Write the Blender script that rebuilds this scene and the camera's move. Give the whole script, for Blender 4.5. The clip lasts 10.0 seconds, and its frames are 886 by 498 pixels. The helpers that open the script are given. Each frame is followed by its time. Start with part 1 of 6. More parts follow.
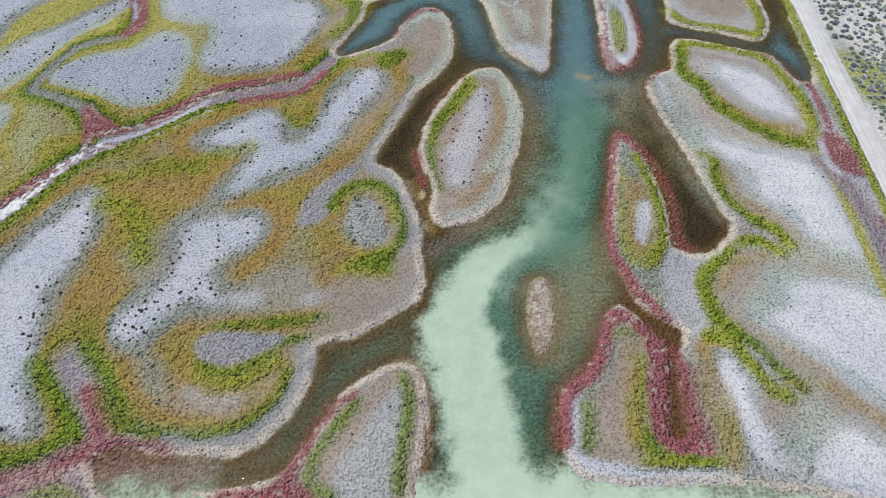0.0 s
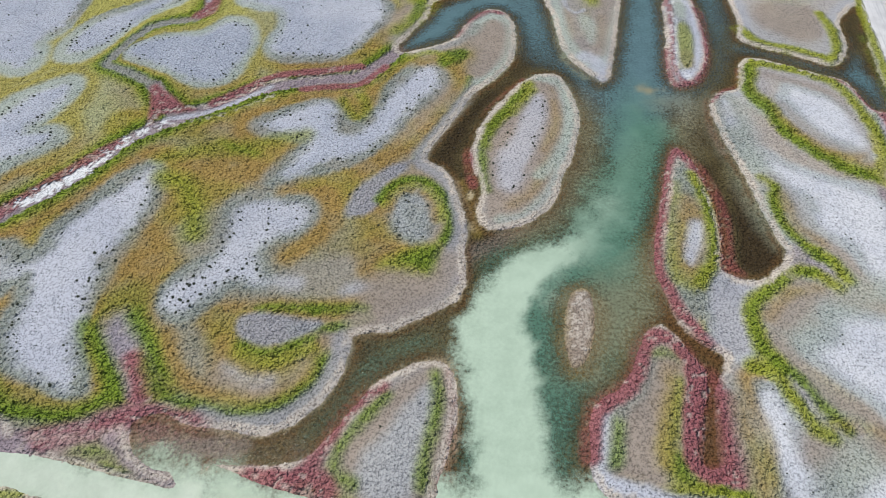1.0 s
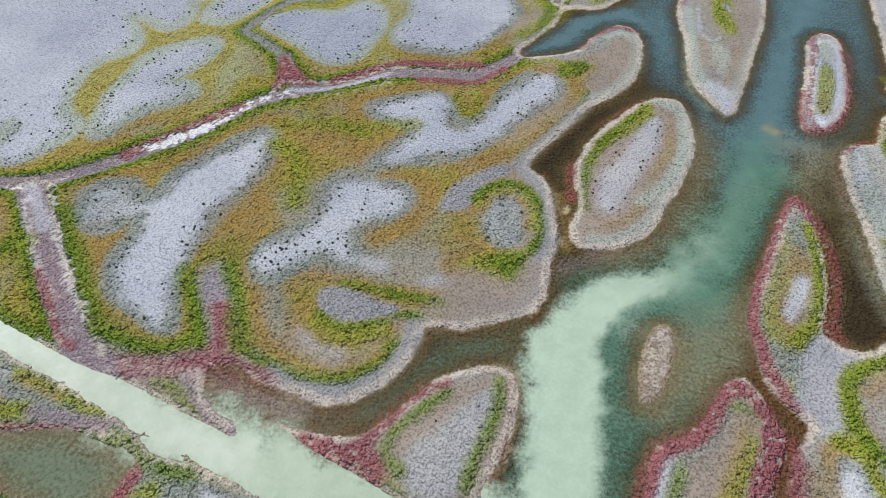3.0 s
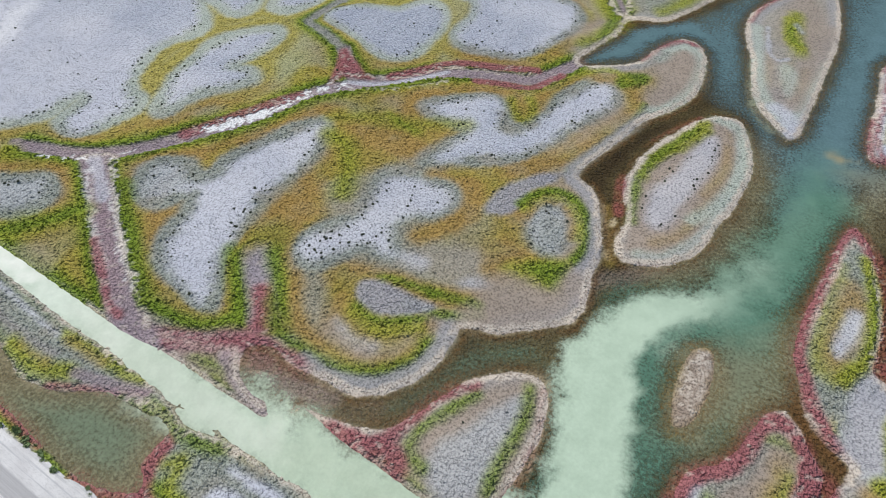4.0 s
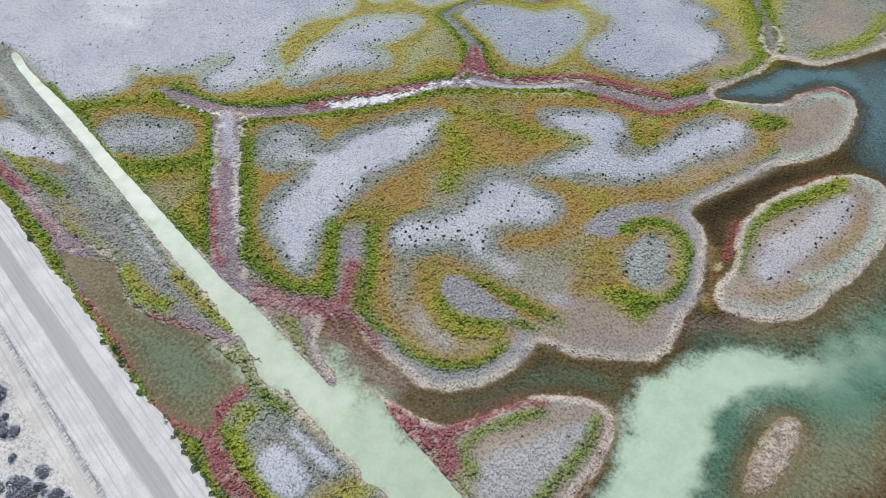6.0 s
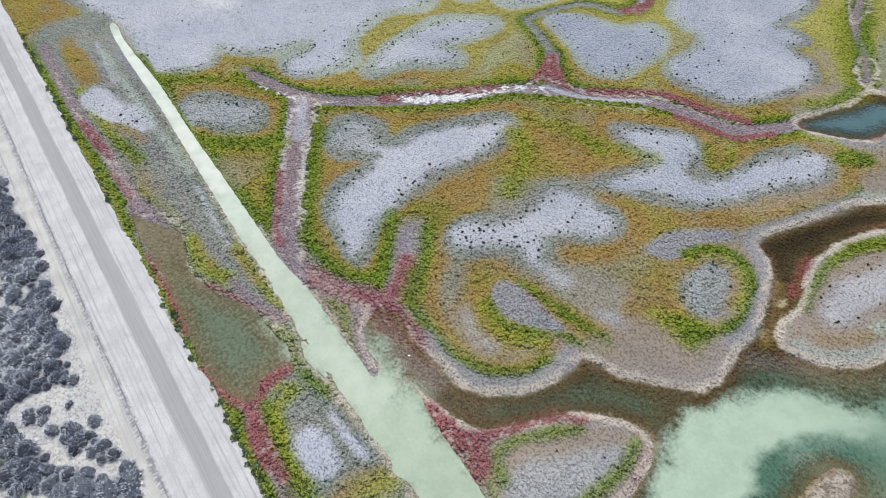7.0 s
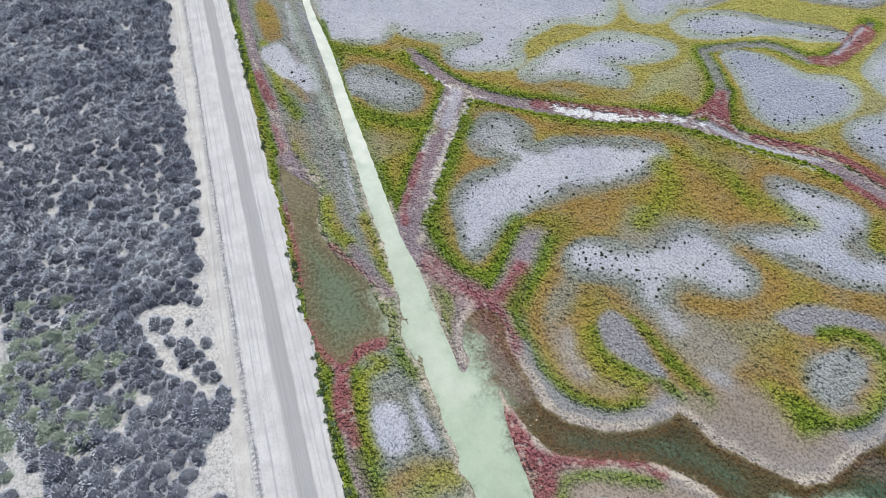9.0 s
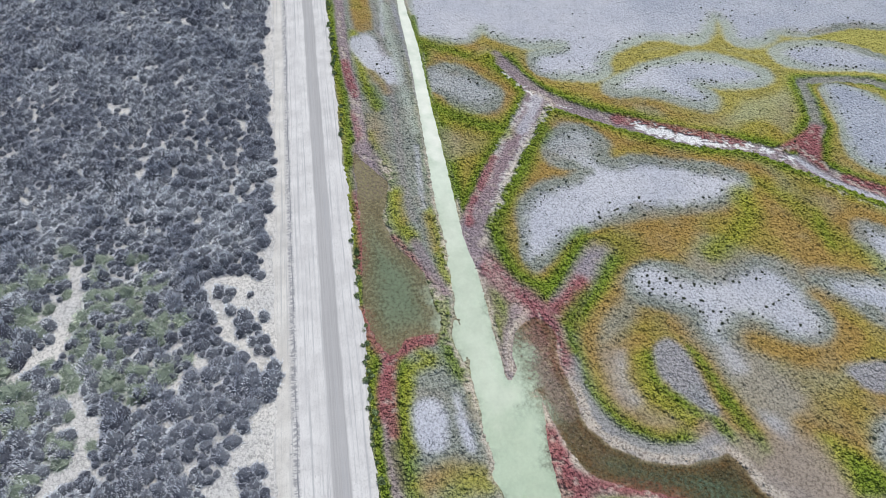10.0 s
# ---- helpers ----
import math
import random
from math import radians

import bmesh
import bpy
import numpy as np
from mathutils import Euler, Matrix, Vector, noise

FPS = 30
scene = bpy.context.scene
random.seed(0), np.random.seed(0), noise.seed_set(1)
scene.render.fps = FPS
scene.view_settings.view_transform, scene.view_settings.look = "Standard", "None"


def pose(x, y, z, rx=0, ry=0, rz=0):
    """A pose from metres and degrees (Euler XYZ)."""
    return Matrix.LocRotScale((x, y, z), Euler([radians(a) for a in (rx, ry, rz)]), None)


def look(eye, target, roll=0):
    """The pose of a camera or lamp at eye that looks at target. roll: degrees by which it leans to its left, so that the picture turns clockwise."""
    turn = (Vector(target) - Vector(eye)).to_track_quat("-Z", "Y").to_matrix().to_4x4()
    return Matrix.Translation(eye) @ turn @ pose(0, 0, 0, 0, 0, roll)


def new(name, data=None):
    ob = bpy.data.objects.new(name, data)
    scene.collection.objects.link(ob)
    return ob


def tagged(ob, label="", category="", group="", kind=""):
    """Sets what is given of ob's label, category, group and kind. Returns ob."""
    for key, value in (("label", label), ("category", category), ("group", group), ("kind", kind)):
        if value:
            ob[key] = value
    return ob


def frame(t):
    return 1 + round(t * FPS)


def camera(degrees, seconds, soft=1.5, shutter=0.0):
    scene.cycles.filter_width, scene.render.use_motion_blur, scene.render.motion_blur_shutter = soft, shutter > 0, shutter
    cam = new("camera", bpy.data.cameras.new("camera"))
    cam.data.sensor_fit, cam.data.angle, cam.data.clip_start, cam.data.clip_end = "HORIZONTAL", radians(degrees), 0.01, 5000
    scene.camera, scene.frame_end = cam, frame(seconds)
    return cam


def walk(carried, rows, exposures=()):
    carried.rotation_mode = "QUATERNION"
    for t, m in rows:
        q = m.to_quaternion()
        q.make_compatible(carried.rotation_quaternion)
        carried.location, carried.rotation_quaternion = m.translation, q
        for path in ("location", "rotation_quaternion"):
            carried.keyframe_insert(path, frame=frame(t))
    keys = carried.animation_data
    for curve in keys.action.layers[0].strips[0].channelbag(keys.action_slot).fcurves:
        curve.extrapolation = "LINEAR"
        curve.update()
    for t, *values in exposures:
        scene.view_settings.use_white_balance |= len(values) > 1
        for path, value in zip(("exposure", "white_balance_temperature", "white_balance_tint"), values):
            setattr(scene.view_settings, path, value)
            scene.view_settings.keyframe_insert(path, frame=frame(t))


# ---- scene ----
# ---------------------------------------------------------------- camera
cam = camera(70.4, 10.0, 0.3)
EYE = 80.0
PATH = [(t, pose(0, 0, EYE, 90 + pitch, 0, yaw)) for t, yaw, pitch in (
    (0, 0, -52.36),
    (0.5, 3.24, -52.34),
    (1, 6.52, -52.3),
    (1.5, 9.73, -52.27),
    (2, 12.94, -52.27),
    (2.5, 16.18, -52.21),
    (4, 25.53, -52.06),
    (4.5, 28.77, -52.02),
    (5, 32.2, -51.94),
    (5.5, 35.53, -51.9),
    (7, 47.26, -51.75),
    (7.5, 51.39, -51.7),
    (8, 55.69, -51.65),
    (8.5, 60, -51.6),
    (9, 64.42, -51.57),
    (9.5, 69.07, -51.51),
    (10, 73.36, -51.42),
)]
walk(cam, PATH, [(0, 0.0, 6500, 7), (10, 0.0, 6500, 7)])

# ---------------------------------------------------------------- light
SUN_TURN, SUN_HEIGHT = 56.5, 66.0       # degrees to the left of +y, and above the horizon
world = bpy.data.worlds.new("sky")
scene.world = world
world.use_nodes = True
sky = world.node_tree.nodes.new("ShaderNodeTexSky")
sky.sky_type, sky.sun_disc = "NISHITA", False
sky.sun_elevation, sky.sun_rotation = radians(SUN_HEIGHT), radians(-SUN_TURN)
world.node_tree.links.new(sky.outputs[0], world.node_tree.nodes["Background"].inputs[0])
world.node_tree.nodes["Background"].inputs[1].default_value = 0.085
sun_dir = Vector((-math.sin(radians(SUN_TURN)) * math.cos(radians(SUN_HEIGHT)),
                  math.cos(radians(SUN_TURN)) * math.cos(radians(SUN_HEIGHT)), math.sin(radians(SUN_HEIGHT))))
lamp = bpy.data.lights.new("sun", "SUN")
lamp.energy, lamp.angle, lamp.color = 2.98, radians(0.53), (1.0, 0.975, 0.945)
sun = new("sun", lamp)
sun.matrix_world = look(sun_dir * 300, (0, 0, 0))


# ---------------------------------------------------------------- materials
class Nodes:
    """Short hand for building a node material."""

    def __init__(self, name):
        self.mat = bpy.data.materials.new(name)
        self.mat.use_nodes = True
        self.tree = self.mat.node_tree
        self.bsdf = self.tree.nodes["Principled BSDF"]
        self.out = self.tree.nodes["Material Output"]

    def add(self, kind, **inputs):
        node = self.tree.nodes.new(kind)
        for key, value in inputs.items():
            self.put(node.inputs[key.replace("_", " ")], value)
        return node

    def put(self, socket, value):
        if isinstance(value, bpy.types.NodeSocket):
            self.tree.links.new(value, socket)
        else:
            socket.default_value = value

    def math(self, op, a, b=0.0, c=0.0):
        node = self.tree.nodes.new("ShaderNodeMath")
        node.operation = op
        for i, v in enumerate((a, b, c)):
            self.put(node.inputs[i], v)
        return node.outputs[0]

    def vec(self, op, a, b=(0, 0, 0), c=(0, 0, 0)):
        node = self.tree.nodes.new("ShaderNodeVectorMath")
        node.operation = op
        for i, v in enumerate((a, b, c)):
            self.put(node.inputs[i], v)
        return node.outputs[0]

    def mix(self, fac, a, b, blend="MIX"):
        node = self.tree.nodes.new("ShaderNodeMix")
        node.data_type, node.blend_type = "RGBA", blend
        self.put(node.inputs[0], fac)
        for i, v in ((6, a), (7, b)):
            self.put(node.inputs[i], v if isinstance(v, bpy.types.NodeSocket) else (*v, 1))
        return node.outputs[2]

    def noise(self, scale, detail=3.0, rough=0.55, vector=None):
        node = self.add("ShaderNodeTexNoise", Scale=scale, Detail=detail, Roughness=rough)
        self.put(node.inputs["Vector"], vector if vector else self.place())
        return node.outputs[0]

    def place(self):
        """The point in the thing's own metres."""
        return self.add("ShaderNodeTexCoord").outputs["Object"]

    def ramp(self, fac, lo, hi):
        node = self.add("ShaderNodeMapRange", Value=fac, From_Min=lo, From_Max=hi)
        node.interpolation_type = "SMOOTHSTEP"
        return node.outputs[0]

    def bump(self, height, strength, distance):
        node = self.add("ShaderNodeBump", Height=height, Strength=strength, Distance=distance)
        self.put(self.bsdf.inputs["Normal"], node.outputs[0])


# two tones of every ground cover: the light one and the dark one
COVERS = {
    "salt": ((0.60, 0.61, 0.67), (0.43, 0.44, 0.50)),
    "sage": ((0.365, 0.39, 0.345), (0.21, 0.235, 0.195)),
    "ochre": ((0.44, 0.295, 0.095), (0.28, 0.18, 0.052)),
    "lime": ((0.435, 0.46, 0.06), (0.24, 0.285, 0.03)),
    "green": ((0.25, 0.355, 0.04), (0.08, 0.145, 0.018)),
    "red": ((0.45, 0.165, 0.175), (0.26, 0.09, 0.095)),
    "mud": ((0.385, 0.31, 0.335), (0.215, 0.17, 0.185)),
    "crust": ((0.68, 0.60, 0.51), (0.42, 0.345, 0.28)),
    "beige": ((0.385, 0.32, 0.265), (0.25, 0.205, 0.165)),
    "white": ((0.93, 0.92, 0.91), (0.84, 0.83, 0.83)),
    "bed": ((0.165, 0.138, 0.08), (0.092, 0.077, 0.047)),
    "sand": ((0.70, 0.68, 0.655), (0.54, 0.525, 0.51)),
    "yellow": ((0.52, 0.48, 0.14), (0.30, 0.285, 0.065)),
    "slate": ((0.44, 0.48, 0.57), (0.26, 0.29, 0.36)),
    "mint": ((0.50, 0.55, 0.48), (0.29, 0.335, 0.28)),
    "umber": ((0.082, 0.058, 0.040), (0.046, 0.033, 0.023)),
    "ash": ((0.38, 0.37, 0.375), (0.25, 0.245, 0.25)),
    "clay": ((0.40, 0.40, 0.445), (0.235, 0.24, 0.27)),
    "rust": ((0.21, 0.115, 0.06), (0.11, 0.062, 0.032)),
}
NAMES = list(COVERS)
LAYER_COUNT = (len(NAMES) + 3) // 4


def ground_material(name):
    """Marsh ground: the weights of the covers, stored with the mesh, mix the tones of the covers."""
    n = Nodes(name)
    light = dark = (0, 0, 0)
    speck_w, calm, lush = None, 0.0, 0.0
    for k in range(LAYER_COUNT):
        att = n.add("ShaderNodeAttribute")
        att.attribute_name = "cover_%d" % k
        sep = n.add("ShaderNodeSeparateColor", Color=att.outputs["Color"])
        for j, w in enumerate((*sep.outputs, att.outputs["Alpha"])):
            if 4 * k + j >= len(NAMES):
                break
            a, b = COVERS[NAMES[4 * k + j]]
            light = n.vec("MULTIPLY_ADD", w, a, light)
            dark = n.vec("MULTIPLY_ADD", w, b, dark)
            if NAMES[4 * k + j] == "salt":
                speck_w = w
            if NAMES[4 * k + j] in ("salt", "ash", "beige", "sand", "white", "mint", "crust"):
                calm = n.math("ADD", calm, w)
            if NAMES[4 * k + j] in ("green", "lime", "red"):
                lush = n.math("ADD", lush, w)
    fine, big = n.noise(6.5, 2, 0.6), n.noise(0.09, 3, 0.5)
    # random mottling of the tones, the dark deepened to paint shade among tufts
    tone = n.math("ADD", n.math("MULTIPLY", fine, 0.45), n.math("MULTIPLY", n.noise(2.8, 2, 0.55), 0.55))
    col = n.mix(n.ramp(tone, 0.37, 0.55), n.vec("MULTIPLY", dark, (0.70, 0.70, 0.70)), n.vec("MULTIPLY", light, (1.0, 1.0, 1.0)))
    col = n.mix(1.0, col, n.mix(n.ramp(big, 0.3, 0.7), (0.92, 0.92, 0.94), (1.08, 1.06, 1.04)), "MULTIPLY")
    for size, share in ((2.9, 0.47), (4.6, 0.40)):        # dark tufts and their litter on the bare salt
        dots = n.add("ShaderNodeTexVoronoi", Scale=size)
        n.put(dots.inputs["Vector"], n.place())
        spot = n.ramp(n.math("ADD", dots.outputs["Distance"], n.math("MULTIPLY", n.noise(0.7, 2), 0.4)), share, share - 0.10)
        col = n.mix(n.math("MULTIPLY", n.math("MULTIPLY", spot, speck_w), 0.9), col, (0.08, 0.09, 0.095))
    n.put(n.bsdf.inputs["Base Color"], col)
    n.put(n.bsdf.inputs["Roughness"], 0.9)
    n.put(n.bsdf.inputs["Specular IOR Level"], 0.15)
    relief = n.math("MULTIPLY", n.noise(2.2, 1, 0.5), n.math("ADD", n.math("SUBTRACT", 1.0, n.math("MULTIPLY", calm, 0.8)), n.math("MULTIPLY", lush, 0.7)))
    n.bump(n.math("ADD", relief, n.math("MULTIPLY", fine, 0.16)), 1.0, 0.85)
    return n.mat


def water_material(name):
    """Silt with its own colour hangs in the water, teal also painted as reflected sky; the rest is clear down to the
    bed.
    """
    n = Nodes(name)
    att = n.add("ShaderNodeAttribute")
    att.attribute_name = "silt_and_sky"
    att_b = n.add("ShaderNodeAttribute")
    att_b.attribute_name = "silt_b"
    # the third, teal, is deep water with the sky's reflection painted in
    tints = ((0.49, 0.595, 0.46), (0.11, 0.22, 0.158), (0.12, 0.20, 0.22), (0.82, 0.82, 0.74), (0.31, 0.27, 0.165))
    body, total = (0, 0, 0), 0.0
    cloud = n.noise(0.35, 4, 0.6)
    first = n.add("ShaderNodeSeparateColor", Color=att.outputs["Color"])
    second = n.add("ShaderNodeSeparateColor", Color=att_b.outputs["Color"])
    for w, tint in zip((*first.outputs, *second.outputs), tints):
        body, total = n.vec("MULTIPLY_ADD", w, tint, body), n.math("ADD", total, w)
    body = n.vec("DIVIDE", body, n.math("MAXIMUM", total, 0.02))
    body = n.mix(1.0, body, n.mix(n.ramp(cloud, 0.3, 0.7), (0.93, 0.94, 0.93), (1.05, 1.05, 1.05)), "MULTIPLY")
    silt_and_sky = n.add("ShaderNodeBsdfDiffuse", Color=body)
    clear = n.add("ShaderNodeBsdfTransparent", Color=(0.86, 0.84, 0.74, 1))
    wisps = n.math("SUBTRACT", n.noise(1.9, 4, 0.68), 0.5)
    thin = n.math("MULTIPLY", n.math("MULTIPLY", total, n.math("SUBTRACT", 1.0, total)), 8.0)
    dense = n.math("ADD", total, n.math("MULTIPLY", wisps, thin))
    inner = n.add("ShaderNodeMixShader", Fac=n.math("MAXIMUM", n.math("MINIMUM", dense, 1.0), 0.0))
    n.tree.links.new(clear.outputs[0], inner.inputs[1])
    n.tree.links.new(silt_and_sky.outputs[0], inner.inputs[2])
    waves = n.add("ShaderNodeBump", Height=n.noise(5.5, 2, 0.5), Strength=1.0, Distance=0.03)
    gloss = n.add("ShaderNodeBsdfGlossy", Color=(1, 1, 1, 1), Roughness=0.04, Normal=waves.outputs[0])
    rim = n.add("ShaderNodeFresnel", IOR=1.33, Normal=waves.outputs[0])
    whole = n.add("ShaderNodeMixShader", Fac=n.math("MULTIPLY", rim.outputs[0], 0.06))
    n.tree.links.new(inner.outputs[0], whole.inputs[1])
    n.tree.links.new(gloss.outputs[0], whole.inputs[2])
    n.tree.links.new(whole.outputs[0], n.out.inputs["Surface"])
    return n.mat


def road_material(name, lane):
    """Graded gravel, greyer where the cars drive; x runs along the road and y across it."""
    n = Nodes(name)
    at = n.place()
    xyz = n.add("ShaderNodeSeparateXYZ", Vector=at)
    y = n.math("ADD", xyz.outputs[1], n.math("MULTIPLY", n.math("SUBTRACT", n.noise(0.12, 3), 0.5), 0.7))
    streak = n.noise(1.0, 4, 0.65, n.vec("MULTIPLY", at, (0.035, 3.2, 1)))
    grain, patch = n.noise(7.0, 3, 0.7), n.noise(0.35, 4, 0.6)
    col = n.mix(n.ramp(patch, 0.3, 0.7), (0.60, 0.58, 0.575), (0.72, 0.70, 0.69))
    col = n.mix(n.ramp(xyz.outputs[1], 9.2, 10.2), col, n.mix(n.ramp(patch, 0.35, 0.65), (0.60, 0.57, 0.535), (0.72, 0.69, 0.65)))
    driven = n.math("MULTIPLY", n.ramp(y, lane[0], lane[0] + 0.35), n.ramp(y, lane[1], lane[1] - 0.35))
    col = n.mix(n.math("MULTIPLY", driven, 0.85), col, n.mix(n.ramp(streak, 0.35, 0.65), (0.34, 0.33, 0.335), (0.47, 0.455, 0.455)))
    col = n.mix(n.math("MULTIPLY", n.ramp(streak, 0.50, 0.68), 0.6), col, (0.36, 0.36, 0.38))
    col = n.mix(n.math("MULTIPLY", n.ramp(streak, 0.45, 0.25), 0.3), col, (0.78, 0.77, 0.76))
    lug = n.noise(1.0, 2, 0.6, n.vec("MULTIPLY", at, (4.2, 0.9, 1)))
    ridge = n.math("MULTIPLY", n.ramp(y, 8.7, 9.0), n.ramp(y, 10.0, 9.5))
    col = n.mix(n.math("MULTIPLY", n.math("MULTIPLY", n.ramp(lug, 0.44, 0.56), ridge), 0.75), col, (0.22, 0.22, 0.24))
    rut = n.math("MULTIPLY", n.ramp(y, 9.0, 9.1), n.ramp(y, 9.32, 9.2))
    col = n.mix(n.math("MULTIPLY", rut, n.ramp(patch, 0.3, 0.6)), col, (0.24, 0.24, 0.26))
    col = n.mix(n.math("MULTIPLY", n.ramp(grain, 0.50, 0.66), 0.55), col, (0.34, 0.325, 0.32))
    n.put(n.bsdf.inputs["Base Color"], col)
    n.put(n.bsdf.inputs["Roughness"], 0.92)
    n.put(n.bsdf.inputs["Specular IOR Level"], 0.1)
    n.bump(n.math("ADD", grain, n.math("MULTIPLY", streak, 1.5)), 0.5, 0.05)
    return n.mat


def leaf_material(name, light, dark, twig=(0.3, 0.27, 0.24), depth=0.0):
    n = Nodes(name)
    isle = n.add("ShaderNodeNewGeometry").outputs["Random Per Island"]
    rnd = n.add("ShaderNodeObjectInfo").outputs["Random"]
    col = n.mix(isle, dark, light)
    col = n.mix(n.math("MULTIPLY", n.ramp(n.noise(9.0, 2), 0.5, 0.7), 0.5), col, twig)
    col = n.mix(1.0, col, n.mix(rnd, (0.8, 0.8, 0.8), (1.15, 1.15, 1.1)), "MULTIPLY")
    col = n.mix(1.0, col, n.mix(n.ramp(n.noise(0.16, 3), 0.35, 0.65), (0.72, 0.73, 0.78), (1.2, 1.19, 1.17)), "MULTIPLY")
    n.put(n.bsdf.inputs["Base Color"], col)
    n.put(n.bsdf.inputs["Roughness"], 0.85)
    n.put(n.bsdf.inputs["Specular IOR Level"], 0.1)
    if depth:
        n.bump(n.noise(3.2, 4, 0.75), 1.0, depth)
    return n.mat


# hearts painted dark for the shade inside the bushes, flecked darker as gaps
GREEN_HEART = leaf_material("green_inner_shade", (0.30, 0.35, 0.27), (0.17, 0.21, 0.155), (0.10, 0.12, 0.09), 0.3)
GREY_HEART = leaf_material("grey_inner_shade", (0.20, 0.21, 0.245), (0.10, 0.105, 0.13), (0.05, 0.053, 0.068), 0.3)
GROUND, WATER = ground_material("marsh_ground"), water_material("silty_water")
GRAVEL = road_material("gravel", (2.5, 5.2))
GRAVEL_PLAIN = road_material("pale_gravel", (50, 60))
DARK_LEAF = leaf_material("dark_saltbush", (0.075, 0.085, 0.06), (0.025, 0.03, 0.025), (0.06, 0.055, 0.05))
GREY_LEAF = leaf_material("grey_scrub", (0.88, 0.90, 0.96), (0.58, 0.60, 0.67), (0.70, 0.71, 0.76))
GREEN_LEAF = leaf_material("green_scrub", (0.70, 0.74, 0.64), (0.42, 0.47, 0.39), (0.52, 0.55, 0.49))
ROADSIDE_LEAF = leaf_material("roadside_leaf", (0.40, 0.50, 0.24), (0.16, 0.23, 0.10), (0.34, 0.37, 0.26))

# ---------------------------------------------------------------- the plan, on a grid of the seen ground
STEP = 0.35
X0, Y0, NX, NY = -172.0, -66.0, 813, 695        # odd counts: every second point makes the coarse grid
gx, gy = X0 + STEP * np.arange(NX), Y0 + STEP * np.arange(NY)
GX, GY = np.meshgrid(gx, gy)
CX, CY = GX[::2, ::2], GY[::2, ::2]
rng = np.random.default_rng(7)


def cloud(size, seed):
    """Smooth random values from -1 to 1 with lumps of that size in metres."""
    r = np.random.default_rng(seed)
    nx, ny = int(STEP * NX / size) + 3, int(STEP * NY / size) + 3
    lattice = r.uniform(-1, 1, (ny, nx))
    u, v = (gx - X0) / size, (gy - Y0) / size
    i, j = u.astype(int), v.astype(int)
    fu, fv = u - i, v - j
    fu, fv = fu * fu * (3 - 2 * fu), (fv * fv * (3 - 2 * fv))[:, None]
    top = lattice[j][:, i] * (1 - fu) + lattice[j][:, i + 1] * fu
    low = lattice[j + 1][:, i] * (1 - fu) + lattice[j + 1][:, i + 1] * fu
    return top * (1 - fv) + low * fv


WOBBLE = 0.55 * cloud(2.6, 1) + 0.35 * cloud(1.1, 2) + 0.2 * cloud(0.5, 3)
RUFFLE = cloud(0.8, 4) * 0.6 + cloud(0.4, 5) * 0.5


def smooth(x):
    x = np.clip(x, 0, 1)
    return x * x * (3 - 2 * x)


def curve(points, closed):
    """A rounded line through the points."""
    p = np.array(points, float)
    n = len(p)
    if closed:
        a, b, c, d = p[np.arange(-1, n - 1)], p, p[np.r_[1:n, 0]], p[np.r_[2:n, 0, 1]] if n > 2 else p
    else:
        q = np.vstack([2 * p[0] - p[1], p, 2 * p[-1] - p[-2]])
        a, b, c, d = q[:-3], q[1:-2], q[2:-1], q[3:]
    out = []
    for t in (0.0, 0.25, 0.5, 0.75):
        out.append(0.5 * (2 * b + (c - a) * t + (2 * a - 5 * b + 4 * c - d) * t * t + (3 * b - a - 3 * c + d) * t ** 3))
    out = np.stack(out, 1).reshape(-1, 2)
    return out if closed else np.vstack([out, p[-1]])


def finer(d):
    out = np.empty((2 * d.shape[0] - 1, 2 * d.shape[1] - 1))
    out[::2, ::2] = d
    out[1::2, ::2] = (d[1:] + d[:-1]) / 2
    out[:, 1::2] = (out[:, 2::2] + out[:, :-1:2]) / 2
    return out


def distance(points, closed, margin):
    """The window of the grid round a line and the distance to it there, negative inside a closed one."""
    c = curve(points, closed)
    lo, hi = c.min(0) - margin, c.max(0) + margin
    i0, j0 = max(0, int((lo[0] - X0) / STEP / 2)), max(0, int((lo[1] - Y0) / STEP / 2))
    i1, j1 = min(CX.shape[1], int((hi[0] - X0) / STEP / 2) + 2), min(CX.shape[0], int((hi[1] - Y0) / STEP / 2) + 2)
    if i1 - i0 < 2 or j1 - j0 < 2:
        return None, None
    px, py = CX[j0:j1, i0:i1], CY[j0:j1, i0:i1]
    best, inside = np.full(px.shape, 1e9), np.zeros(px.shape, bool)
    ends = np.vstack([c, c[:1]]) if closed else c
    for (ax, ay), (bx, by) in zip(ends[:-1], ends[1:]):
        ex, ey = bx - ax, by - ay
        t = np.clip(((px - ax) * ex + (py - ay) * ey) / (ex * ex + ey * ey + 1e-9), 0, 1)
        np.minimum(best, (px - ax - t * ex) ** 2 + (py - ay - t * ey) ** 2, out=best)
        if closed and ay != by:
            inside ^= ((ay > py) != (by > py)) & (px < ex * (py - ay) / (by - ay) + ax)
    best = np.sqrt(best)
    if closed:
        best = np.where(inside, -best, best)
    return (slice(2 * j0, 2 * j1 - 1), slice(2 * i0, 2 * i1 - 1)), finer(best)


FAR = 30.0
d_lagoon, d_canal, d_pond, d_dry, d_pale = (np.full(GX.shape, FAR) for _ in range(5))
d_isle = {}


def lower(field, points, closed=True, margin=25.0, half=0.0):
    win, d = distance(points, closed, margin)
    if win is not None:
        field[win] = np.minimum(field[win], d - half)


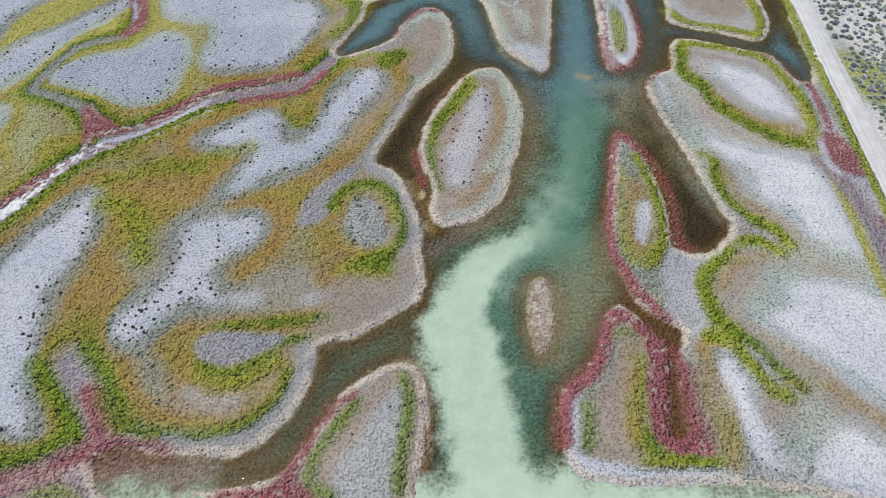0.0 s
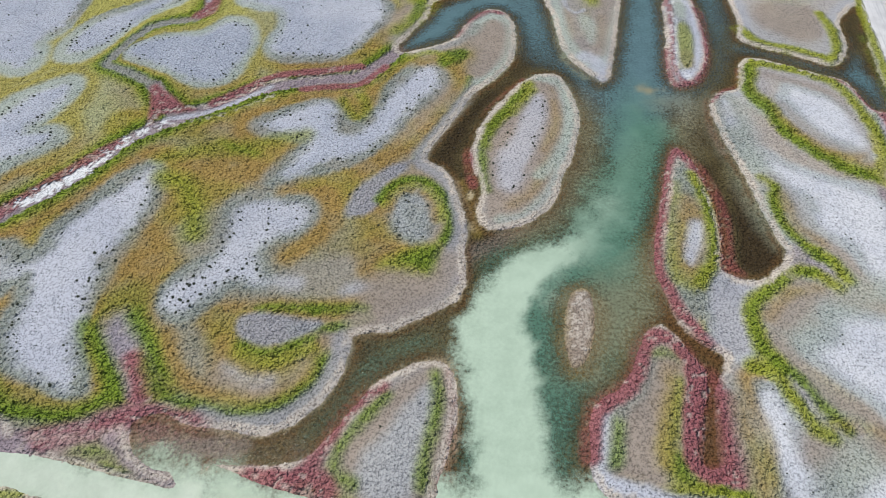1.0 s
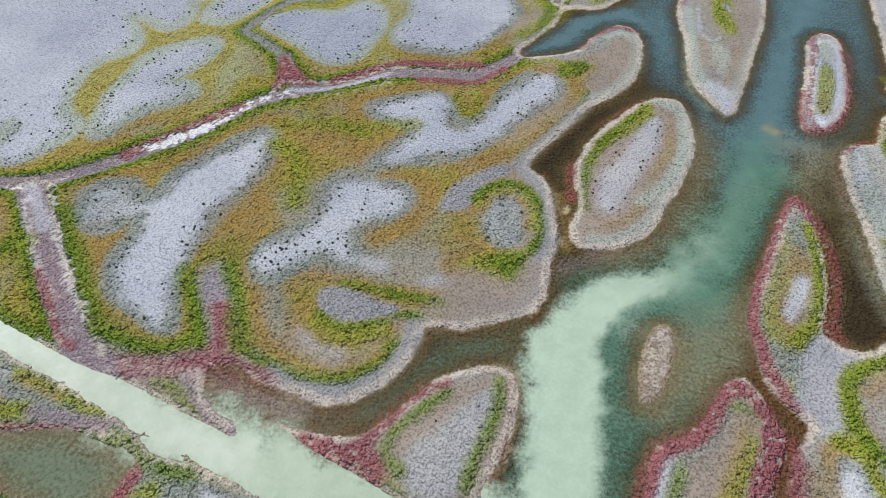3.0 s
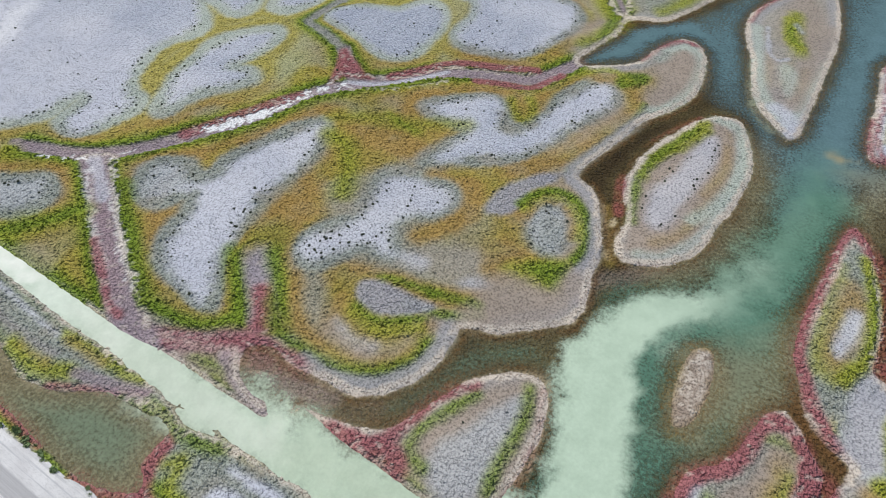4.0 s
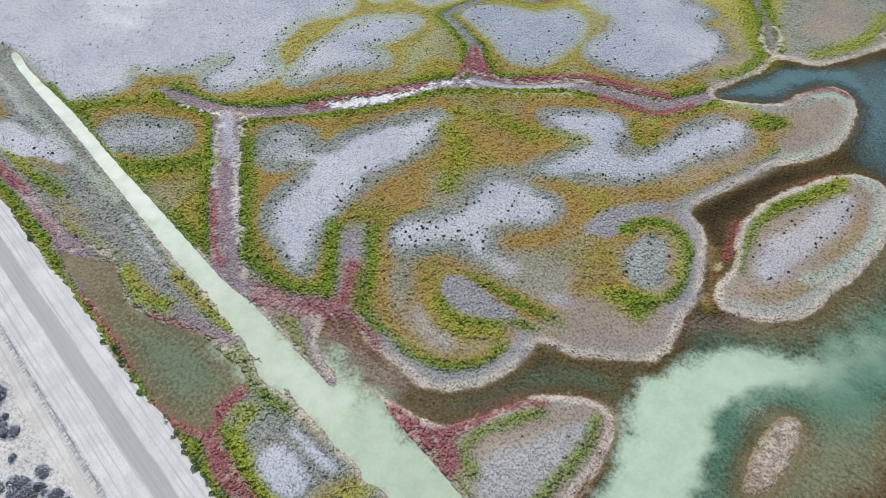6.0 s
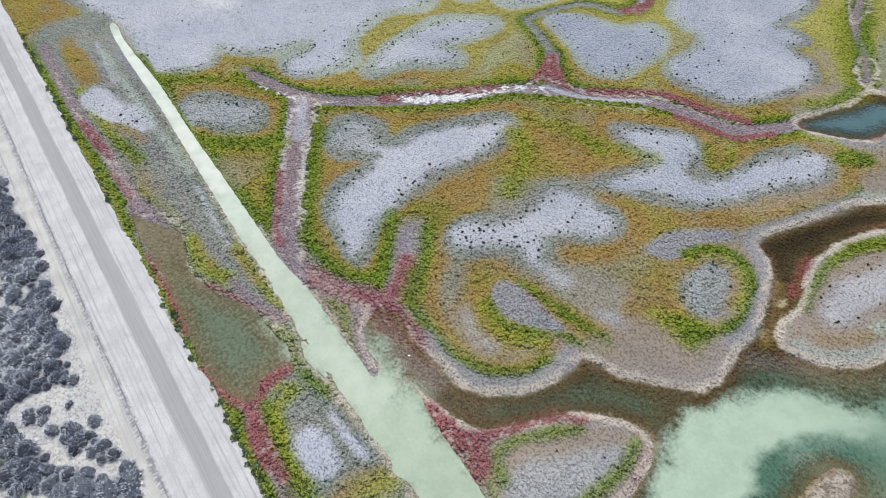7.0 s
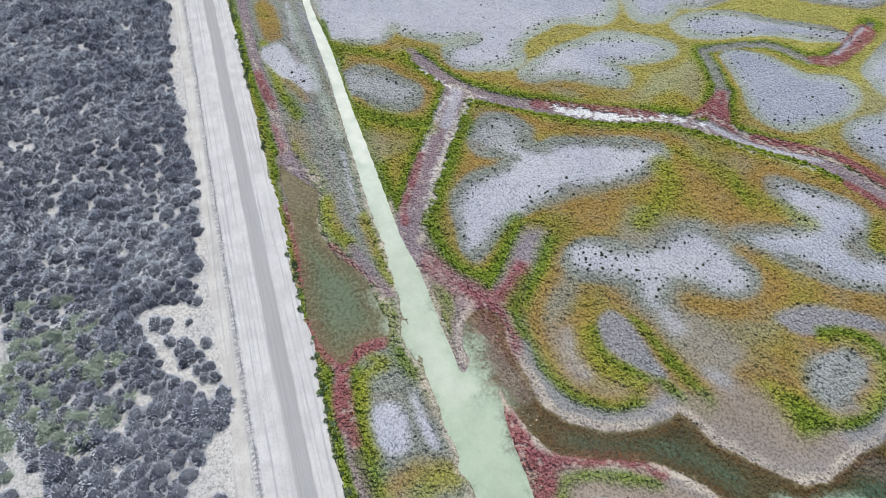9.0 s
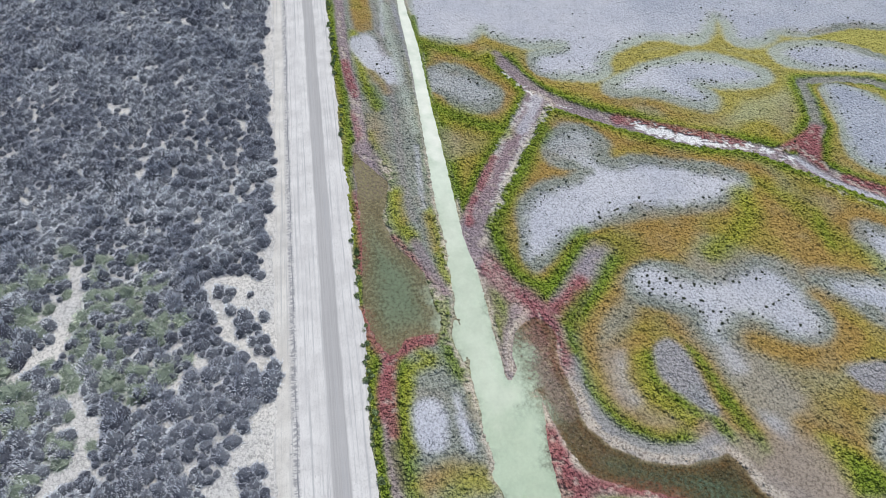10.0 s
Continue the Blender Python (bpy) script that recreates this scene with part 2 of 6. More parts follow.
# open water
lagoon_west = [(-22.9, 114.7), (-20.3, 121), (-17.9, 126.7), (-17.4, 132.5), (-14.7, 134.7), (-10.3, 136), (-5.8, 141.9), (-0.7, 151.6), (1.5, 161.3), (-2.2, 156.4), (5.4, 180.1), (25.7, 199.9), (44.3, 184.9), (50.7, 138.3), (50.1, 126.6), (53.2, 123.7), (63.5, 120.1), (68.4, 118.2), (72.8, 125.5), (73.9, 135.8), (79.8, 142), (77.7, 127.7), (76.9, 119.1), (76.5, 111), (74.6, 104.5), (71.9, 105.4), (70.9, 109.1), (68.3, 114), (62.3, 116), (55.7, 118.6), (50.9, 119.1), (48.4, 116), (47.2, 109.1), (43.6, 107.2), (41.1, 103.6), (40.8, 99.1), (42.3, 90.9)]
lagoon_east = [(42.3, 90.9), (43.8, 85.5), (44.9, 79.6), (45.7, 74.8), (46.9, 70.3), (47.7, 67.2), (45.8, 63.6), (41.9, 60.7), (37.4, 61.8), (37.5, 66.5), (37.8, 73.5), (37, 80.3), (35.5, 85.8), (32.7, 89.8), (30.7, 84.7), (29.1, 76.9), (27.1, 67.8), (26.5, 60.7), (27.8, 56.3), (28.8, 52.1), (31.5, 48.6), (34.9, 47.1), (34.4, 44.8), (32.6, 40.7), (31.9, 33.3), (31.6, 30.6), (30, 30.9), (30.7, 36.5), (32, 43.4), (30.2, 46.7), (27.2, 50.6), (25, 50.3), (23, 47.1), (21.9, 43.4), (19.9, 40.3), (16.8, 37.7), (15.7, 34.9), (15.5, 30.2), (15.8, 27.6), (18.1, 25.1)]
lagoon_south = [(18.1, 25.1), (25.7, 24.3), (36.4, 24.6), (46.4, 23.1), (62.2, 19.8), (60, 15.5), (14.1, 14.9), (-1.6, 16.1), (-3.4, 22.9), (-2.6, 28.7), (-2, 33.3), (-2.7, 38.2), (-3.9, 40.9), (-6.7, 41.4), (-10.5, 39.6), (-14, 36.3), (-16.3, 32.5), (-18.4, 28.7), (-20.4, 26.2), (-23, 24.7), (-26.3, 24.1), (-29.9, 23.9), (-32.5, 23.5), (-33.2, 23), (-37.4, 22.1), (-41.2, 22.9), (-43.9, 25), (-44.6, 28), (-41, 29.7), (-37.4, 28.4)]
lagoon_penin = [(-37.4, 28.4), (-34.4, 28.4), (-31.3, 28.3), (-28.1, 27.9), (-25.7, 28.6), (-23.1, 30.2), (-20.4, 33.3), (-18.8, 36.7), (-18.2, 39.7), (-18.1, 42.8), (-17.9, 44), (-15.5, 44.9), (-12.6, 45.6), (-9.3, 47.9), (-5.1, 50.6), (-2.9, 53.7), (-3.1, 57.6), (-3.6, 60.9), (-3.4, 64.1), (-3.5, 66.6), (-5, 71), (-6.7, 75.6), (-7.8, 78.1), (-9.5, 79.8), (-12, 81.4), (-12, 83.8), (-9.9, 89.3), (-7.3, 95.3), (-5.4, 100.9), (-0.8, 107.1), (1.8, 113), (2.2, 120.3), (1.1, 127.1), (-1.7, 131), (-5.2, 130.7), (-8.6, 126), (-10.4, 121), (-12.1, 118.2), (-17.9, 114.5), (-21.2, 112.9)]
lower(d_lagoon, lagoon_west + lagoon_east[1:] + lagoon_south[1:] + lagoon_penin[1:])
canal_bank = [(-144.3, 31), (-134.2, 28.9), (-109.8, 25.8), (-91.8, 23), (-79.3, 21.1), (-68.4, 19.5), (-60.9, 18.8), (-53.2, 17.4), (-48.2, 16.1), (-44.5, 14.7), (-38.6, 15.4), (-33.4, 15.1), (-27.1, 14.3), (-21.3, 13.4), (-57.6, 18), (-49.6, 16.8), (-42.1, 16.2), (-31.5, 14.9), (-5.4, 13.7), (27.1, 14.9), (60, 15.5), (62.2, 19.8), (46.4, 23.1), (36.4, 24.6), (25.7, 24.3)]
canal_far_bank = [(18.1, 25), (15.1, 23.7), (-1.7, 23.1), (-11.3, 20.1), (-15.8, 20.5), (-20.6, 21.3), (-25.7, 22.1), (-31.6, 23.6), (-33.2, 23), (-37.5, 22.9), (-36.6, 21.3), (-35.6, 20.5), (-36.4, 20.1), (-39.2, 20.5), (-43.7, 20.9), (-49.7, 21.7), (-55.1, 22.2), (-61.1, 22.2), (-67.4, 22.9), (-74.1, 23.8), (-86, 25.3), (-99.6, 26.9), (-117.3, 29.4), (-136.2, 31), (-143.8, 32.6)]
lower(d_canal, canal_bank + canal_far_bank)
lower(d_pond, [(-88.9, 9), (-85.7, 10), (-82.1, 11.7), (-78.7, 13.2), (-75.4, 12.3), (-70.4, 10.6), (-65.2, 10.8), (-60.5, 12.8), (-57.4, 14), (-53.7, 13.8), (-50.4, 13.8), (-48.2, 14.1), (-46.2, 13), (-46.3, 11.3), (-46.4, 8.4), (-44.3, 5.7), (-46.4, 4.5), (-50.3, 3.6), (-54, 3.6), (-58.2, 4.1), (-63.7, 5.3), (-69.7, 6.2), (-76.2, 7.2)])
# islands in it
ISLANDS = {}
ISLANDS["egg"] = [(11.2, 108.7), (13.8, 103.6), (15.5, 95.7), (14.3, 87), (12.2, 79.6), (10.3, 72.8), (6.2, 68.4), (1.5, 66.2), (-1.3, 67.2), (-2.3, 70.3), (-1.9, 74.2), (-2.9, 78.2), (-4.5, 82.5), (-4.1, 87.7), (-3.1, 92.5), (-0.4, 98.3), (3, 104.5), (6.5, 108.2)]
ISLANDS["tongue"] = [(19.7, 107.9), (15.5, 112.2), (12.2, 117.6), (9.8, 130.4), (7, 141.2), (8.1, 150.1), (12, 157.7), (13.8, 163.9), (23.3, 166.6), (26.2, 148.6), (25.1, 134.2), (23, 117), (21.8, 109.2), (19.7, 106.8)]
ISLANDS["bean"] = [(34.7, 136.9), (36.6, 141.6), (39.7, 142.9), (41.9, 140.1), (42.6, 132.7), (43.1, 122.8), (41.6, 114.9), (39.2, 109.9), (36.5, 107.9), (34.2, 108.4), (33.6, 114.4), (34.4, 124.2), (34.7, 130.5)]
ISLANDS["bar"] = [(13.3, 55.1), (15.9, 55.9), (16.8, 52.4), (16.5, 47.6), (15.4, 43.8), (13.6, 42.5), (12.6, 45.2), (12.4, 50)]
for k, shore in ISLANDS.items():
    win, d = distance(shore, True, 12.0)
    d_isle[k] = np.full(GX.shape, FAR)
    d_isle[k][win] = d
    d_lagoon[win] = np.maximum(d_lagoon[win], -d)
# channels that have fallen dry
lower(d_dry, [(-22, 113.9), (-24.4, 109.3), (-29, 102.8), (-34.6, 101.4), (-45.6, 97.7), (-55, 90.7), (-62.3, 85), (-68, 79.3), (-73.1, 69.4), (-78.8, 62.7), (-84.2, 56), (-88.7, 51.6), (-93.9, 48), (-101, 46), (-106, 44.7)], False, 25.0, 1.6)
lower(d_dry, [(-92.8, 47.7), (-85.5, 41.7), (-76.8, 34.4), (-70, 28.7), (-63.5, 23.8), (-57.6, 22.1)], False, 25.0, 2.3)
lower(d_dry, [(-69.2, 95.7), (-65.7, 91.9), (-61.8, 87.5)], False, 25.0, 1.6)
lower(d_dry, [(-53.1, 42.1), (-49.4, 37.7), (-45.3, 32.8)], False, 25.0, 2.5)
lower(d_dry, [(-73.5, 142), (-69.2, 130), (-68.8, 120.1), (-76.5, 116), (-79.8, 110.1), (-81.3, 103.6), (-81.4, 100.9), (-76.3, 99.1), (-68.9, 95.7)], False, 25.0, 0.8)
lower(d_dry, [(-61.2, 24), (-53.3, 24.2), (-48.4, 25), (-44.3, 26.5), (-41.7, 26)], False, 25.0, 2.75)
lower(d_dry, [(-145.8, 16.9), (-126.4, 14.2), (-113.7, 12.9), (-103.9, 12.5), (-93.5, 11.4), (-84, 10.7)], False, 25.0, 1.3)
lower(d_dry, [(-44.8, 5.4), (-38.5, 3.9), (-32.1, 2.9), (-25.5, 2.2), (-22.2, 1.7)], False, 25.0, 1.3)
lower(d_dry, [(41.1, 60.1), (38.3, 57.9), (36.7, 53.1), (37, 49.1)], False, 25.0, 1.75)
lower(d_dry, [(35, 57.3), (36.7, 53.1), (36.2, 49.1)], False, 25.0, 2)
lower(d_dry, [(30.8, 30.9), (31.7, 30.2), (33.4, 29.4)], False, 25.0, 1.75)
lower(d_dry, [(42, 44.3), (45.2, 41.6), (46.5, 38.2), (50.1, 37.3)], False, 25.0, 1.25)
lower(d_dry, [(-34.7, 165.7), (-30.2, 153.3), (-24.1, 144.2), (-19.3, 135.1)], False, 25.0, 1)
lower(d_dry, [(51.7, 65.3), (54.4, 62.4), (47.6, 64.1)], False, 25.0, 1.25)
lower(d_dry, [(74.1, 101.8), (72.6, 91.7), (72.2, 82.5), (72.9, 74.2), (71.6, 64.1), (71.3, 55.2)], False, 25.0, 2)
# bare salt pans
PANS = []
PANS.append([(-60.1, 73.6), (-62.8, 70.4), (-65.6, 65.3), (-68, 61.6), (-69.5, 57.3), (-69, 54.2), (-71, 51.4), (-73.9, 51.5), (-76.5, 53.1), (-79.1, 52.7), (-81.4, 50.7), (-80.6, 47.7), (-79.6, 44.8), (-77.7, 43.7), (-74.7, 44.9), (-72.3, 47.5), (-70.1, 48.5), (-69.3, 46.5), (-68.3, 43.9), (-68.1, 41.6), (-67.5, 38.8), (-66.2, 35.9), (-63.9, 34.1), (-60.6, 32.1), (-57.5, 30.9), (-55.2, 31.1), (-55, 33.4), (-56.6, 36.4), (-57.8, 39.2), (-57.8, 42.2), (-58.8, 45.4), (-59.4, 48.9), (-59.5, 52.7), (-58.5, 57.7), (-57.4, 63.7), (-58.2, 68.8)])
PANS.append([(-47.2, 46.1), (-46.6, 49.3), (-43.8, 51.8), (-41.7, 55.6), (-41.9, 61), (-41.9, 65.4), (-38.5, 67.1), (-34.4, 67.3), (-31.5, 67.4), (-30.1, 64.9), (-31.8, 61.9), (-34.4, 60.8), (-36.4, 58.3), (-36.1, 54.8), (-34.4, 51.4), (-37.9, 52), (-40.8, 49.8), (-42.7, 47), (-44.6, 45.1)])
PANS.append([(-44.5, 86.6), (-41.6, 89.7), (-38.2, 92.7), (-33.9, 94.4), (-31.2, 92.6), (-30.1, 89), (-29.7, 86.5), (-27.6, 85.9), (-24.9, 87.9), (-23.4, 91.9), (-22.2, 96.7), (-20, 102.4), (-18, 105.9), (-15.3, 108.3), (-13.2, 106.5), (-11.7, 103.4), (-12.5, 100.5), (-15.5, 97), (-17.8, 92), (-19.1, 87.6), (-21.6, 83.4), (-24.5, 80.4), (-29, 78.2), (-33, 75), (-36, 72.9), (-37.6, 73.9), (-36.6, 77.1), (-34.4, 80.5), (-34.3, 83.2), (-36.6, 84), (-39.2, 84.7), (-42.6, 85.1)])
PANS.append([(-16.4, 66.9), (-16.2, 69.5), (-14.7, 71.4), (-12.4, 72), (-10.6, 70), (-9.9, 66.6), (-10.1, 63.7), (-11.4, 62.4), (-13.4, 62.8), (-15.2, 64.6)])
PANS.append([(-107.8, 29.2), (-105.5, 33.5), (-100.2, 37.9), (-96.7, 39.8), (-93.7, 37.5), (-94.8, 33.7), (-99.5, 30.5), (-102.4, 27.1)])
PANS.append([(-90.5, 63.8), (-93.2, 67.8), (-95.4, 74.1), (-93.7, 86.6), (-88.7, 93), (-85.5, 93.6), (-85.2, 86.7), (-87.7, 79.7), (-82.6, 80.5), (-81.9, 76.9), (-87, 72.2), (-89.2, 67)])
PANS.append([(-79.4, 105.6), (-76.3, 110.3), (-70, 112.6), (-64.8, 114), (-61.5, 118.8), (-56.5, 117.8), (-53.9, 111.6), (-54.9, 104.6), (-55.9, 99), (-60.8, 97.8), (-65.9, 100.2), (-72, 102.7), (-76.6, 103.8)])
PANS.append([(-61.8, 129.3), (-66.8, 146.2), (-59.8, 166.1), (-42.9, 156.9), (-42, 147.3), (-42.3, 140.2), (-35.3, 139.8), (-36.2, 134.1), (-30.4, 133), (-27.6, 128.8), (-28.1, 121.5), (-30.6, 114.9), (-34.7, 109.2), (-40.5, 108.2), (-45.7, 107.9), (-49.1, 109.9), (-49.6, 113.7), (-48.9, 118.9), (-51, 124.3), (-56.7, 126.3)])
PANS.append([(-92.1, 105.1), (-90.5, 115.4), (-82.4, 123.1), (-73.4, 134), (-69.7, 133.3), (-79.5, 120.6), (-84.8, 108.2), (-89.1, 103.6)])
PANS.append([(56.8, 109.1), (60.1, 108.2), (65, 105.4), (67.6, 100.9), (68.3, 94.9), (67.6, 91.3), (65.3, 92.5), (60.9, 95.7), (57.8, 100), (56.2, 104.5)])
PANS.append([(48.2, 88.5), (51.8, 86.2), (56.3, 84), (62.8, 81.8), (66.6, 78.2), (67, 71.5), (67, 64.1), (66.7, 59), (62.2, 59), (59.6, 64.1), (58.5, 69), (53.9, 72.8), (54.6, 78.2), (51.4, 81.1), (48.3, 84.7)])
PANS.append([(52, 55.2), (57.3, 55.2), (62.8, 53.6), (66.7, 51.1), (76.7, 40.7), (70.3, 28.7), (60, 35.5), (56.3, 39.4), (52.2, 43.4), (49, 46), (47.5, 49.1), (51.5, 51.1)])
PANS.append([(38, 41.6), (40.7, 42.5), (41.5, 39.9), (42.3, 34.9), (45.1, 29.4), (47, 26.5), (45, 25.1), (40.5, 26.5), (38.7, 30.2), (37.4, 36.5)])
PANS.append([(49.3, 30.9), (53.4, 32.1), (56.8, 29.4), (61.3, 25.1), (63.3, 15.5), (46.7, 23.7), (46.5, 27.2)])
PANS.append([(33, 71.5), (35.1, 71.5), (34.4, 66.5), (32.7, 62.7), (31.3, 63.2), (31.8, 67.8)])
PANS.append([(0.6, 84), (5.7, 100), (8.5, 100.9), (8.8, 93.3), (6.9, 85.5), (5.6, 78.2), (3, 74.8), (0.6, 76.9)])
PANS.append([(-36.3, 6.9), (-36.5, 9), (-34.8, 10.5), (-30.7, 10), (-28.8, 8.7), (-29.1, 6.5), (-31.3, 5.6), (-34.5, 5.9)])
PANS.append([(-35.5, 12.2), (-35.3, 13), (-29.9, 12.9), (-27.6, 12.5), (-28.7, 11.7), (-31.9, 11.6)])
PANS.append([(-124, 17.8), (-121.7, 20.3), (-116, 21.2), (-110.1, 22.5), (-107.8, 20.2), (-111.9, 18.1), (-117.8, 16.7)])
PANS.append([(-122.2, 30), (-119.8, 32.6), (-115.5, 39.2), (-119.7, 44.6), (-115.4, 47.1), (-110.6, 52), (-109.5, 59.5), (-105.8, 59.3), (-105, 52.4), (-100.4, 50.5), (-97.8, 55.8), (-96.7, 63), (-100.3, 64.7), (-103.9, 70.5), (-105.7, 79.7), (-102.8, 89.3), (-109.9, 97.6), (-105.8, 99.1), (-98, 97.7), (-97.6, 103.1), (-99.7, 107.5), (-96.9, 112.9), (-96.9, 124.9), (-93.4, 132.4), (-79.7, 155.3), (-112.4, 208.4), (-228.9, 204.7), (-271.4, 62.5), (-182.9, 30.7), (-141.2, 32.3)])
d_pan = []
for rim_line in PANS:
    win, d = distance(rim_line, True, 25.0)
    d_pan.append((win, d))
    d_pale[win] = np.minimum(d_pale[win], d)

# ---------------------------------------------------------------- what covers the ground
weight = {k: np.zeros(GX.shape) for k in NAMES}
weight["sage"] += 1.0


def cover(kind, amount, win=(slice(None), slice(None))):
    """Lays a cover over what is there, as far as amount says (0 to 1)."""
    for w in weight.values():
        w[win] *= 1 - amount
    weight[kind][win] += amount


def paint(kind, closed, width, soft, amount, points):
    """A patch (closed) or a belt of a cover, with a ragged edge."""
    win, d = distance(points, closed, width / 2 + 2 * soft + 2)
    if win is not None:
        d = d - width / 2 + WOBBLE[win] * min(0.6, 0.15 + 0.2 * soft) + RUFFLE[win] * (1.2 if kind == "white" else 0.75 if kind == "crust" else 0.14)
        cover(kind, amount * smooth(0.5 - d / (1.6 * soft)), win)


d_water = np.minimum(np.minimum(d_lagoon, d_canal), d_pond)
rag = WOBBLE * 0.55 + RUFFLE * 0.15
low = np.minimum(d_dry, d_water) + rag * 0.5
pan = np.maximum(d_pale + rag, 0)
gap = np.clip((np.maximum(low, 0) + pan) / 7.5, 0.25, 1)
by_lagoon = smooth((np.minimum(d_dry, d_canal) - d_lagoon) / 3 + 0.5)
north = smooth((GY - 0.25 * GX - 128) / 12)
pan = np.maximum(d_pale + rag * 0.5, 0)
cover("ochre", smooth((pan / gap - 1.4 - 1.3 * cloud(8.0, 63)) / 2.0))
cover("lime", 0.30 * smooth((pan / gap - 4.5) / 3) * smooth(0.6 + cloud(9.0, 61)))
cover("sage", 0.45 * smooth((pan / gap - 4.0) / 3) * smooth(0.3 + 1.2 * cloud(6.0, 62)))
cover("yellow", smooth((pan / gap - 1.5) / 1.4) * north)
YELLOWED = [(-96.4, 53.1), (-111.6, 46.6), (-115.1, 41.4), (-119.2, 32), (-127.5, 25.8), (-142, 34.8), (-110.4, 66.1), (-111.5, 80.5), (-108.2, 99.6), (-88.2, 118.3), (-59, 136.7), (-44.9, 117.2), (-48.3, 107.6), (-47.9, 101.9), (-58, 95.6), (-66.8, 96), (-78.1, 101.5), (-72.3, 83.1), (-83.7, 71.6)]
win, d = distance(YELLOWED, True, 12.0)
part_of = 0.75 * smooth(0.5 - d / 8)
weight["yellow"][win] += weight["ochre"][win] * part_of
weight["ochre"][win] *= 1 - part_of
weight["mint"][win] += weight["sage"][win] * part_of
weight["sage"][win] *= 1 - part_of
cover("lime", 0.85 * smooth(1.15 - low / gap / 3.6) * smooth(pan / 1.6) * (1 - by_lagoon))
cover("green", 0.9 * smooth(1.2 - low / gap / 2.3) * smooth(pan / 1.6) * (1 - by_lagoon))
cover("beige", 0.7 * by_lagoon * smooth(2 - low / 4.5))
cover("ash", 0.8 * by_lagoon * smooth(2 - low / 2.0))
cover("salt", smooth(0.5 - (d_pale + 0.5 + 1.7 * rag + 0.35 * RUFFLE) / 3.0))
cover("mud", 0.9 * smooth(0.5 - low / 0.8))
# brown bed under the water
shore = d_lagoon + rag * 0.8
cover("bed", smooth(0.6 - (d_water + rag * 0.7) / 0.5))
cover("umber", 0.55 * smooth(0.5 + 1.2 * cloud(5.0, 51)) * smooth(-d_lagoon / 2))
cover("beige", 0.3 * smooth(-d_pond / 1.5) * smooth(0.5 + WOBBLE))
cover("crust", 0.9 * smooth(1.2 - np.abs(shore - 0.5) / 0.7) * smooth(0.85 + WOBBLE) * smooth(d_isle["bar"] - 1))
cover("crust", 0.85 * smooth(1.1 - np.abs(d_canal + rag * 0.2 - 0.35) / 0.5) * smooth(1.0 + WOBBLE) * smooth(d_pond / 2))
# paler marsh in the east, duller flat in the north-west
cover("salt", 0.5 * smooth((GX - 36) / 8) * smooth(d_water / 1.0))
cover("white", 0.35 * smooth((GX - 30) / 8) * smooth(-d_pale / 1.5))
cover("slate", 0.45 * smooth((-15 - GX) / 10) * smooth(-d_pale / 2) * smooth((GY + 0.1 * GX - 62) / 8) * smooth(0.9 + cloud(12.0, 64)))
paint("slate", True, 0, 1.5, 0.75, [(-78.6, 105.6), (-76, 109.9), (-69.7, 112.2), (-64.5, 113.6), (-61.3, 118.4), (-56.9, 117.6), (-54.2, 111.4), (-55.2, 104.7), (-56.1, 99.4), (-61, 98.2), (-65.7, 100.3), (-71.4, 102.6)])
paint("slate", True, 0, 1.5, 0.5, [(-91.4, 105.3), (-90, 115), (-81.9, 122.6), (-73.1, 133.7), (-79.8, 120.8), (-85.1, 108.4)])
paint("slate", True, 0, 3, 0.2, [(-61.8, 129.3), (-66.8, 146.2), (-59.8, 166.1), (-43.8, 155.9), (-34.3, 133.1), (-31.5, 116.5), (-35.1, 110), (-46.2, 108.7)])
paint("sage", True, 0, 2, 0.55, [(-16.3, 70.3), (-13.3, 72.9), (-10.7, 70.2), (-9.2, 65.6), (-10.6, 62.1), (-14.1, 61.9), (-16.4, 65.2)])
paint("sage", True, 0, 2, 0.5, [(-108.5, 28.8), (-105.8, 33.6), (-100.5, 38.1), (-96.5, 40.3), (-93.1, 37.7), (-94.3, 33.6), (-99, 30.3), (-102, 26.6)])
paint("sage", True, 0, 2, 0.5, [(-82.8, 45.9), (-82.5, 50.5), (-79.6, 53.1), (-75.1, 52.5), (-72.6, 49.8), (-74.8, 46.4), (-78.2, 44.2)])
paint("green", False, 0.8, 0.675, 0.9, [(-131.2, 30.7), (-112.1, 28.6), (-96.1, 26.3), (-82.9, 25), (-71.8, 24.2)])
paint("white", False, 5, 3, 0.45, [(-156.7, 54.7), (-144.1, 57.3), (-138.5, 63.5), (-142.5, 77.9)])
paint("white", False, 4, 3, 0.4, [(-144.5, 52), (-133.6, 53.9), (-136.1, 57.2)])
paint("umber", True, 0, 1.5, 0.9, [(46.9, 66.5), (44.5, 63), (41.2, 62.4), (40.3, 66.5), (41.2, 74.2), (41.2, 81.1), (42.6, 82.5), (44.3, 76.9), (45.7, 70.9)])
paint("umber", True, 0, 1.6, 0.8, [(-11.4, 82.1), (-8.8, 89.1), (-4.7, 98.7), (-0.2, 105.1), (2, 104.6), (-2.9, 96.3), (-6.4, 88.2), (-7.4, 79.6), (-9.1, 80.1)])
paint("bed", True, 0, 3, 0.6, [(12.5, 57.1), (16, 58), (18.4, 53.6), (17.9, 46.8), (15.9, 41.6), (13.2, 40.4), (11.2, 45.1), (11.2, 51.8)])
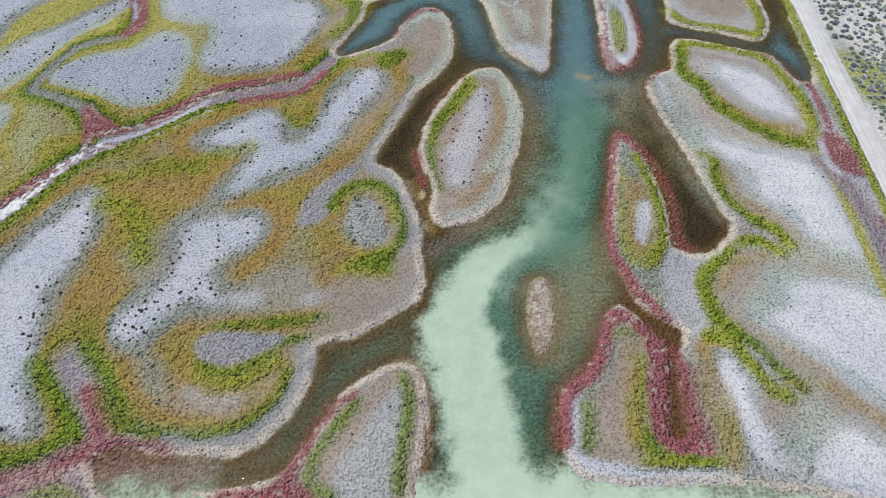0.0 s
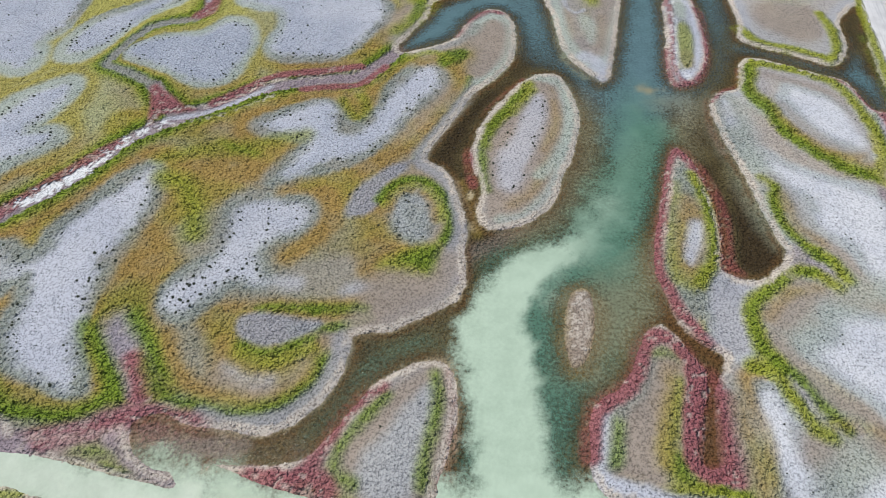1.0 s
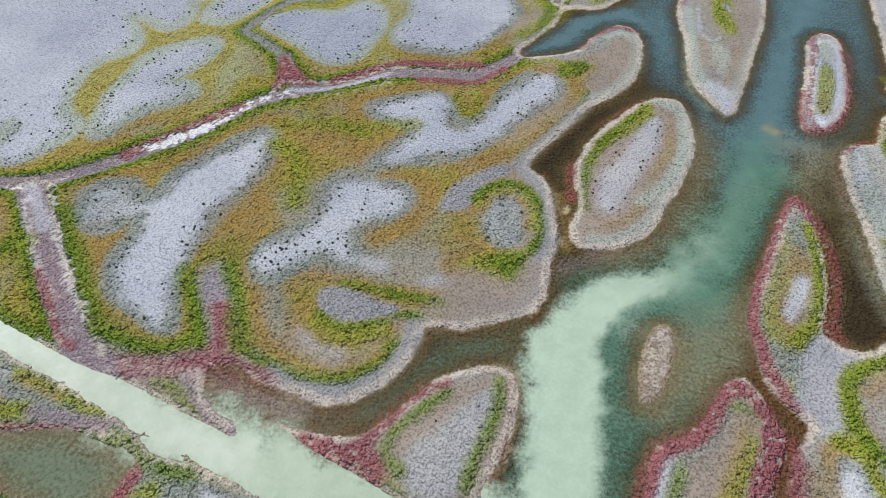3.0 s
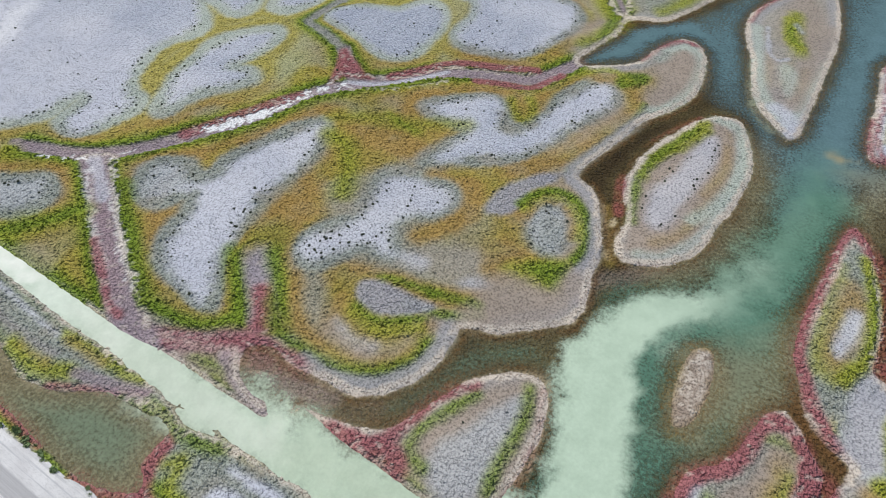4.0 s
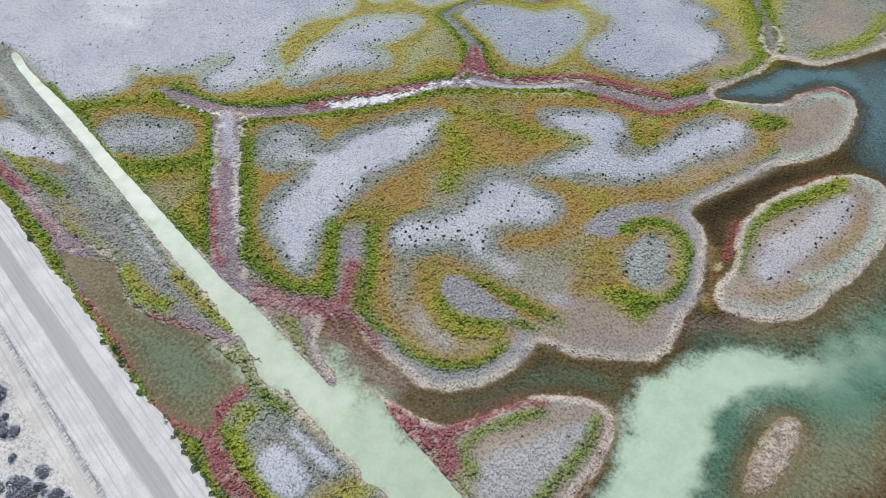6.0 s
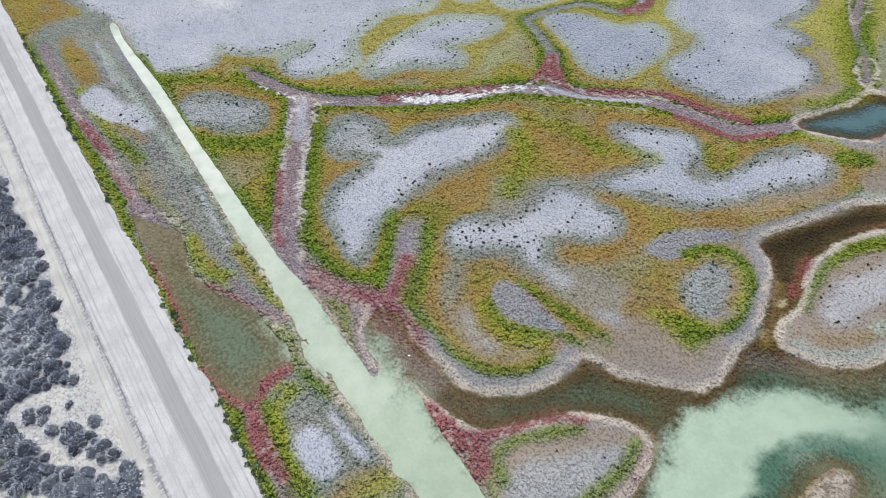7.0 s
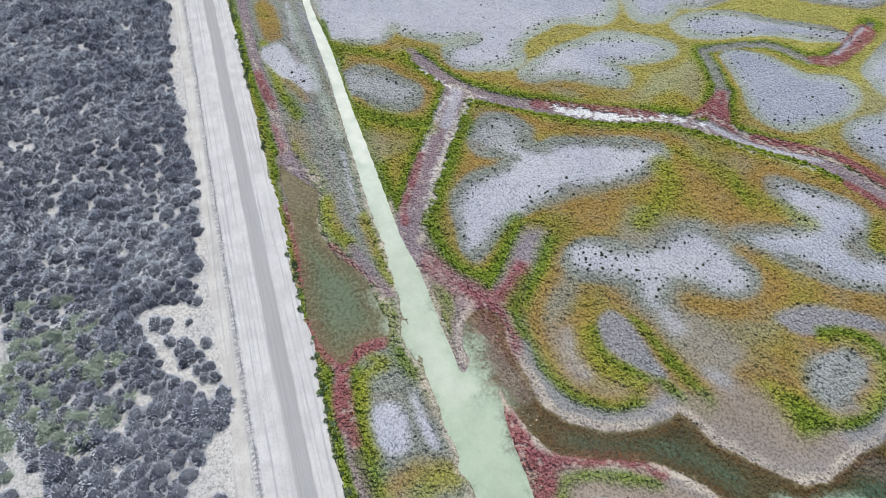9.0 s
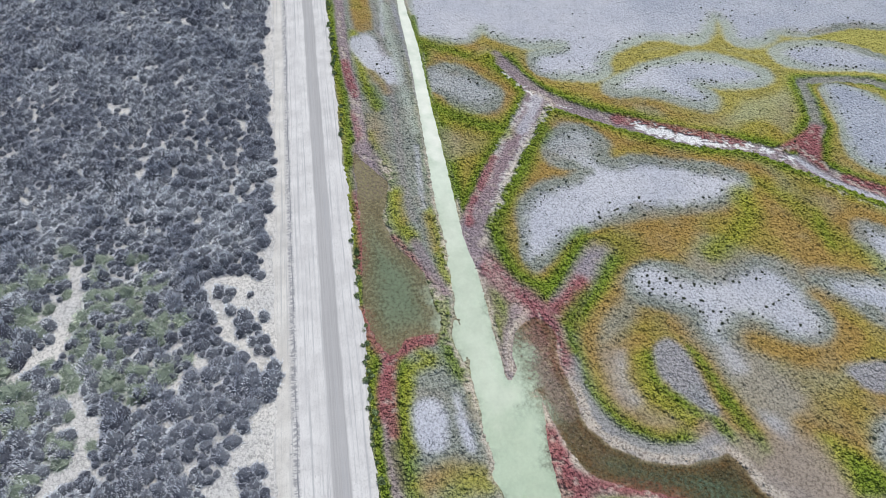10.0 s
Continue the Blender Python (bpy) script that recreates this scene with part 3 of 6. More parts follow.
paint("ochre", True, 0, 4, 0.42, [(18.9, 63.6), (24.6, 69.9), (26.3, 64.6), (26.4, 56.7), (22.4, 48.8), (18.7, 43.9), (16, 45.7), (20.4, 53.9)])
paint("rust", False, 2.6, 1.2, 0.9, [(27.2, 55.2), (28.2, 51.1), (31.4, 48.1), (33.8, 46)])
paint("rust", False, 1.6, 0.9, 0.9, [(32.9, 44.3), (31.7, 38.2), (31, 31.7)])
paint("rust", False, 1.6, 1.2, 0.7, [(27, 66.5), (26.1, 59.5), (27.4, 54.1), (23.2, 49.1), (21.5, 43.4), (18.5, 39), (15.5, 36.5)])
paint("rust", False, 1.4, 1, 0.6, [(32.1, 90.1), (28.8, 79.6), (26.7, 69)])
paint("red", False, 1.4, 1, 0.7, [(40.5, 103.6), (40.3, 96.6), (42, 89.3)])
paint("bed", True, 0, 4, 0.7, [(16.6, 103.6), (19.2, 94.9), (17.7, 79.6), (13.9, 69), (7.1, 65.3), (11.2, 71.5), (14.4, 82.5), (15.9, 94.9)])
paint("rust", False, 2.4, 1.6, 0.5, [(-5.4, 41.6), (-10.9, 40.3), (-15.7, 36.1), (-19, 29.6), (-22.2, 26.2)])
paint("rust", False, 3.2, 1.5, 0.35, [(-40.1, 29.1), (-34.5, 27.3), (-27.9, 26.4), (-23.1, 27.5)])
paint("mud", False, 3, 1.5, 0.6, [(-4, 56.4), (-3, 60.6), (1.9, 64.3), (6, 68.1)])
paint("crust", False, 1, 0.6, 0.6, [(-6.3, 76.6), (-3.9, 71.7), (-2.3, 66.1)])
paint("ochre", False, 1.2, 1.62, 0.7, [(-5.4, 76.4), (-3, 70.9), (-1.6, 65.3)])
paint("crust", False, 0.6, 0.4, 0.8, [(-4, 74.4), (-1.6, 69.1), (0.1, 66.9)])
paint("ochre", True, 0, 3, 0.9, [(-54.5, 40.8), (-56.7, 43.8), (-57.4, 49.5), (-56.9, 56.6), (-55.5, 62.9), (-55.7, 68.3), (-56.4, 72.7), (-54.4, 79.1), (-50.4, 83), (-43.3, 82), (-38.6, 80.5), (-39.2, 75.4), (-42.6, 71.2), (-46.7, 66.5), (-51.2, 60.6), (-49.4, 53.6), (-50.5, 47.4), (-48.1, 42.5), (-50, 42.6)])
paint("sage", True, 0, 2.2, 0.7, [(-51.2, 59.8), (-48.5, 63.8), (-45.5, 66.5), (-41.3, 71.2), (-36.1, 71.4), (-31.5, 69.6), (-28.7, 66.8), (-28.7, 63), (-31.5, 59.5), (-32.7, 56.3), (-30, 55.4), (-25.7, 57.1), (-21.2, 57.5), (-19.4, 56.1), (-19.9, 52.5), (-20.2, 49.7), (-23.3, 49.1), (-27.5, 48.4), (-32.3, 47.6), (-36.1, 47.6), (-39.1, 47.2), (-41.7, 44.6), (-39.1, 40.7), (-37.1, 37), (-36.8, 34), (-38.5, 33.4), (-41.9, 36.1), (-44.1, 39.8), (-47.3, 43.1), (-48.5, 46.5), (-47.4, 51.1), (-48.5, 55.9)])
paint("salt", True, 0.8, 1.8, 0.9, [(-47.2, 46.1), (-46.6, 49.3), (-43.8, 51.8), (-41.7, 55.6), (-41.9, 61), (-41.9, 65.4), (-38.5, 67.1), (-34.4, 67.3), (-31.5, 67.4), (-30.1, 64.9), (-31.8, 61.9), (-34.4, 60.8), (-36.4, 58.3), (-36.1, 54.8), (-34.4, 51.4), (-37.9, 52), (-40.8, 49.8), (-42.7, 47), (-44.6, 45.1)])
paint("beige", True, 0, 2.2, 0.55, [(-28.9, 55.5), (-24.2, 58.2), (-19.5, 58.1), (-16.3, 55), (-17.6, 50.3), (-23.1, 49.6), (-27.4, 49.8), (-30.2, 52.5)])
paint("salt", True, 0, 1.4, 0.6, [(-21.8, 51.1), (-20, 52.8), (-16.9, 53.4), (-16.7, 51.9), (-19.6, 50.3)])
paint("salt", True, 0, 1.6, 0.6, [(-33.3, 51.4), (-31.2, 53.2), (-27.9, 53), (-27.4, 51.2), (-30.4, 50.4)])
paint("ochre", False, 2.6, 1.8, 0.95, [(-29.7, 35.6), (-33.5, 37.3), (-35.9, 40.5), (-37, 44.5), (-34.4, 46.3), (-30.7, 46.9), (-27, 47.2), (-23.3, 47.7), (-19.3, 48.9), (-16, 50)])
paint("ochre", False, 2.4, 1.8, 0.95, [(-45.1, 40.8), (-42.1, 36.8), (-38.2, 33.4), (-33.5, 32.6), (-28.9, 32.4), (-25.7, 33.5), (-23, 35.9), (-22.2, 38.9), (-23.1, 41.7)])
paint("beige", True, 0, 1.8, 0.7, [(-36.3, 35.5), (-35.3, 38.2), (-31.1, 36.4), (-27.4, 36.3), (-27.6, 33.4), (-31.5, 32.9)])
paint("salt", True, 0, 1.5, 0.5, [(-34.9, 36.6), (-34.4, 37.4), (-30.7, 36.2), (-27.6, 36.2), (-28, 34.7), (-31.7, 34.8)])
paint("ochre", False, 2.2, 2, 0.95, [(-35.5, 70.5), (-31.8, 72), (-28.1, 70.5), (-26.3, 67), (-26.9, 62.7), (-29.7, 58.5), (-31.4, 56.3)])
paint("ochre", False, 2.2, 2, 0.8, [(-33.1, 46.3), (-28.5, 46.7), (-23.5, 47), (-18.8, 47.4), (-15.8, 48)])
paint("ochre", False, 2.8, 2.2, 0.95, [(-32.2, 71.7), (-27.6, 73.6), (-22.7, 76.8), (-17.7, 82), (-14.4, 86.6), (-11.2, 91.8), (-8.8, 98), (-8.2, 103.1), (-9.9, 107.8), (-13.7, 110.2), (-17.7, 109.3)])
paint("ochre", False, 2.4, 1.8, 0.9, [(-18.1, 70.2), (-18, 66.1), (-16.9, 62.7), (-14.9, 60.7), (-15.7, 57.4), (-18.2, 55.7)])
paint("ochre", True, 0, 2, 0.7, [(-21.8, 61.3), (-17.8, 63.4), (-14.8, 59.4), (-11.8, 58.3), (-14.8, 54), (-17.8, 53.3)])
paint("beige", True, 0, 2.4, 0.8, [(-17.6, 50.3), (-14, 54.2), (-10.7, 55.3), (-7.8, 54.9), (-5.4, 53.7), (-8.3, 50.5), (-12.4, 47.8), (-16, 46.7)])
paint("beige", True, 0, 2.4, 0.7, [(-18.3, 47.7), (-18.2, 53.1), (-14.1, 57.1), (-9.2, 56.5), (-6.3, 52.2), (-10.7, 48.5), (-14.9, 46.5)])
paint("lime", False, 3.6, 2.6, 0.9, [(-57.4, 71.3), (-52.7, 69.5), (-49.4, 64.6), (-47.7, 59.7)])
paint("lime", False, 3, 2.2, 0.65, [(-59.4, 75.8), (-54.2, 78.3), (-46.7, 80.1), (-39.3, 83), (-35.5, 84.7)])
paint("lime", False, 1.8, 1.6, 0.75, [(-50.7, 81.1), (-46.8, 79.5), (-42.9, 78.8)])
paint("green", False, 0.9, 1.2, 0.5, [(-49.6, 80.9), (-46.3, 79.2), (-43.7, 78.8)])
paint("green", True, 0, 2.4, 0.4, [(-57, 45.1), (-54.5, 49.2), (-50.5, 48.9), (-49.3, 44.5), (-50, 41.1), (-53.2, 41)])
paint("lime", False, 1.8, 1.4, 0.75, [(-30.7, 95.4), (-28.4, 91.7), (-25.8, 90.4), (-25.7, 94.4), (-27.6, 97.2)])
paint("green", False, 1.2, 1.2, 0.75, [(-14.1, 81.3), (-11.7, 88), (-9, 94.3), (-7, 100.3), (-6.6, 105.3)])
paint("green", True, 0, 1.2, 0.9, [(-13.8, 110.4), (-11.9, 113.9), (-8.3, 114.8), (-7.4, 112.7), (-10.1, 108.9), (-12.5, 108.2)])
paint("lime", False, 1.6, 1.4, 0.8, [(-20.6, 109.2), (-17.2, 112.5), (-13.8, 112.7), (-11.4, 110.9)])
paint("clay", True, 0, 1, 0.9, [(-24, 66), (-24.1, 69.2), (-23, 73.1), (-19.7, 77.3), (-15.3, 80.4), (-15.4, 77.7), (-17.4, 74.7), (-18.7, 71.5), (-19, 69), (-20.5, 66.4), (-22.3, 65.9)])
paint("green", False, 2, 1, 0.95, [(-18.8, 70.4), (-17.3, 73.5), (-14.7, 75.6), (-11.6, 75.5), (-8.4, 73), (-6.7, 69.3), (-6.3, 65.5), (-7, 62.7)])
paint("lime", False, 1.4, 1.2, 0.8, [(-17.8, 69.2), (-16.2, 72.2), (-13.5, 74.1), (-11, 73.4), (-8.9, 70.9), (-7.8, 67.1)])
paint("ochre", False, 1.2, 1, 0.7, [(-17, 67.6), (-16.4, 70.7), (-14.8, 72.6), (-12.2, 72.8), (-10, 70.4), (-9, 66.9)])
paint("sage", True, 0, 1, 0.5, [(-14.8, 68.4), (-13.2, 70.3), (-11.1, 68.9), (-10.6, 65.8), (-11.7, 64), (-13.6, 65)])
paint("lime", True, 0, 1.8, 0.8, [(-16.6, 56.5), (-13.1, 60), (-8.3, 61.9), (-7, 60.5), (-7.6, 56.1), (-10.1, 55.9), (-13.1, 56.2)])
paint("green", True, 0, 1.4, 0.85, [(-13.5, 58), (-10.5, 60.5), (-8.2, 61.3), (-7.4, 60.1), (-7.9, 56.5), (-9.7, 56.6)])
paint("green", False, 1.6, 1.3, 0.8, [(-25.8, 47.7), (-22.6, 47.7), (-19.5, 48.2), (-17.2, 48.3)])
paint("green", False, 1.3, 1, 0.85, [(-27.2, 44.1), (-22.9, 44.5), (-18.8, 45.8), (-16.2, 47.1)])
paint("clay", True, 0, 0.9, 0.9, [(-34.7, 41.9), (-35.6, 44.6), (-33.5, 46.1), (-30.3, 46.1), (-26.5, 45.8), (-23, 45.6), (-24.4, 43.4), (-26.8, 41.8), (-29.1, 40.6), (-32.2, 40.6)])
paint("green", False, 1.5, 1, 0.9, [(-33.9, 40.5), (-30.1, 39.6), (-26.8, 40.9), (-23.8, 42.8)])
paint("lime", False, 1.6, 1.2, 0.8, [(-33.7, 39.2), (-29.5, 38.1), (-26, 39.5), (-23.3, 41.3)])
paint("green", False, 1.3, 1, 0.85, [(-33.2, 46.8), (-30, 47.2), (-27.1, 47.3), (-23.6, 47.5)])
paint("mud", True, 0, 1.8, 0.9, [(-54, 41.2), (-52.3, 44), (-47.1, 39.1), (-45.2, 35.3), (-47.7, 33.7), (-52, 37.4)])
paint("slate", True, 0, 1.8, 0.25, [(-55, 41.6), (-52.3, 44), (-48, 39.9), (-50.9, 36.8)])
paint("red", False, 4, 1.6, 0.75, [(-55.4, 24.1), (-50.1, 25.7), (-44.9, 28.4), (-40.2, 28.6)])
paint("rust", False, 3.5, 1.6, 0.55, [(-49.1, 24.6), (-44.3, 26.5), (-40.3, 26.8), (-35.9, 26.4)])
paint("red", True, 0, 1.2, 0.9, [(-49.8, 36.8), (-47.4, 38.3), (-43.9, 34.9), (-40.5, 32.3), (-43.7, 30.9), (-46.1, 29.9), (-47.1, 32.9)])
paint("green", False, 2.4, 1.76, 0.9, [(-57.2, 41), (-53.2, 36.7), (-48.9, 31.8), (-52.4, 28.1), (-58, 27.2), (-63.6, 28.8), (-69.4, 33.2), (-76.5, 39.2), (-83.1, 44.9)])
paint("green", False, 2.4, 1.76, 0.9, [(-50.9, 43.5), (-47, 39.2), (-44.4, 34.6), (-40.8, 31.5), (-34.9, 30.4), (-28.3, 31), (-24.2, 33.3), (-21.5, 36.5), (-21.5, 39.7)])
paint("ash", False, 2.6, 0.8, 0.9, [(-35.8, 29.6), (-30.9, 29.1), (-25.2, 30.6), (-21.2, 34.6), (-19.5, 39.4), (-19.2, 42.3)])
paint("beige", True, 0, 2.9, 0.9, [(-9.2, 118.4), (-4.2, 127.2), (-0.5, 124), (0.5, 116.2), (-2.5, 109.3), (-6.2, 107), (-4.7, 112.9)])
paint("mint", False, 2, 1.2, 0.7, [(-7.2, 121.4), (-3.9, 128.1), (0.2, 124.4), (1.1, 116.6), (-1.5, 109.4), (-5.2, 103.8)])
paint("sage", False, 3, 1.7, 0.4, [(-10.7, 117.5), (-7.3, 121.8), (-3.5, 128.8), (0.5, 124.6), (1.4, 116.8), (-1.4, 109.1), (-5.9, 102.5), (-9.2, 96.3)])
paint("ash", False, 2.4, 0.9, 0.9, [(-5.6, 101.7), (-9.2, 93.2), (-12.6, 85.1), (-13.4, 80.5), (-9.8, 78.1), (-7.2, 75.3), (-5.5, 69.4), (-4.6, 64.6), (-5.6, 60.2), (-5.5, 55.5), (-7.3, 51.5), (-13.3, 46.9)])
paint("beige", False, 4, 1.7, 0.8, [(-17.6, 46.1), (-12.9, 47.9), (-7.7, 52.4), (-5.6, 59)])
paint("beige", False, 3.5, 2.2, 0.7, [(-30.2, 137.6), (-23.2, 130.9), (-23.8, 124.9)])
paint("lime", False, 3, 2.56, 0.9, [(-34.9, 154.9), (-26.9, 141.1), (-21.6, 132.6), (-17.6, 131.5), (-23.6, 119.9)])
paint("green", False, 1.6, 1.62, 0.9, [(-28.2, 158.8), (-26.4, 147.8), (-20.5, 133.9), (-21, 124)])
paint("sage", True, 0, 2.9, 0.9, [(-19.5, 141.1), (-14.2, 136.5), (-7.4, 143.4), (-3.2, 156.9), (-1.6, 172.8), (-21.2, 173.6), (-24.2, 155.5)])
paint("beige", True, 0, 2.9, 0.8, [(-17, 145.5), (-8.6, 148), (-5.6, 161.2), (-15.7, 164)])
paint("lime", False, 3, 2.29, 0.9, [(-11.2, 139), (-6.9, 146.3), (-4.1, 155), (-4.7, 163.2)])
paint("rust", False, 6, 2.5, 0.5, [(-48.4, 25), (-39.7, 26.1), (-33.4, 25.9)])
paint("mud", True, 0, 1.6, 1, [(-62, 24.7), (-57.9, 24.2), (-50.8, 27.6), (-46.1, 29.9), (-40.7, 29.9), (-33.7, 28.8), (-28.4, 27.1), (-31.9, 23.9), (-36, 24.1), (-39.2, 24.3), (-43.1, 25.1), (-47.8, 23.2), (-52.6, 22.4), (-58.3, 22.3)])
paint("red", False, 2.2, 1.4, 0.8, [(-56.1, 23.6), (-50.3, 25.9), (-45.2, 28.8), (-40.1, 29.1), (-35.1, 28)])
paint("red", True, 0, 1.6, 0.45, [(-59, 24.1), (-50.8, 27.6), (-46.1, 29.9), (-40.7, 29.9), (-35.6, 28.7), (-37.8, 26.3), (-43.1, 25.1), (-48.1, 23.5), (-52.6, 22.4)])
paint("crust", False, 1, 0.7, 0.5, [(-57.6, 23.9), (-50.8, 25.2), (-46.3, 26.4), (-43.7, 25.8)])
paint("crust", False, 0.8, 0.6, 0.6, [(-42.1, 29), (-36.3, 28.3), (-30.1, 28)])
paint("beige", False, 2.4, 1.4, 0.8, [(-52.6, 22.4), (-49.2, 23.4), (-43.2, 22.9), (-40.1, 21.7)])
paint("green", False, 1.6, 1.89, 0.7, [(-50.2, 23.4), (-47.1, 23.6), (-44.6, 23.9)])
paint("mud", False, 2, 0.8, 0.8, [(-46.4, 25.2), (-42.5, 22.9), (-39.1, 21.6), (-36.6, 20.9)])
paint("crust", False, 0.6, 0.5, 0.8, [(-57.9, 22.5), (-51.2, 22.1), (-44.6, 20.9), (-39.6, 20)])
paint("beige", True, 0, 2.3, 1, [(-20, 23), (-17.5, 27.3), (-15.1, 32), (-12.2, 36.3), (-7.4, 40.3), (-4.4, 41.2), (-3, 36.4), (-2.6, 30.5), (-2.8, 24.7), (-7.1, 19.7), (-13.6, 21.1)])
paint("sage", True, 0, 1.6, 0.6, [(-13.7, 26.1), (-11.3, 29.8), (-7.7, 35.8), (-5.6, 37.5), (-5.5, 33), (-6.2, 26.6), (-6.9, 22.1), (-11.1, 21), (-13.5, 23.6)])
paint("salt", True, 0, 1.6, 0.45, [(-13.7, 26.1), (-11.3, 29.8), (-7.7, 35.8), (-5.6, 37.5), (-5.5, 33), (-6.2, 26.6), (-6.9, 22.1), (-11.1, 21), (-13.5, 23.6)])
paint("green", False, 1.5, 1.35, 0.85, [(-11.8, 35.4), (-14.7, 31.3), (-16.7, 27.3), (-16.4, 24.4), (-14.1, 23.2)])
paint("green", False, 1.5, 1.35, 0.85, [(-5.5, 39.1), (-4.6, 35.4), (-5.1, 30.6), (-5.6, 27), (-5.5, 23.8)])
paint("red", False, 2, 0.9, 0.9, [(-12.5, 36.8), (-16, 33.4), (-17.9, 29.3), (-19.3, 25.9), (-21.7, 22.8), (-23.8, 23.3)])
paint("red", False, 3, 1, 0.9, [(-27.1, 22.6), (-22.3, 22.4), (-18.4, 23.1), (-16.9, 21.5)])
paint("crust", False, 1, 0.6, 0.7, [(-14, 36.2), (-10.2, 39), (-6.1, 41.3), (-3.7, 40.7), (-2.3, 35.9), (-2, 30.9), (-2.2, 25)])
paint("red", False, 1, 1, 0.5, [(-3.8, 39.6), (-2.3, 34.1), (-2.3, 29), (-2.8, 24.7)])
paint("beige", True, 0, 1.7, 1, [(11.1, 107.2), (13.2, 102.7), (14.6, 95.7), (13.4, 87), (11.4, 79.6), (9.5, 73.5), (5.8, 69.3), (1.5, 67.5), (-0.9, 69), (-1.4, 74.2), (-2.4, 79.6), (-3, 85.5), (-2, 92.5), (0.7, 98.3), (4.1, 104.5), (7.1, 106.9)])
paint("ochre", False, 1.6, 1.62, 0.45, [(10, 103.6), (10.9, 94.9), (9.3, 84), (7.1, 75.5), (3.5, 71.8)])
paint("mint", False, 1.8, 1, 0.75, [(12.3, 101.8), (13.2, 93.3), (11.9, 84), (9.7, 75.5), (5.5, 69.8), (1.5, 68.4)])
paint("ash", False, 1, 0.8, 0.45, [(9.9, 105.4), (13.3, 96.6), (12.7, 87), (10.6, 78.2), (7.3, 70.9), (2.5, 68.4)])
paint("salt", True, 0, 1.6, 0.65, [(0.6, 84), (2.7, 87.7), (5.7, 100), (8.5, 100.9), (8.8, 93.3), (6.9, 85.5), (5.6, 78.2), (3, 74.8), (0.6, 76.9)])
paint("lime", False, 1.8, 1.62, 0.9, [(5.8, 102.7), (3.4, 97.4), (0.7, 94.1), (-1.5, 90.1), (-2.3, 85.5)])
paint("green", False, 1.2, 1.35, 0.9, [(-1.5, 89.3), (-2.5, 84.7), (-1.9, 79.6), (-0.9, 74.8)])
paint("red", False, 1.6, 0.7, 0.95, [(-5.1, 84.7), (-4.5, 80.3), (-3.4, 76.2)])
paint("red", False, 0.8, 0.5, 0.7, [(4.2, 106.7), (0.7, 101.8), (-2.6, 96.6)])
paint("ash", True, 0, 1.5, 0.6, [(7.9, 143.3), (11.4, 130.2), (12.9, 118), (16.8, 111.4), (19.6, 108.6), (21.7, 111.9), (22.5, 122.8), (24, 133.8), (24.9, 148.3), (24.7, 164.2), (13.9, 161.1)])
paint("beige", True, 0, 2.9, 0.9, [(13.9, 140.1), (19.1, 134.7), (20.1, 124.1), (21.6, 133.1), (23.7, 147.9), (19.4, 159.9), (14.2, 155.6)])
paint("salt", True, 0, 2, 0.8, [(16, 115), (19.8, 118), (21.6, 114.7), (20, 108.7), (17.9, 110.8)])
paint("lime", False, 2.6, 2.29, 0.9, [(16.5, 150.9), (17.5, 142.4), (19, 135.8)])
paint("mint", False, 1.8, 1, 0.75, [(10.8, 130), (11.8, 119.1), (14.3, 112), (17.7, 109.1), (20.5, 115), (22.4, 125.5), (24.1, 134.6)])
paint("ochre", False, 1.6, 2.03, 0.35, [(13.1, 132.3), (13.7, 121.2), (16.3, 114), (19.7, 119.1), (21.3, 130)])
paint("red", False, 1.2, 0.8, 0.8, [(7.5, 144), (9.1, 151.2), (12.6, 158.1)])
paint("salt", True, 0, 1.2, 1, [(35.6, 137.2), (38.9, 140.4), (41.2, 137.7), (41.8, 128.4), (41.2, 118.5), (38.8, 111.5), (35.6, 109.7), (34.7, 114.8), (35.5, 124.5), (35.9, 130.8)])
paint("sage", True, 0, 1.4, 0.8, [(36.5, 137.5), (39.4, 138.3), (39.6, 129.8), (36.2, 128.8)])
paint("lime", True, 0, 1.2, 0.9, [(37.3, 129.1), (39.6, 128.7), (39.8, 121.9), (38.4, 114.9), (36.2, 113.4), (36.5, 120.9)])
paint("ochre", True, 0, 1.4, 0.7, [(37, 119.1), (39.1, 119.8), (38.9, 114.5), (36.2, 113.8)])
paint("red", False, 1.4, 0.8, 0.8, [(42.3, 136.9), (42.8, 126.7), (42.2, 116.9), (39.2, 109.9), (35, 107.8), (33.8, 112.7), (34, 120.2)])
paint("red", False, 1.1, 0.6, 0.9, [(36.5, 137.1), (35.8, 125.5), (35.1, 116), (35.9, 110.1), (37.9, 108.9), (40.2, 111), (42, 117), (43.3, 125.5), (43.6, 135.8)])
paint("salt", False, 0.8, 0.6, 0.7, [(37.4, 132.3), (36.7, 123.3), (36.3, 116), (37.5, 112)])
paint("ochre", True, 2.6, 1.6, 0.5, [(13.9, 55.4), (16.3, 56), (17.4, 52.4), (16.9, 47.5), (15.8, 43.4), (14, 42.2), (12.9, 45.2), (12.7, 50)])
paint("beige", True, 0, 1.7, 1, [(13.5, 55.1), (15.9, 55.6), (16.8, 52.4), (16.3, 47.5), (15.2, 43.7), (13.6, 42.7), (12.7, 45.3), (12.6, 50)])
paint("rust", True, 0, 1.4, 0.2, [(13.5, 55.1), (15.9, 55.6), (16.8, 52.4), (16.3, 47.5), (15.2, 43.7), (13.6, 42.7), (12.7, 45.3), (12.6, 50)])
paint("crust", False, 0.4, 0.3, 0.55, [(14.2, 54.2), (14.9, 51.2), (14.2, 48.2), (14.8, 45.5)])
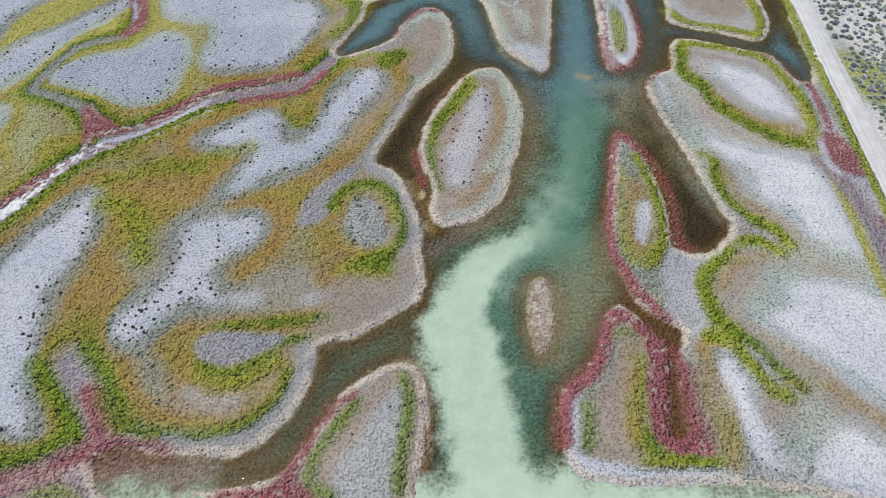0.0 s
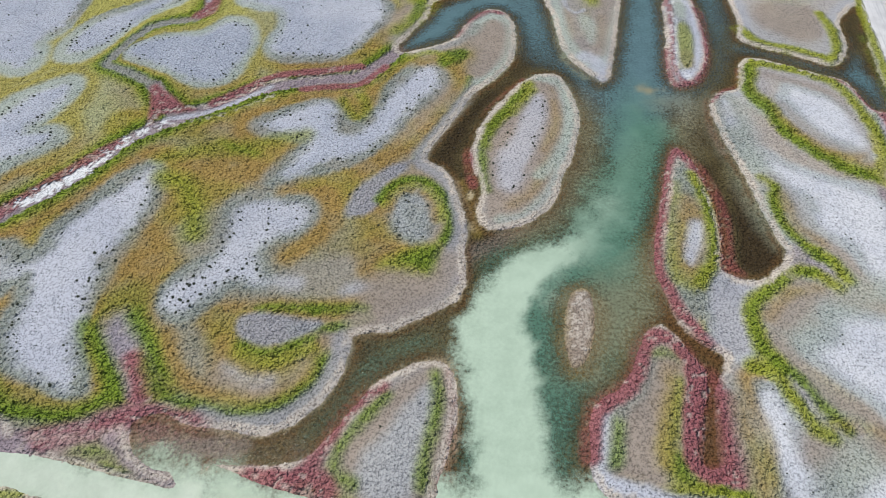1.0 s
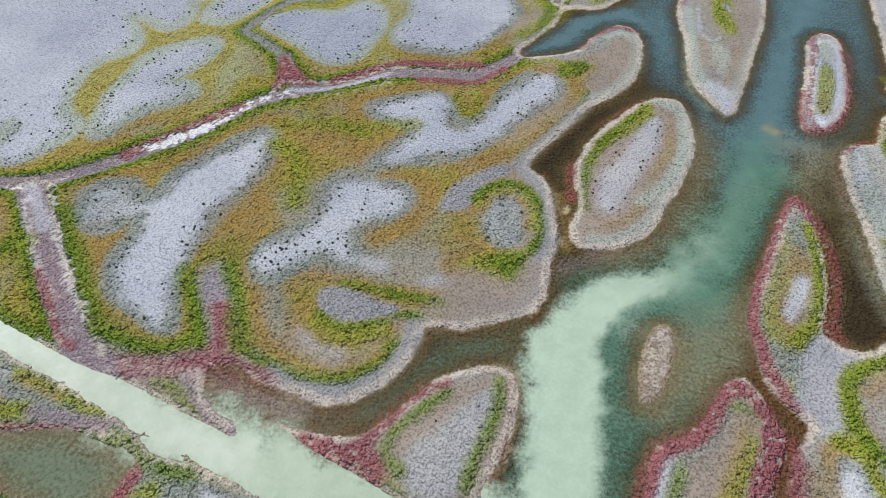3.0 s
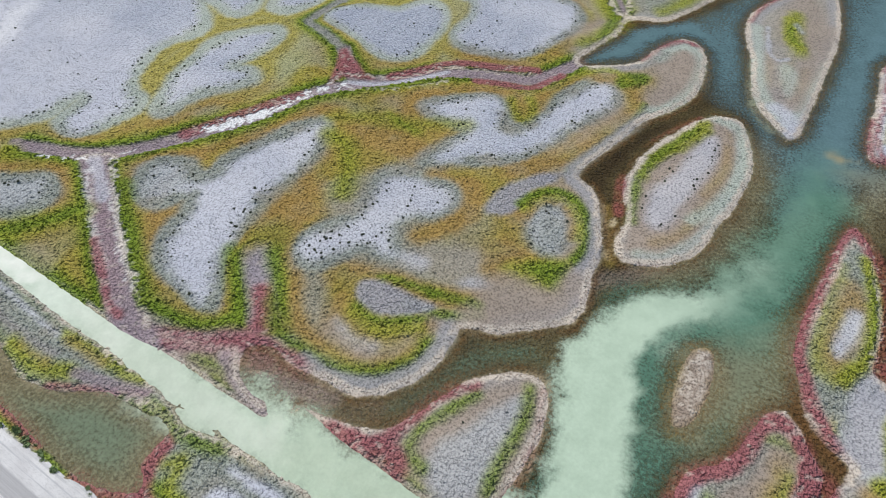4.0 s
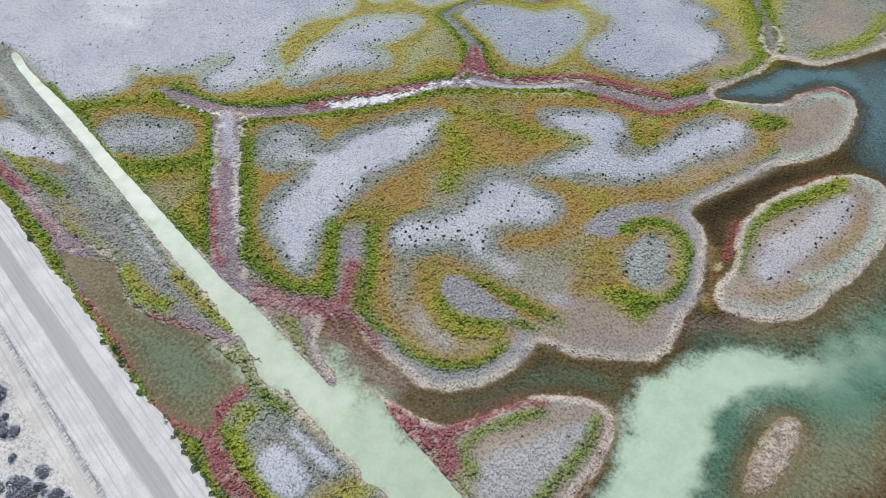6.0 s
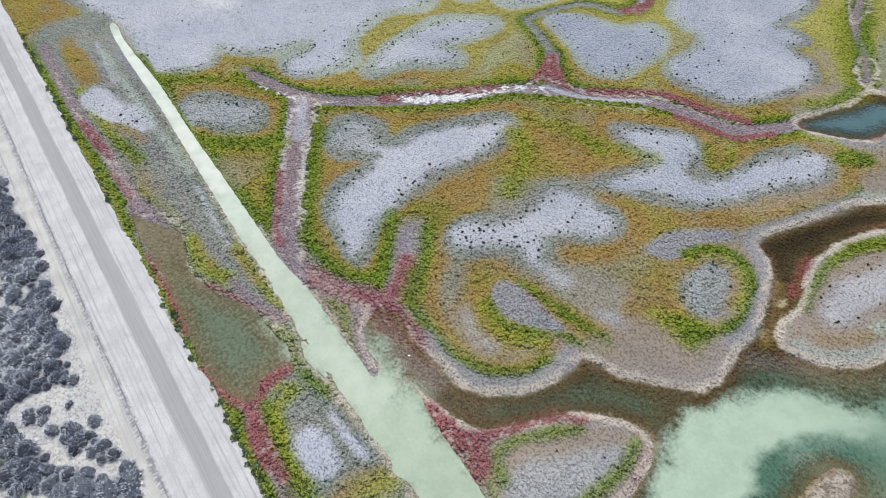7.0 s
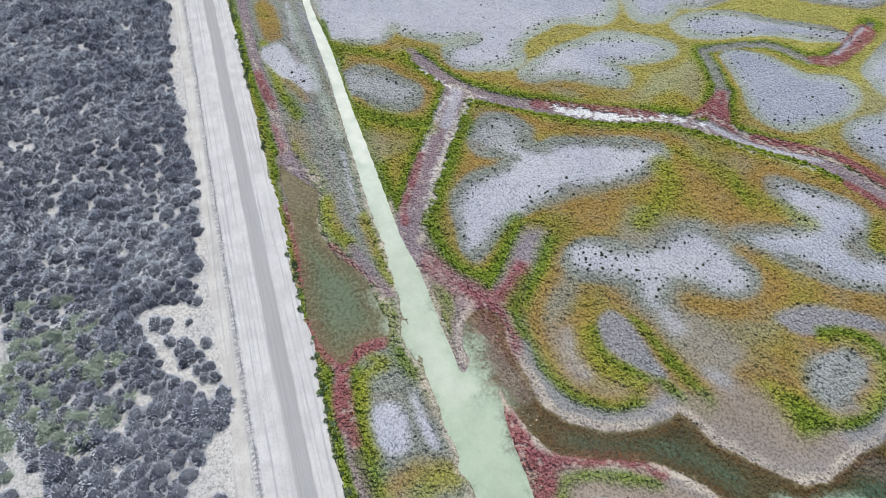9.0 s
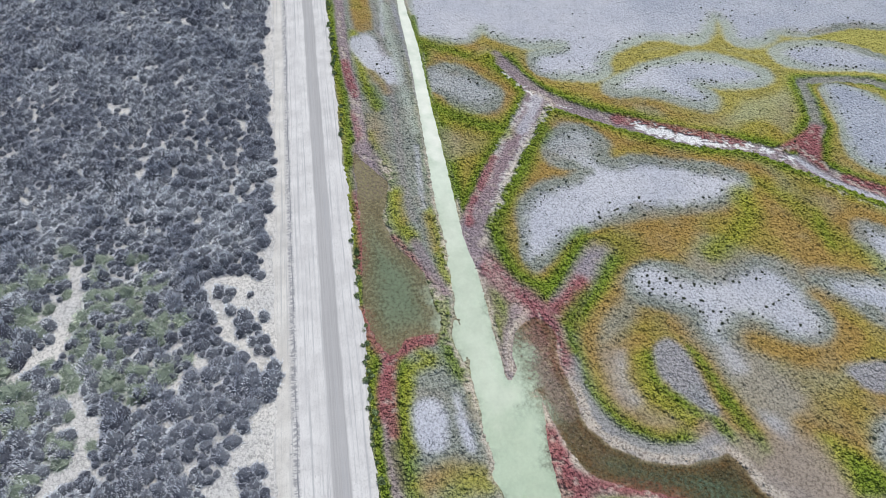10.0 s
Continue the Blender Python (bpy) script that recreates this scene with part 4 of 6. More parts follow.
paint("crust", False, 0.4, 0.3, 0.5, [(15.9, 53.8), (15.6, 50.3), (15.8, 47.5)])
paint("sage", True, 0, 1.4, 1, [(32.6, 87), (35, 83.2), (36.8, 76.9), (36.6, 69), (35.6, 61.8), (34.6, 55.2), (31.3, 52.1), (29.1, 56.3), (27.8, 61.8), (28.6, 69), (30.3, 79.6)])
paint("ochre", True, 0, 2.3, 0.8, [(31.9, 76.9), (35.8, 74.2), (34.7, 64.1), (32.6, 58.4), (29.5, 60.7), (29.6, 67.8)])
paint("salt", True, 0, 1.2, 0.9, [(33, 71.5), (35.1, 71.5), (34.4, 66.5), (32.7, 62.7), (31.3, 63.2), (31.8, 67.8)])
paint("lime", False, 2, 1.62, 0.9, [(34.9, 82.5), (36.3, 76.9), (36.7, 70.3), (35.8, 64.1), (33.3, 59.5)])
paint("lime", False, 1.8, 1.89, 0.6, [(31.3, 79.6), (29.5, 69), (29.5, 60.7), (31.6, 57.9)])
paint("red", False, 1.8, 0.7, 0.95, [(32.6, 89.1), (30.8, 84), (29.1, 74.2), (27.5, 66.5), (27, 60.7), (28.7, 56.3), (29.8, 53.1), (32.5, 49.6), (35.1, 47.9)])
paint("crust", False, 0.6, 0.5, 0.6, [(32.9, 87), (30.8, 79.6), (29.1, 70.3), (27.9, 64.1)])
paint("red", False, 2.8, 0.9, 0.95, [(33.9, 88.5), (36.2, 84), (38.1, 78.2), (38.6, 71.5), (37.9, 64.1), (39.2, 61.8)])
paint("salt", True, 0, 1.2, 0.9, [(35.9, 61.2), (41.5, 60.1), (40.4, 57.3), (38.4, 53.1), (39.1, 49.1), (37.3, 45.3), (35.5, 46.2), (32.8, 51.1), (34.4, 56.3)])
paint("ash", True, 0, 1.6, 0.6, [(35.9, 61.2), (41.5, 60.1), (40.4, 57.3), (38.4, 53.1), (39.1, 49.1), (37.3, 45.3), (35.5, 46.2), (32.8, 51.1), (34.4, 56.3)])
paint("sage", False, 1.5, 1.4, 0.7, [(31.7, 54.1), (33.2, 52.6)])
paint("beige", True, 0, 1.7, 1, [(23.6, 46.2), (27.2, 48.1), (29.7, 46.2), (29.6, 41.6), (27.9, 33.3), (28.8, 28.7), (26.3, 27.2), (18.5, 27.6), (17.6, 31.7), (19, 36.5), (21.9, 40.7)])
paint("sage", True, 0, 1.4, 0.8, [(22.5, 44.3), (24.8, 46.2), (23.5, 40.7), (20.5, 36.5), (19.1, 29.4), (16.4, 28.7), (16.3, 33.3), (17.4, 36.5), (20.5, 39)])
paint("salt", False, 1.6, 0.8, 0.8, [(17.4, 36.1), (17, 31.7), (17, 27.6), (22.6, 26.5)])
paint("lime", False, 2.2, 1.76, 0.85, [(28, 41.6), (26.7, 36.5), (25.4, 31.7), (26.6, 28.7)])
paint("ochre", False, 2, 1.89, 0.6, [(27.2, 43.4), (25.5, 36.5), (24.7, 30.2)])
paint("green", False, 1.2, 1.35, 0.8, [(19.5, 34.9), (18.7, 29.4)])
paint("green", False, 1.4, 1.35, 0.9, [(27.1, 30.9), (27.4, 28.7), (30, 27.6), (34.3, 27.2)])
paint("green", False, 1.2, 1.35, 0.6, [(24.8, 46), (27.7, 46.4), (29.5, 44.8)])
paint("lime", False, 2.2, 1.76, 0.9, [(26.3, 26.9), (29.9, 27.2), (33.4, 26.5), (36.3, 26.9), (37.2, 30.2), (36.2, 33.3)])
paint("salt", False, 2.4, 0.8, 0.95, [(16.9, 26.9), (21.1, 25.8), (28, 25.1), (36.6, 25.3), (44.7, 24.1), (56.7, 22.7)])
paint("red", False, 2.6, 0.8, 0.95, [(15.5, 30.2), (15.9, 34.9), (17.1, 37.3), (20.2, 39.7), (22.2, 42.5), (23.5, 47.1), (25.7, 49.1), (28, 48.1), (30, 45.3), (29.8, 40.7), (29, 34.9), (29.3, 30.9), (32.7, 29.8)])
paint("red", False, 3.2, 0.9, 0.95, [(30.8, 41.6), (29.5, 34.9), (30.2, 29.8)])
paint("red", False, 3, 0.9, 0.95, [(34, 39.9), (33.6, 34.9), (34.3, 31.7), (33.7, 29.4)])
paint("red", True, 0, 0.9, 0.95, [(31, 45), (33.6, 43.9), (34, 38), (34.8, 33.1), (34.7, 29.4), (32.9, 28.6), (29.6, 29.3), (27.8, 30.6), (28.2, 36.3), (29.6, 41.4)])
paint("rust", True, 0, 0.9, 0.85, [(32.7, 41.4), (32.7, 37.1), (32.6, 32.3), (31.6, 30.9), (29.5, 31.3), (30, 34.7), (31.5, 38.8)])
paint("ochre", False, 2.2, 2.29, 0.7, [(51.6, 100), (54.4, 95.7), (59.7, 91.7), (65.1, 88.5), (68.2, 88.5)])
paint("lime", False, 2.2, 1.76, 0.95, [(51.1, 117), (49.2, 109.1), (51.4, 103.6), (53.5, 96.6), (57.5, 91.7), (61.7, 87.7), (66.6, 85.5)])
paint("lime", False, 1.8, 1.76, 0.95, [(51.1, 117), (57.5, 116), (62.9, 114), (66.8, 111), (69, 103.6), (70, 94.9), (68.8, 88.5), (66.1, 85.5)])
paint("green", False, 1.8, 1.22, 0.75, [(50.6, 116), (48.8, 108.2), (51.2, 103), (53.4, 96.3), (57.5, 91.3), (61.6, 87.4), (66.1, 85.5)])
paint("beige", False, 2.2, 2, 0.7, [(53.1, 113), (59.7, 111), (65.6, 107.2), (67.8, 98.3), (68, 92.5), (62.9, 91.7), (57.9, 96.6), (54.2, 103.6)])
paint("sage", True, 0, 1.4, 0.9, [(50, 107.2), (51.8, 100.9), (50.3, 99.1), (48, 103.6)])
paint("sage", False, 7, 2.9, 0.85, [(43.4, 103.6), (43.8, 94.9), (45.2, 87), (46.6, 78.2), (49.3, 70.3)])
paint("salt", True, 0, 2, 0.7, [(43.2, 105.4), (44.7, 101.8), (44.7, 96.6), (42.7, 97.4)])
paint("beige", False, 3, 2.9, 0.7, [(47.7, 82.5), (50.2, 76.9), (51, 72.8), (54.3, 67.8), (56.4, 63)])
paint("lime", False, 1.4, 1.62, 0.9, [(48.5, 81.1), (47.7, 76.9), (48.7, 71.5), (51.5, 67.8), (54.4, 65.3), (56, 61.8)])
paint("green", False, 1.2, 1.08, 0.7, [(48.5, 81.1), (47.7, 76.9), (48.7, 71.5), (51.5, 67.8), (54.4, 65.3), (56, 61.8)])
paint("mud", True, 0, 1.4, 0.7, [(49, 69), (51.7, 65.3), (54.4, 62.4), (52.9, 60.7), (50.2, 63.6), (47.4, 63.6)])
paint("lime", False, 1.8, 1.62, 0.95, [(53.7, 60.1), (50.9, 63), (47.7, 62.7), (44.1, 59.5), (40.5, 56.3), (39.7, 53.1), (40.4, 49.1), (42.5, 46.2)])
paint("green", False, 1.5, 1.08, 0.7, [(51, 63.2), (47.6, 62.5), (44, 59.3), (40.7, 56.3), (39.9, 53.1), (40.4, 49.1), (42.2, 46.4)])
paint("beige", False, 4, 2.3, 0.85, [(42.2, 54.1), (46, 58.4), (50.8, 59.5), (56.7, 58.4), (63.4, 57.3)])
paint("beige", False, 4, 2.3, 0.7, [(46.6, 60.7), (47.1, 56.3), (45, 52.1)])
paint("sage", False, 5, 2.9, 0.7, [(45, 49.1), (48.8, 53.1), (52.4, 56.3), (60.2, 60.7), (65.6, 56.3)])
paint("beige", False, 3, 2, 0.85, [(42.5, 49.1), (44.7, 45.3), (47.6, 41.6), (52.2, 39), (53.3, 35.7), (46.6, 34.1), (44.1, 33.3)])
paint("lime", False, 1.8, 1.62, 0.9, [(38.2, 45.3), (41.3, 44.8), (42.8, 41.6), (44.6, 37.3), (46.6, 36.1)])
paint("green", False, 1.2, 1.17, 0.8, [(41.7, 46.2), (44.4, 44.3), (47, 39.9), (49.3, 37.3)])
paint("lime", False, 1.6, 1.76, 0.6, [(46.2, 39.9), (49.3, 37.3)])
paint("beige", False, 4, 2.9, 0.8, [(44.6, 34.9), (45.8, 31.7), (52.2, 34.9), (58.4, 31.7)])
paint("sage", False, 5, 2.9, 0.8, [(44.8, 28.7), (47.1, 30.9), (49.4, 33.3)])
paint("sage", False, 3, 1.7, 0.8, [(36.4, 41.6), (35.9, 34.9), (36.8, 28.7), (38.7, 25.1), (46.7, 23.7)])
paint("ochre", False, 1.8, 1.89, 0.7, [(37.3, 43.4), (35.9, 38.2), (36.5, 31.7), (36.8, 27.2)])
paint("yellow", False, 1.6, 0.7, 0.95, [(67.9, 84.7), (68.1, 78.2), (68, 69), (67.4, 59.5), (67.1, 52.1)])
paint("lime", False, 1.6, 1.35, 0.9, [(50.9, 130), (54.2, 125), (61.8, 122.9), (68.6, 120.7), (70.8, 130), (69.6, 137.1)])
paint("beige", True, 0, 2.2, 0.9, [(55.6, 139.5), (56, 130), (65, 125.5), (69.5, 132.3), (67.6, 139.5)])
paint("red", True, 0, 1, 0.9, [(69, 87.7), (73.5, 88.5), (75.2, 79.6), (73.8, 77.5), (70.9, 78.9), (68.7, 82.5)])
paint("red", False, 1.2, 0.8, 0.9, [(73.9, 104.5), (73.3, 96.6), (72.5, 90.1)])
paint("red", True, 0, 0.7, 0.9, [(71, 68.4), (72.9, 68.4), (73.1, 66.5), (70.9, 65.9)])
paint("mud", False, 3.5, 1.2, 0.9, [(67.6, 81.1), (69.5, 75.5), (70.8, 69), (70.8, 60.7), (70.3, 53.1)])
paint("salt", False, 1.4, 0.8, 0.8, [(69.9, 90.1), (68.6, 81.1), (69.6, 78.2)])
paint("red", False, 0.9, 0.5, 0.8, [(48.2, 115), (47.2, 109.5), (44.2, 107.6), (41.3, 103.6)])
paint("red", False, 0.9, 0.6, 0.8, [(61.9, 114.6), (68.5, 112.6), (71.1, 106.3), (73.3, 102.7)])
paint("mud", False, 2.4, 0.6, 0.95, [(-22, 113.9), (-24.4, 109.3), (-29.2, 103.1), (-34.8, 101.7), (-45.4, 97.4), (-54.8, 90.4), (-62.3, 85), (-65, 82.9)])
paint("red", False, 2, 0.6, 0.95, [(-24.1, 106.9), (-28.1, 100.6), (-33.6, 99.2), (-39.2, 97.8)])
paint("red", False, 2.2, 0.6, 0.95, [(-29.3, 106.2), (-35.8, 103.9), (-41.6, 102.5), (-47, 100.2), (-50.3, 96.5), (-55.4, 91.5)])
paint("red", True, 0, 0.7, 0.95, [(-69.9, 95.9), (-66.7, 94.8), (-60.9, 90.3), (-58.2, 89.4), (-63.8, 87.4), (-65.7, 84), (-66.9, 87.7)])
paint("salt", False, 1.2, 0.5, 0.8, [(-63, 86.1), (-56.4, 88.7), (-50, 93.7), (-45.8, 98)])
paint("crust", False, 0.5, 0.3, 0.8, [(-65.4, 83.5), (-64.9, 87.8), (-61.7, 89.4), (-55.2, 91.2), (-50.7, 94.9), (-46.5, 99.4), (-35.2, 102.7), (-28.8, 105)])
paint("crust", False, 0.5, 0.3, 0.7, [(-64.6, 82.5), (-58.5, 85.7), (-51.4, 89.3), (-44.3, 95.3)])
paint("mud", False, 2.2, 0.6, 0.9, [(-65, 82.9), (-70.8, 73.7), (-75.4, 65.4), (-81.8, 58.1), (-86.9, 52.7), (-93.5, 47.6), (-101.9, 45.4), (-108.8, 44.4)])
paint("red", False, 2.6, 0.7, 0.85, [(-68.9, 78.7), (-72.4, 74), (-75.6, 69.1), (-78.7, 64.3), (-82, 59.8)])
paint("white", False, 2.3, 0.25, 1, [(-78.9, 62.6), (-77.5, 64.5), (-75.7, 66.6), (-74, 68.8), (-72, 71.6)])
paint("white", False, 1, 0.25, 0.95, [(-73.3, 69.7), (-70.8, 73.7), (-68.4, 78), (-65.2, 83.2), (-62.5, 85.4)])
paint("white", False, 0.35, 0.3, 0.9, [(-72.4, 74), (-70.3, 76.7), (-67.6, 80.6)])
paint("mud", False, 4.2, 0.8, 1, [(-93.1, 47.5), (-85.7, 41.6), (-77.1, 34.2), (-70.2, 28.6), (-63.5, 23.8), (-57.9, 21.9)])
paint("red", False, 2.6, 1.2, 0.12, [(-91.6, 46.6), (-77.1, 34.2), (-68.3, 27.1)])
paint("salt", False, 2.2, 0.8, 0.7, [(-92.8, 47.7), (-88.9, 44.7), (-84.2, 40.8)])
paint("crust", False, 1, 0.6, 0.8, [(-94.9, 46.8), (-93, 48.5), (-89.7, 49.7)])
paint("white", False, 1.1, 0.4, 0.6, [(-89, 48.3), (-81.6, 40.8), (-73.1, 33.8), (-65.9, 28.6)])
paint("white", False, 0.9, 0.4, 0.5, [(-91.8, 44.7), (-82.7, 36.8), (-74.3, 30.2)])
paint("crust", False, 0.9, 0.6, 0.75, [(-89, 48.3), (-81.5, 40.9), (-73, 33.9), (-64.8, 28), (-60.2, 24.7)])
paint("crust", False, 0.7, 0.6, 0.5, [(-87.9, 41.9), (-80.5, 35.1), (-73, 29.6)])
paint("red", False, 1.4, 0.6, 0.8, [(-78.7, 33.2), (-72.5, 28.5), (-67.8, 24.9), (-65, 24.1)])
paint("white", False, 0.2, 0.2, 0.8, [(-102.9, 43.6), (-98.4, 45.1), (-93.8, 46.5)])
paint("white", False, 0.2, 0.2, 0.8, [(-90.3, 48.9), (-89.3, 50.7), (-87.6, 52.3)])
paint("red", True, 0, 0.8, 0.9, [(-74.7, 139.5), (-69.8, 139.5), (-65.4, 124.4), (-66.9, 120.1), (-70.6, 118), (-70.3, 121.2), (-69.1, 125.5)])
paint("salt", False, 1, 0.5, 0.9, [(-73.4, 139.5), (-70.2, 131.1), (-68.8, 126.6)])
paint("mud", False, 1.6, 0.7, 0.6, [(-70.9, 119.1), (-76.5, 116), (-79.8, 110.1), (-81.3, 103.6)])
paint("sage", False, 2.2, 1.1, 0.8, [(-69.2, 118.6), (-76.5, 116), (-79.8, 110.1), (-81.3, 103.6), (-81.4, 100.9), (-76.3, 99.1), (-70.5, 96.4)])
paint("crust", False, 1, 0.5, 0.8, [(-36.5, 163.8), (-31.2, 153.9), (-30.5, 159.6), (-33.3, 167.2)])
paint("crust", False, 1, 0.5, 0.8, [(-24, 142.8), (-22.4, 137.3), (-18.1, 133.7), (-19.4, 140.6), (-21.9, 143.6)])
paint("mud", False, 1.2, 0.5, 0.8, [(-22.5, 141.5), (-19.3, 136.5)])
paint("sage", True, 0, 2.9, 1, [(-151.4, 16.8), (-146.9, 31.6), (-109.7, 26.1), (-79.3, 21.1), (-59.8, 18.4), (-50.2, 16.4), (-58.9, 13.5), (-68.3, 11.1), (-81.4, 14.3), (-91.8, 11.3), (-107.8, 12.3), (-126.3, 14.8)])
paint("salt", True, 0, 1.2, 0.9, [(-123.3, 17), (-123.5, 20), (-116.4, 21.5), (-111.6, 23.5), (-104.8, 22.4), (-106.4, 20.4), (-112.3, 17.5)])
paint("ochre", False, 2.6, 1.89, 0.9, [(-144.4, 21.4), (-132, 19.6), (-126.3, 18.6)])
paint("ochre", False, 1.4, 1.62, 0.8, [(-112.7, 16.3), (-107.1, 18.1), (-102.9, 18.9)])
paint("lime", False, 1.8, 1.35, 0.95, [(-125.7, 16.6), (-110.9, 15.4), (-103, 15.4), (-98.4, 15.5)])
paint("green", False, 2.4, 1.62, 0.7, [(-104.8, 15.8), (-99.1, 16.3)])
paint("lime", False, 1.6, 1.62, 0.7, [(-91.4, 12.8), (-87.2, 13)])
paint("ochre", False, 3.2, 2.7, 0.5, [(-96, 14.4), (-89.4, 14)])
paint("mud", False, 1.2, 0.7, 0.35, [(-135.9, 23.4), (-126.3, 22.3), (-103.7, 19.7), (-96.4, 19.1), (-88.3, 17.6), (-76.5, 15.7), (-68.4, 15.1)])
paint("ochre", True, 0, 0.9, 0.9, [(-141, 19), (-140, 22.2), (-134.5, 22.5), (-126.2, 21.1), (-125.4, 19.2), (-126.9, 17.2), (-133, 17.6)])
paint("salt", True, 0, 0.8, 0.95, [(-123.5, 15.4), (-124, 17.2), (-121.1, 18.8), (-116.6, 20), (-113.2, 21.5), (-106, 20.8), (-105.8, 19.8), (-109.7, 18.6), (-111.7, 16.7), (-115.4, 15.6), (-119.6, 14.9)])
paint("salt", False, 0.9, 0.6, 0.7, [(-139.4, 26.1), (-131, 24.4), (-122.2, 22.6)])
paint("salt", False, 0.8, 0.6, 0.7, [(-117.1, 23.4), (-112.6, 23.5), (-104.8, 22.4)])
paint("clay", False, 1.1, 0.6, 0.8, [(-138.4, 28.3), (-119.7, 26.8), (-99.6, 25), (-91, 24.2), (-79.4, 22.9)])
paint("mint", False, 1.6, 1.0, 0.7, [(-135.5, 25.9), (-123.7, 24.2), (-114.8, 23.6), (-100.9, 22.3), (-90.2, 21.4)])
paint("lime", False, 2.2, 1.35, 0.9, [(-75.6, 13.9), (-69.1, 12.6), (-64.2, 14)])
paint("ochre", False, 1, 1.17, 0.7, [(-74.1, 14.3), (-68.2, 13.5)])
paint("lime", False, 1.6, 1.17, 0.85, [(-69.4, 18.3), (-62.5, 17.8), (-56.7, 17), (-54.3, 17.2)])
paint("ochre", False, 1.4, 1.35, 0.7, [(-68.3, 17.8), (-61.5, 17)])
paint("salt", False, 0.8, 0.5, 0.7, [(-85.8, 20.6), (-75.7, 18.5), (-70.3, 17.6)])
paint("crust", False, 0.7, 0.4, 0.8, [(-89, 9.6), (-85.2, 12), (-80.7, 14.1), (-74.8, 11.9), (-69.8, 10.5), (-64.4, 11.1), (-60.1, 13.3), (-55.1, 14.7), (-51.6, 15.1)])
paint("red", False, 1, 0.6, 0.8, [(-65.8, 11), (-60.8, 13), (-56.3, 14.6), (-52.4, 16.2)])
paint("mud", False, 1.8, 0.6, 0.8, [(-63.5, 14.2), (-58.5, 14.8), (-52.4, 16.2)])
paint("crust", False, 0.6, 0.35, 0.8, [(-85.4, 22), (-75.1, 20.5), (-65.9, 19.1), (-57.5, 18.2), (-50.1, 16.7)])
paint("mud", False, 2, 0.6, 1, [(-145.8, 16.9), (-126.4, 14.2), (-113.7, 12.9), (-103.9, 12.5), (-93.5, 11.4), (-84, 10.7)])
paint("red", False, 1.8, 0.7, 0.9, [(-115.8, 12.7), (-109.7, 12.5), (-103.9, 12.5)])
paint("red", False, 1.2, 0.7, 0.6, [(-98.8, 11.1), (-92, 10.8), (-84.5, 8.9)])
paint("crust", False, 0.4, 0.3, 0.8, [(-135.8, 15.3), (-124.3, 13.7), (-115.7, 13)])
paint("crust", False, 0.5, 0.35, 0.7, [(-105, 12), (-98.7, 11.4), (-91.8, 11.3), (-83.1, 8.6)])
paint("crust", False, 0.5, 0.35, 0.6, [(-104.8, 12.9), (-96.7, 12.3)])
paint("red", False, 1.6, 0.8, 0.9, [(-77.5, 7.4), (-71, 6.5), (-64.9, 5.6), (-60.4, 4.4)])
paint("red", False, 2, 0.9, 0.85, [(-53, 3.5), (-48.9, 3.4), (-45.6, 4.4), (-43.5, 5.1)])
paint("mud", False, 6, 1.4, 0.9, [(-78.2, 9.9), (-81.8, 10.4)])
paint("crust", False, 0.7, 0.5, 0.7, [(-80, 8.8), (-80.6, 11), (-78.6, 12.8)])
paint("mud", False, 4, 1, 0.9, [(-88.4, 10.6), (-84.6, 11.3)])
paint("crust", False, 0.6, 0.4, 0.8, [(-83.1, 8.6), (-86.3, 10.7), (-84.6, 12.4), (-80.7, 14.1)])
paint("crust", False, 1, 0.8, 0.4, [(-54, 14.7), (-49.6, 14.9), (-45.7, 14.2), (-43.6, 14.4)])
paint("sage", True, 0, 1.7, 1, [(-44.6, 7.9), (-44.8, 13.9), (-37, 14.8), (-27.1, 14.3), (-20.2, 13), (-22.7, 2.2), (-33.2, 4.5)])
paint("red", False, 2.6, 0.8, 0.95, [(-45.6, 11.6), (-45.3, 8.1), (-43.4, 5.5), (-39.4, 3.7), (-35.3, 3.1)])
paint("mud", False, 2.2, 0.8, 0.9, [(-34.4, 3.3), (-30.6, 2.7), (-24.7, 2.4)])
paint("green", False, 2.4, 1.62, 0.95, [(-42.1, 6.8), (-36.4, 5.1), (-31, 4), (-25.8, 3.7), (-22.9, 3.7)])
paint("lime", False, 1.8, 1.35, 0.9, [(-43.3, 9.6), (-41.8, 10.9), (-41, 7.4), (-36.1, 5.8), (-30, 4.7)])
paint("green", False, 2, 1.35, 0.9, [(-44.3, 13.8), (-41, 13.6), (-38.5, 14.1)])
paint("ochre", False, 3, 2.29, 0.8, [(-25.2, 5.7), (-25.7, 8.9), (-24, 12.1)])
paint("lime", False, 2.6, 2.29, 0.7, [(-23, 8.1), (-24.2, 11.4), (-23.1, 12.5)])
paint("salt", True, 0, 1, 1, [(-36.3, 6.9), (-36.5, 9), (-34.8, 10.5), (-30.7, 10), (-28.8, 8.7), (-29.1, 6.5), (-31.3, 5.6), (-34.5, 5.9)])
paint("salt", True, 0, 0.8, 1, [(-35.5, 12.2), (-35.3, 13), (-29.9, 12.9), (-27.6, 12.5), (-28.7, 11.7), (-31.9, 11.6)])
paint("crust", False, 1, 0.6, 0.8, [(-45.2, 14), (-40.6, 14.8), (-35.1, 15), (-29.4, 14.7), (-23.4, 14)])
paint("lime", False, 3, 1.4, 0.85, [(50.6, 116), (48.8, 108.2), (51.3, 103.2), (53.5, 96.4), (57.5, 91.5), (61.6, 87.6), (66.1, 85.5)])
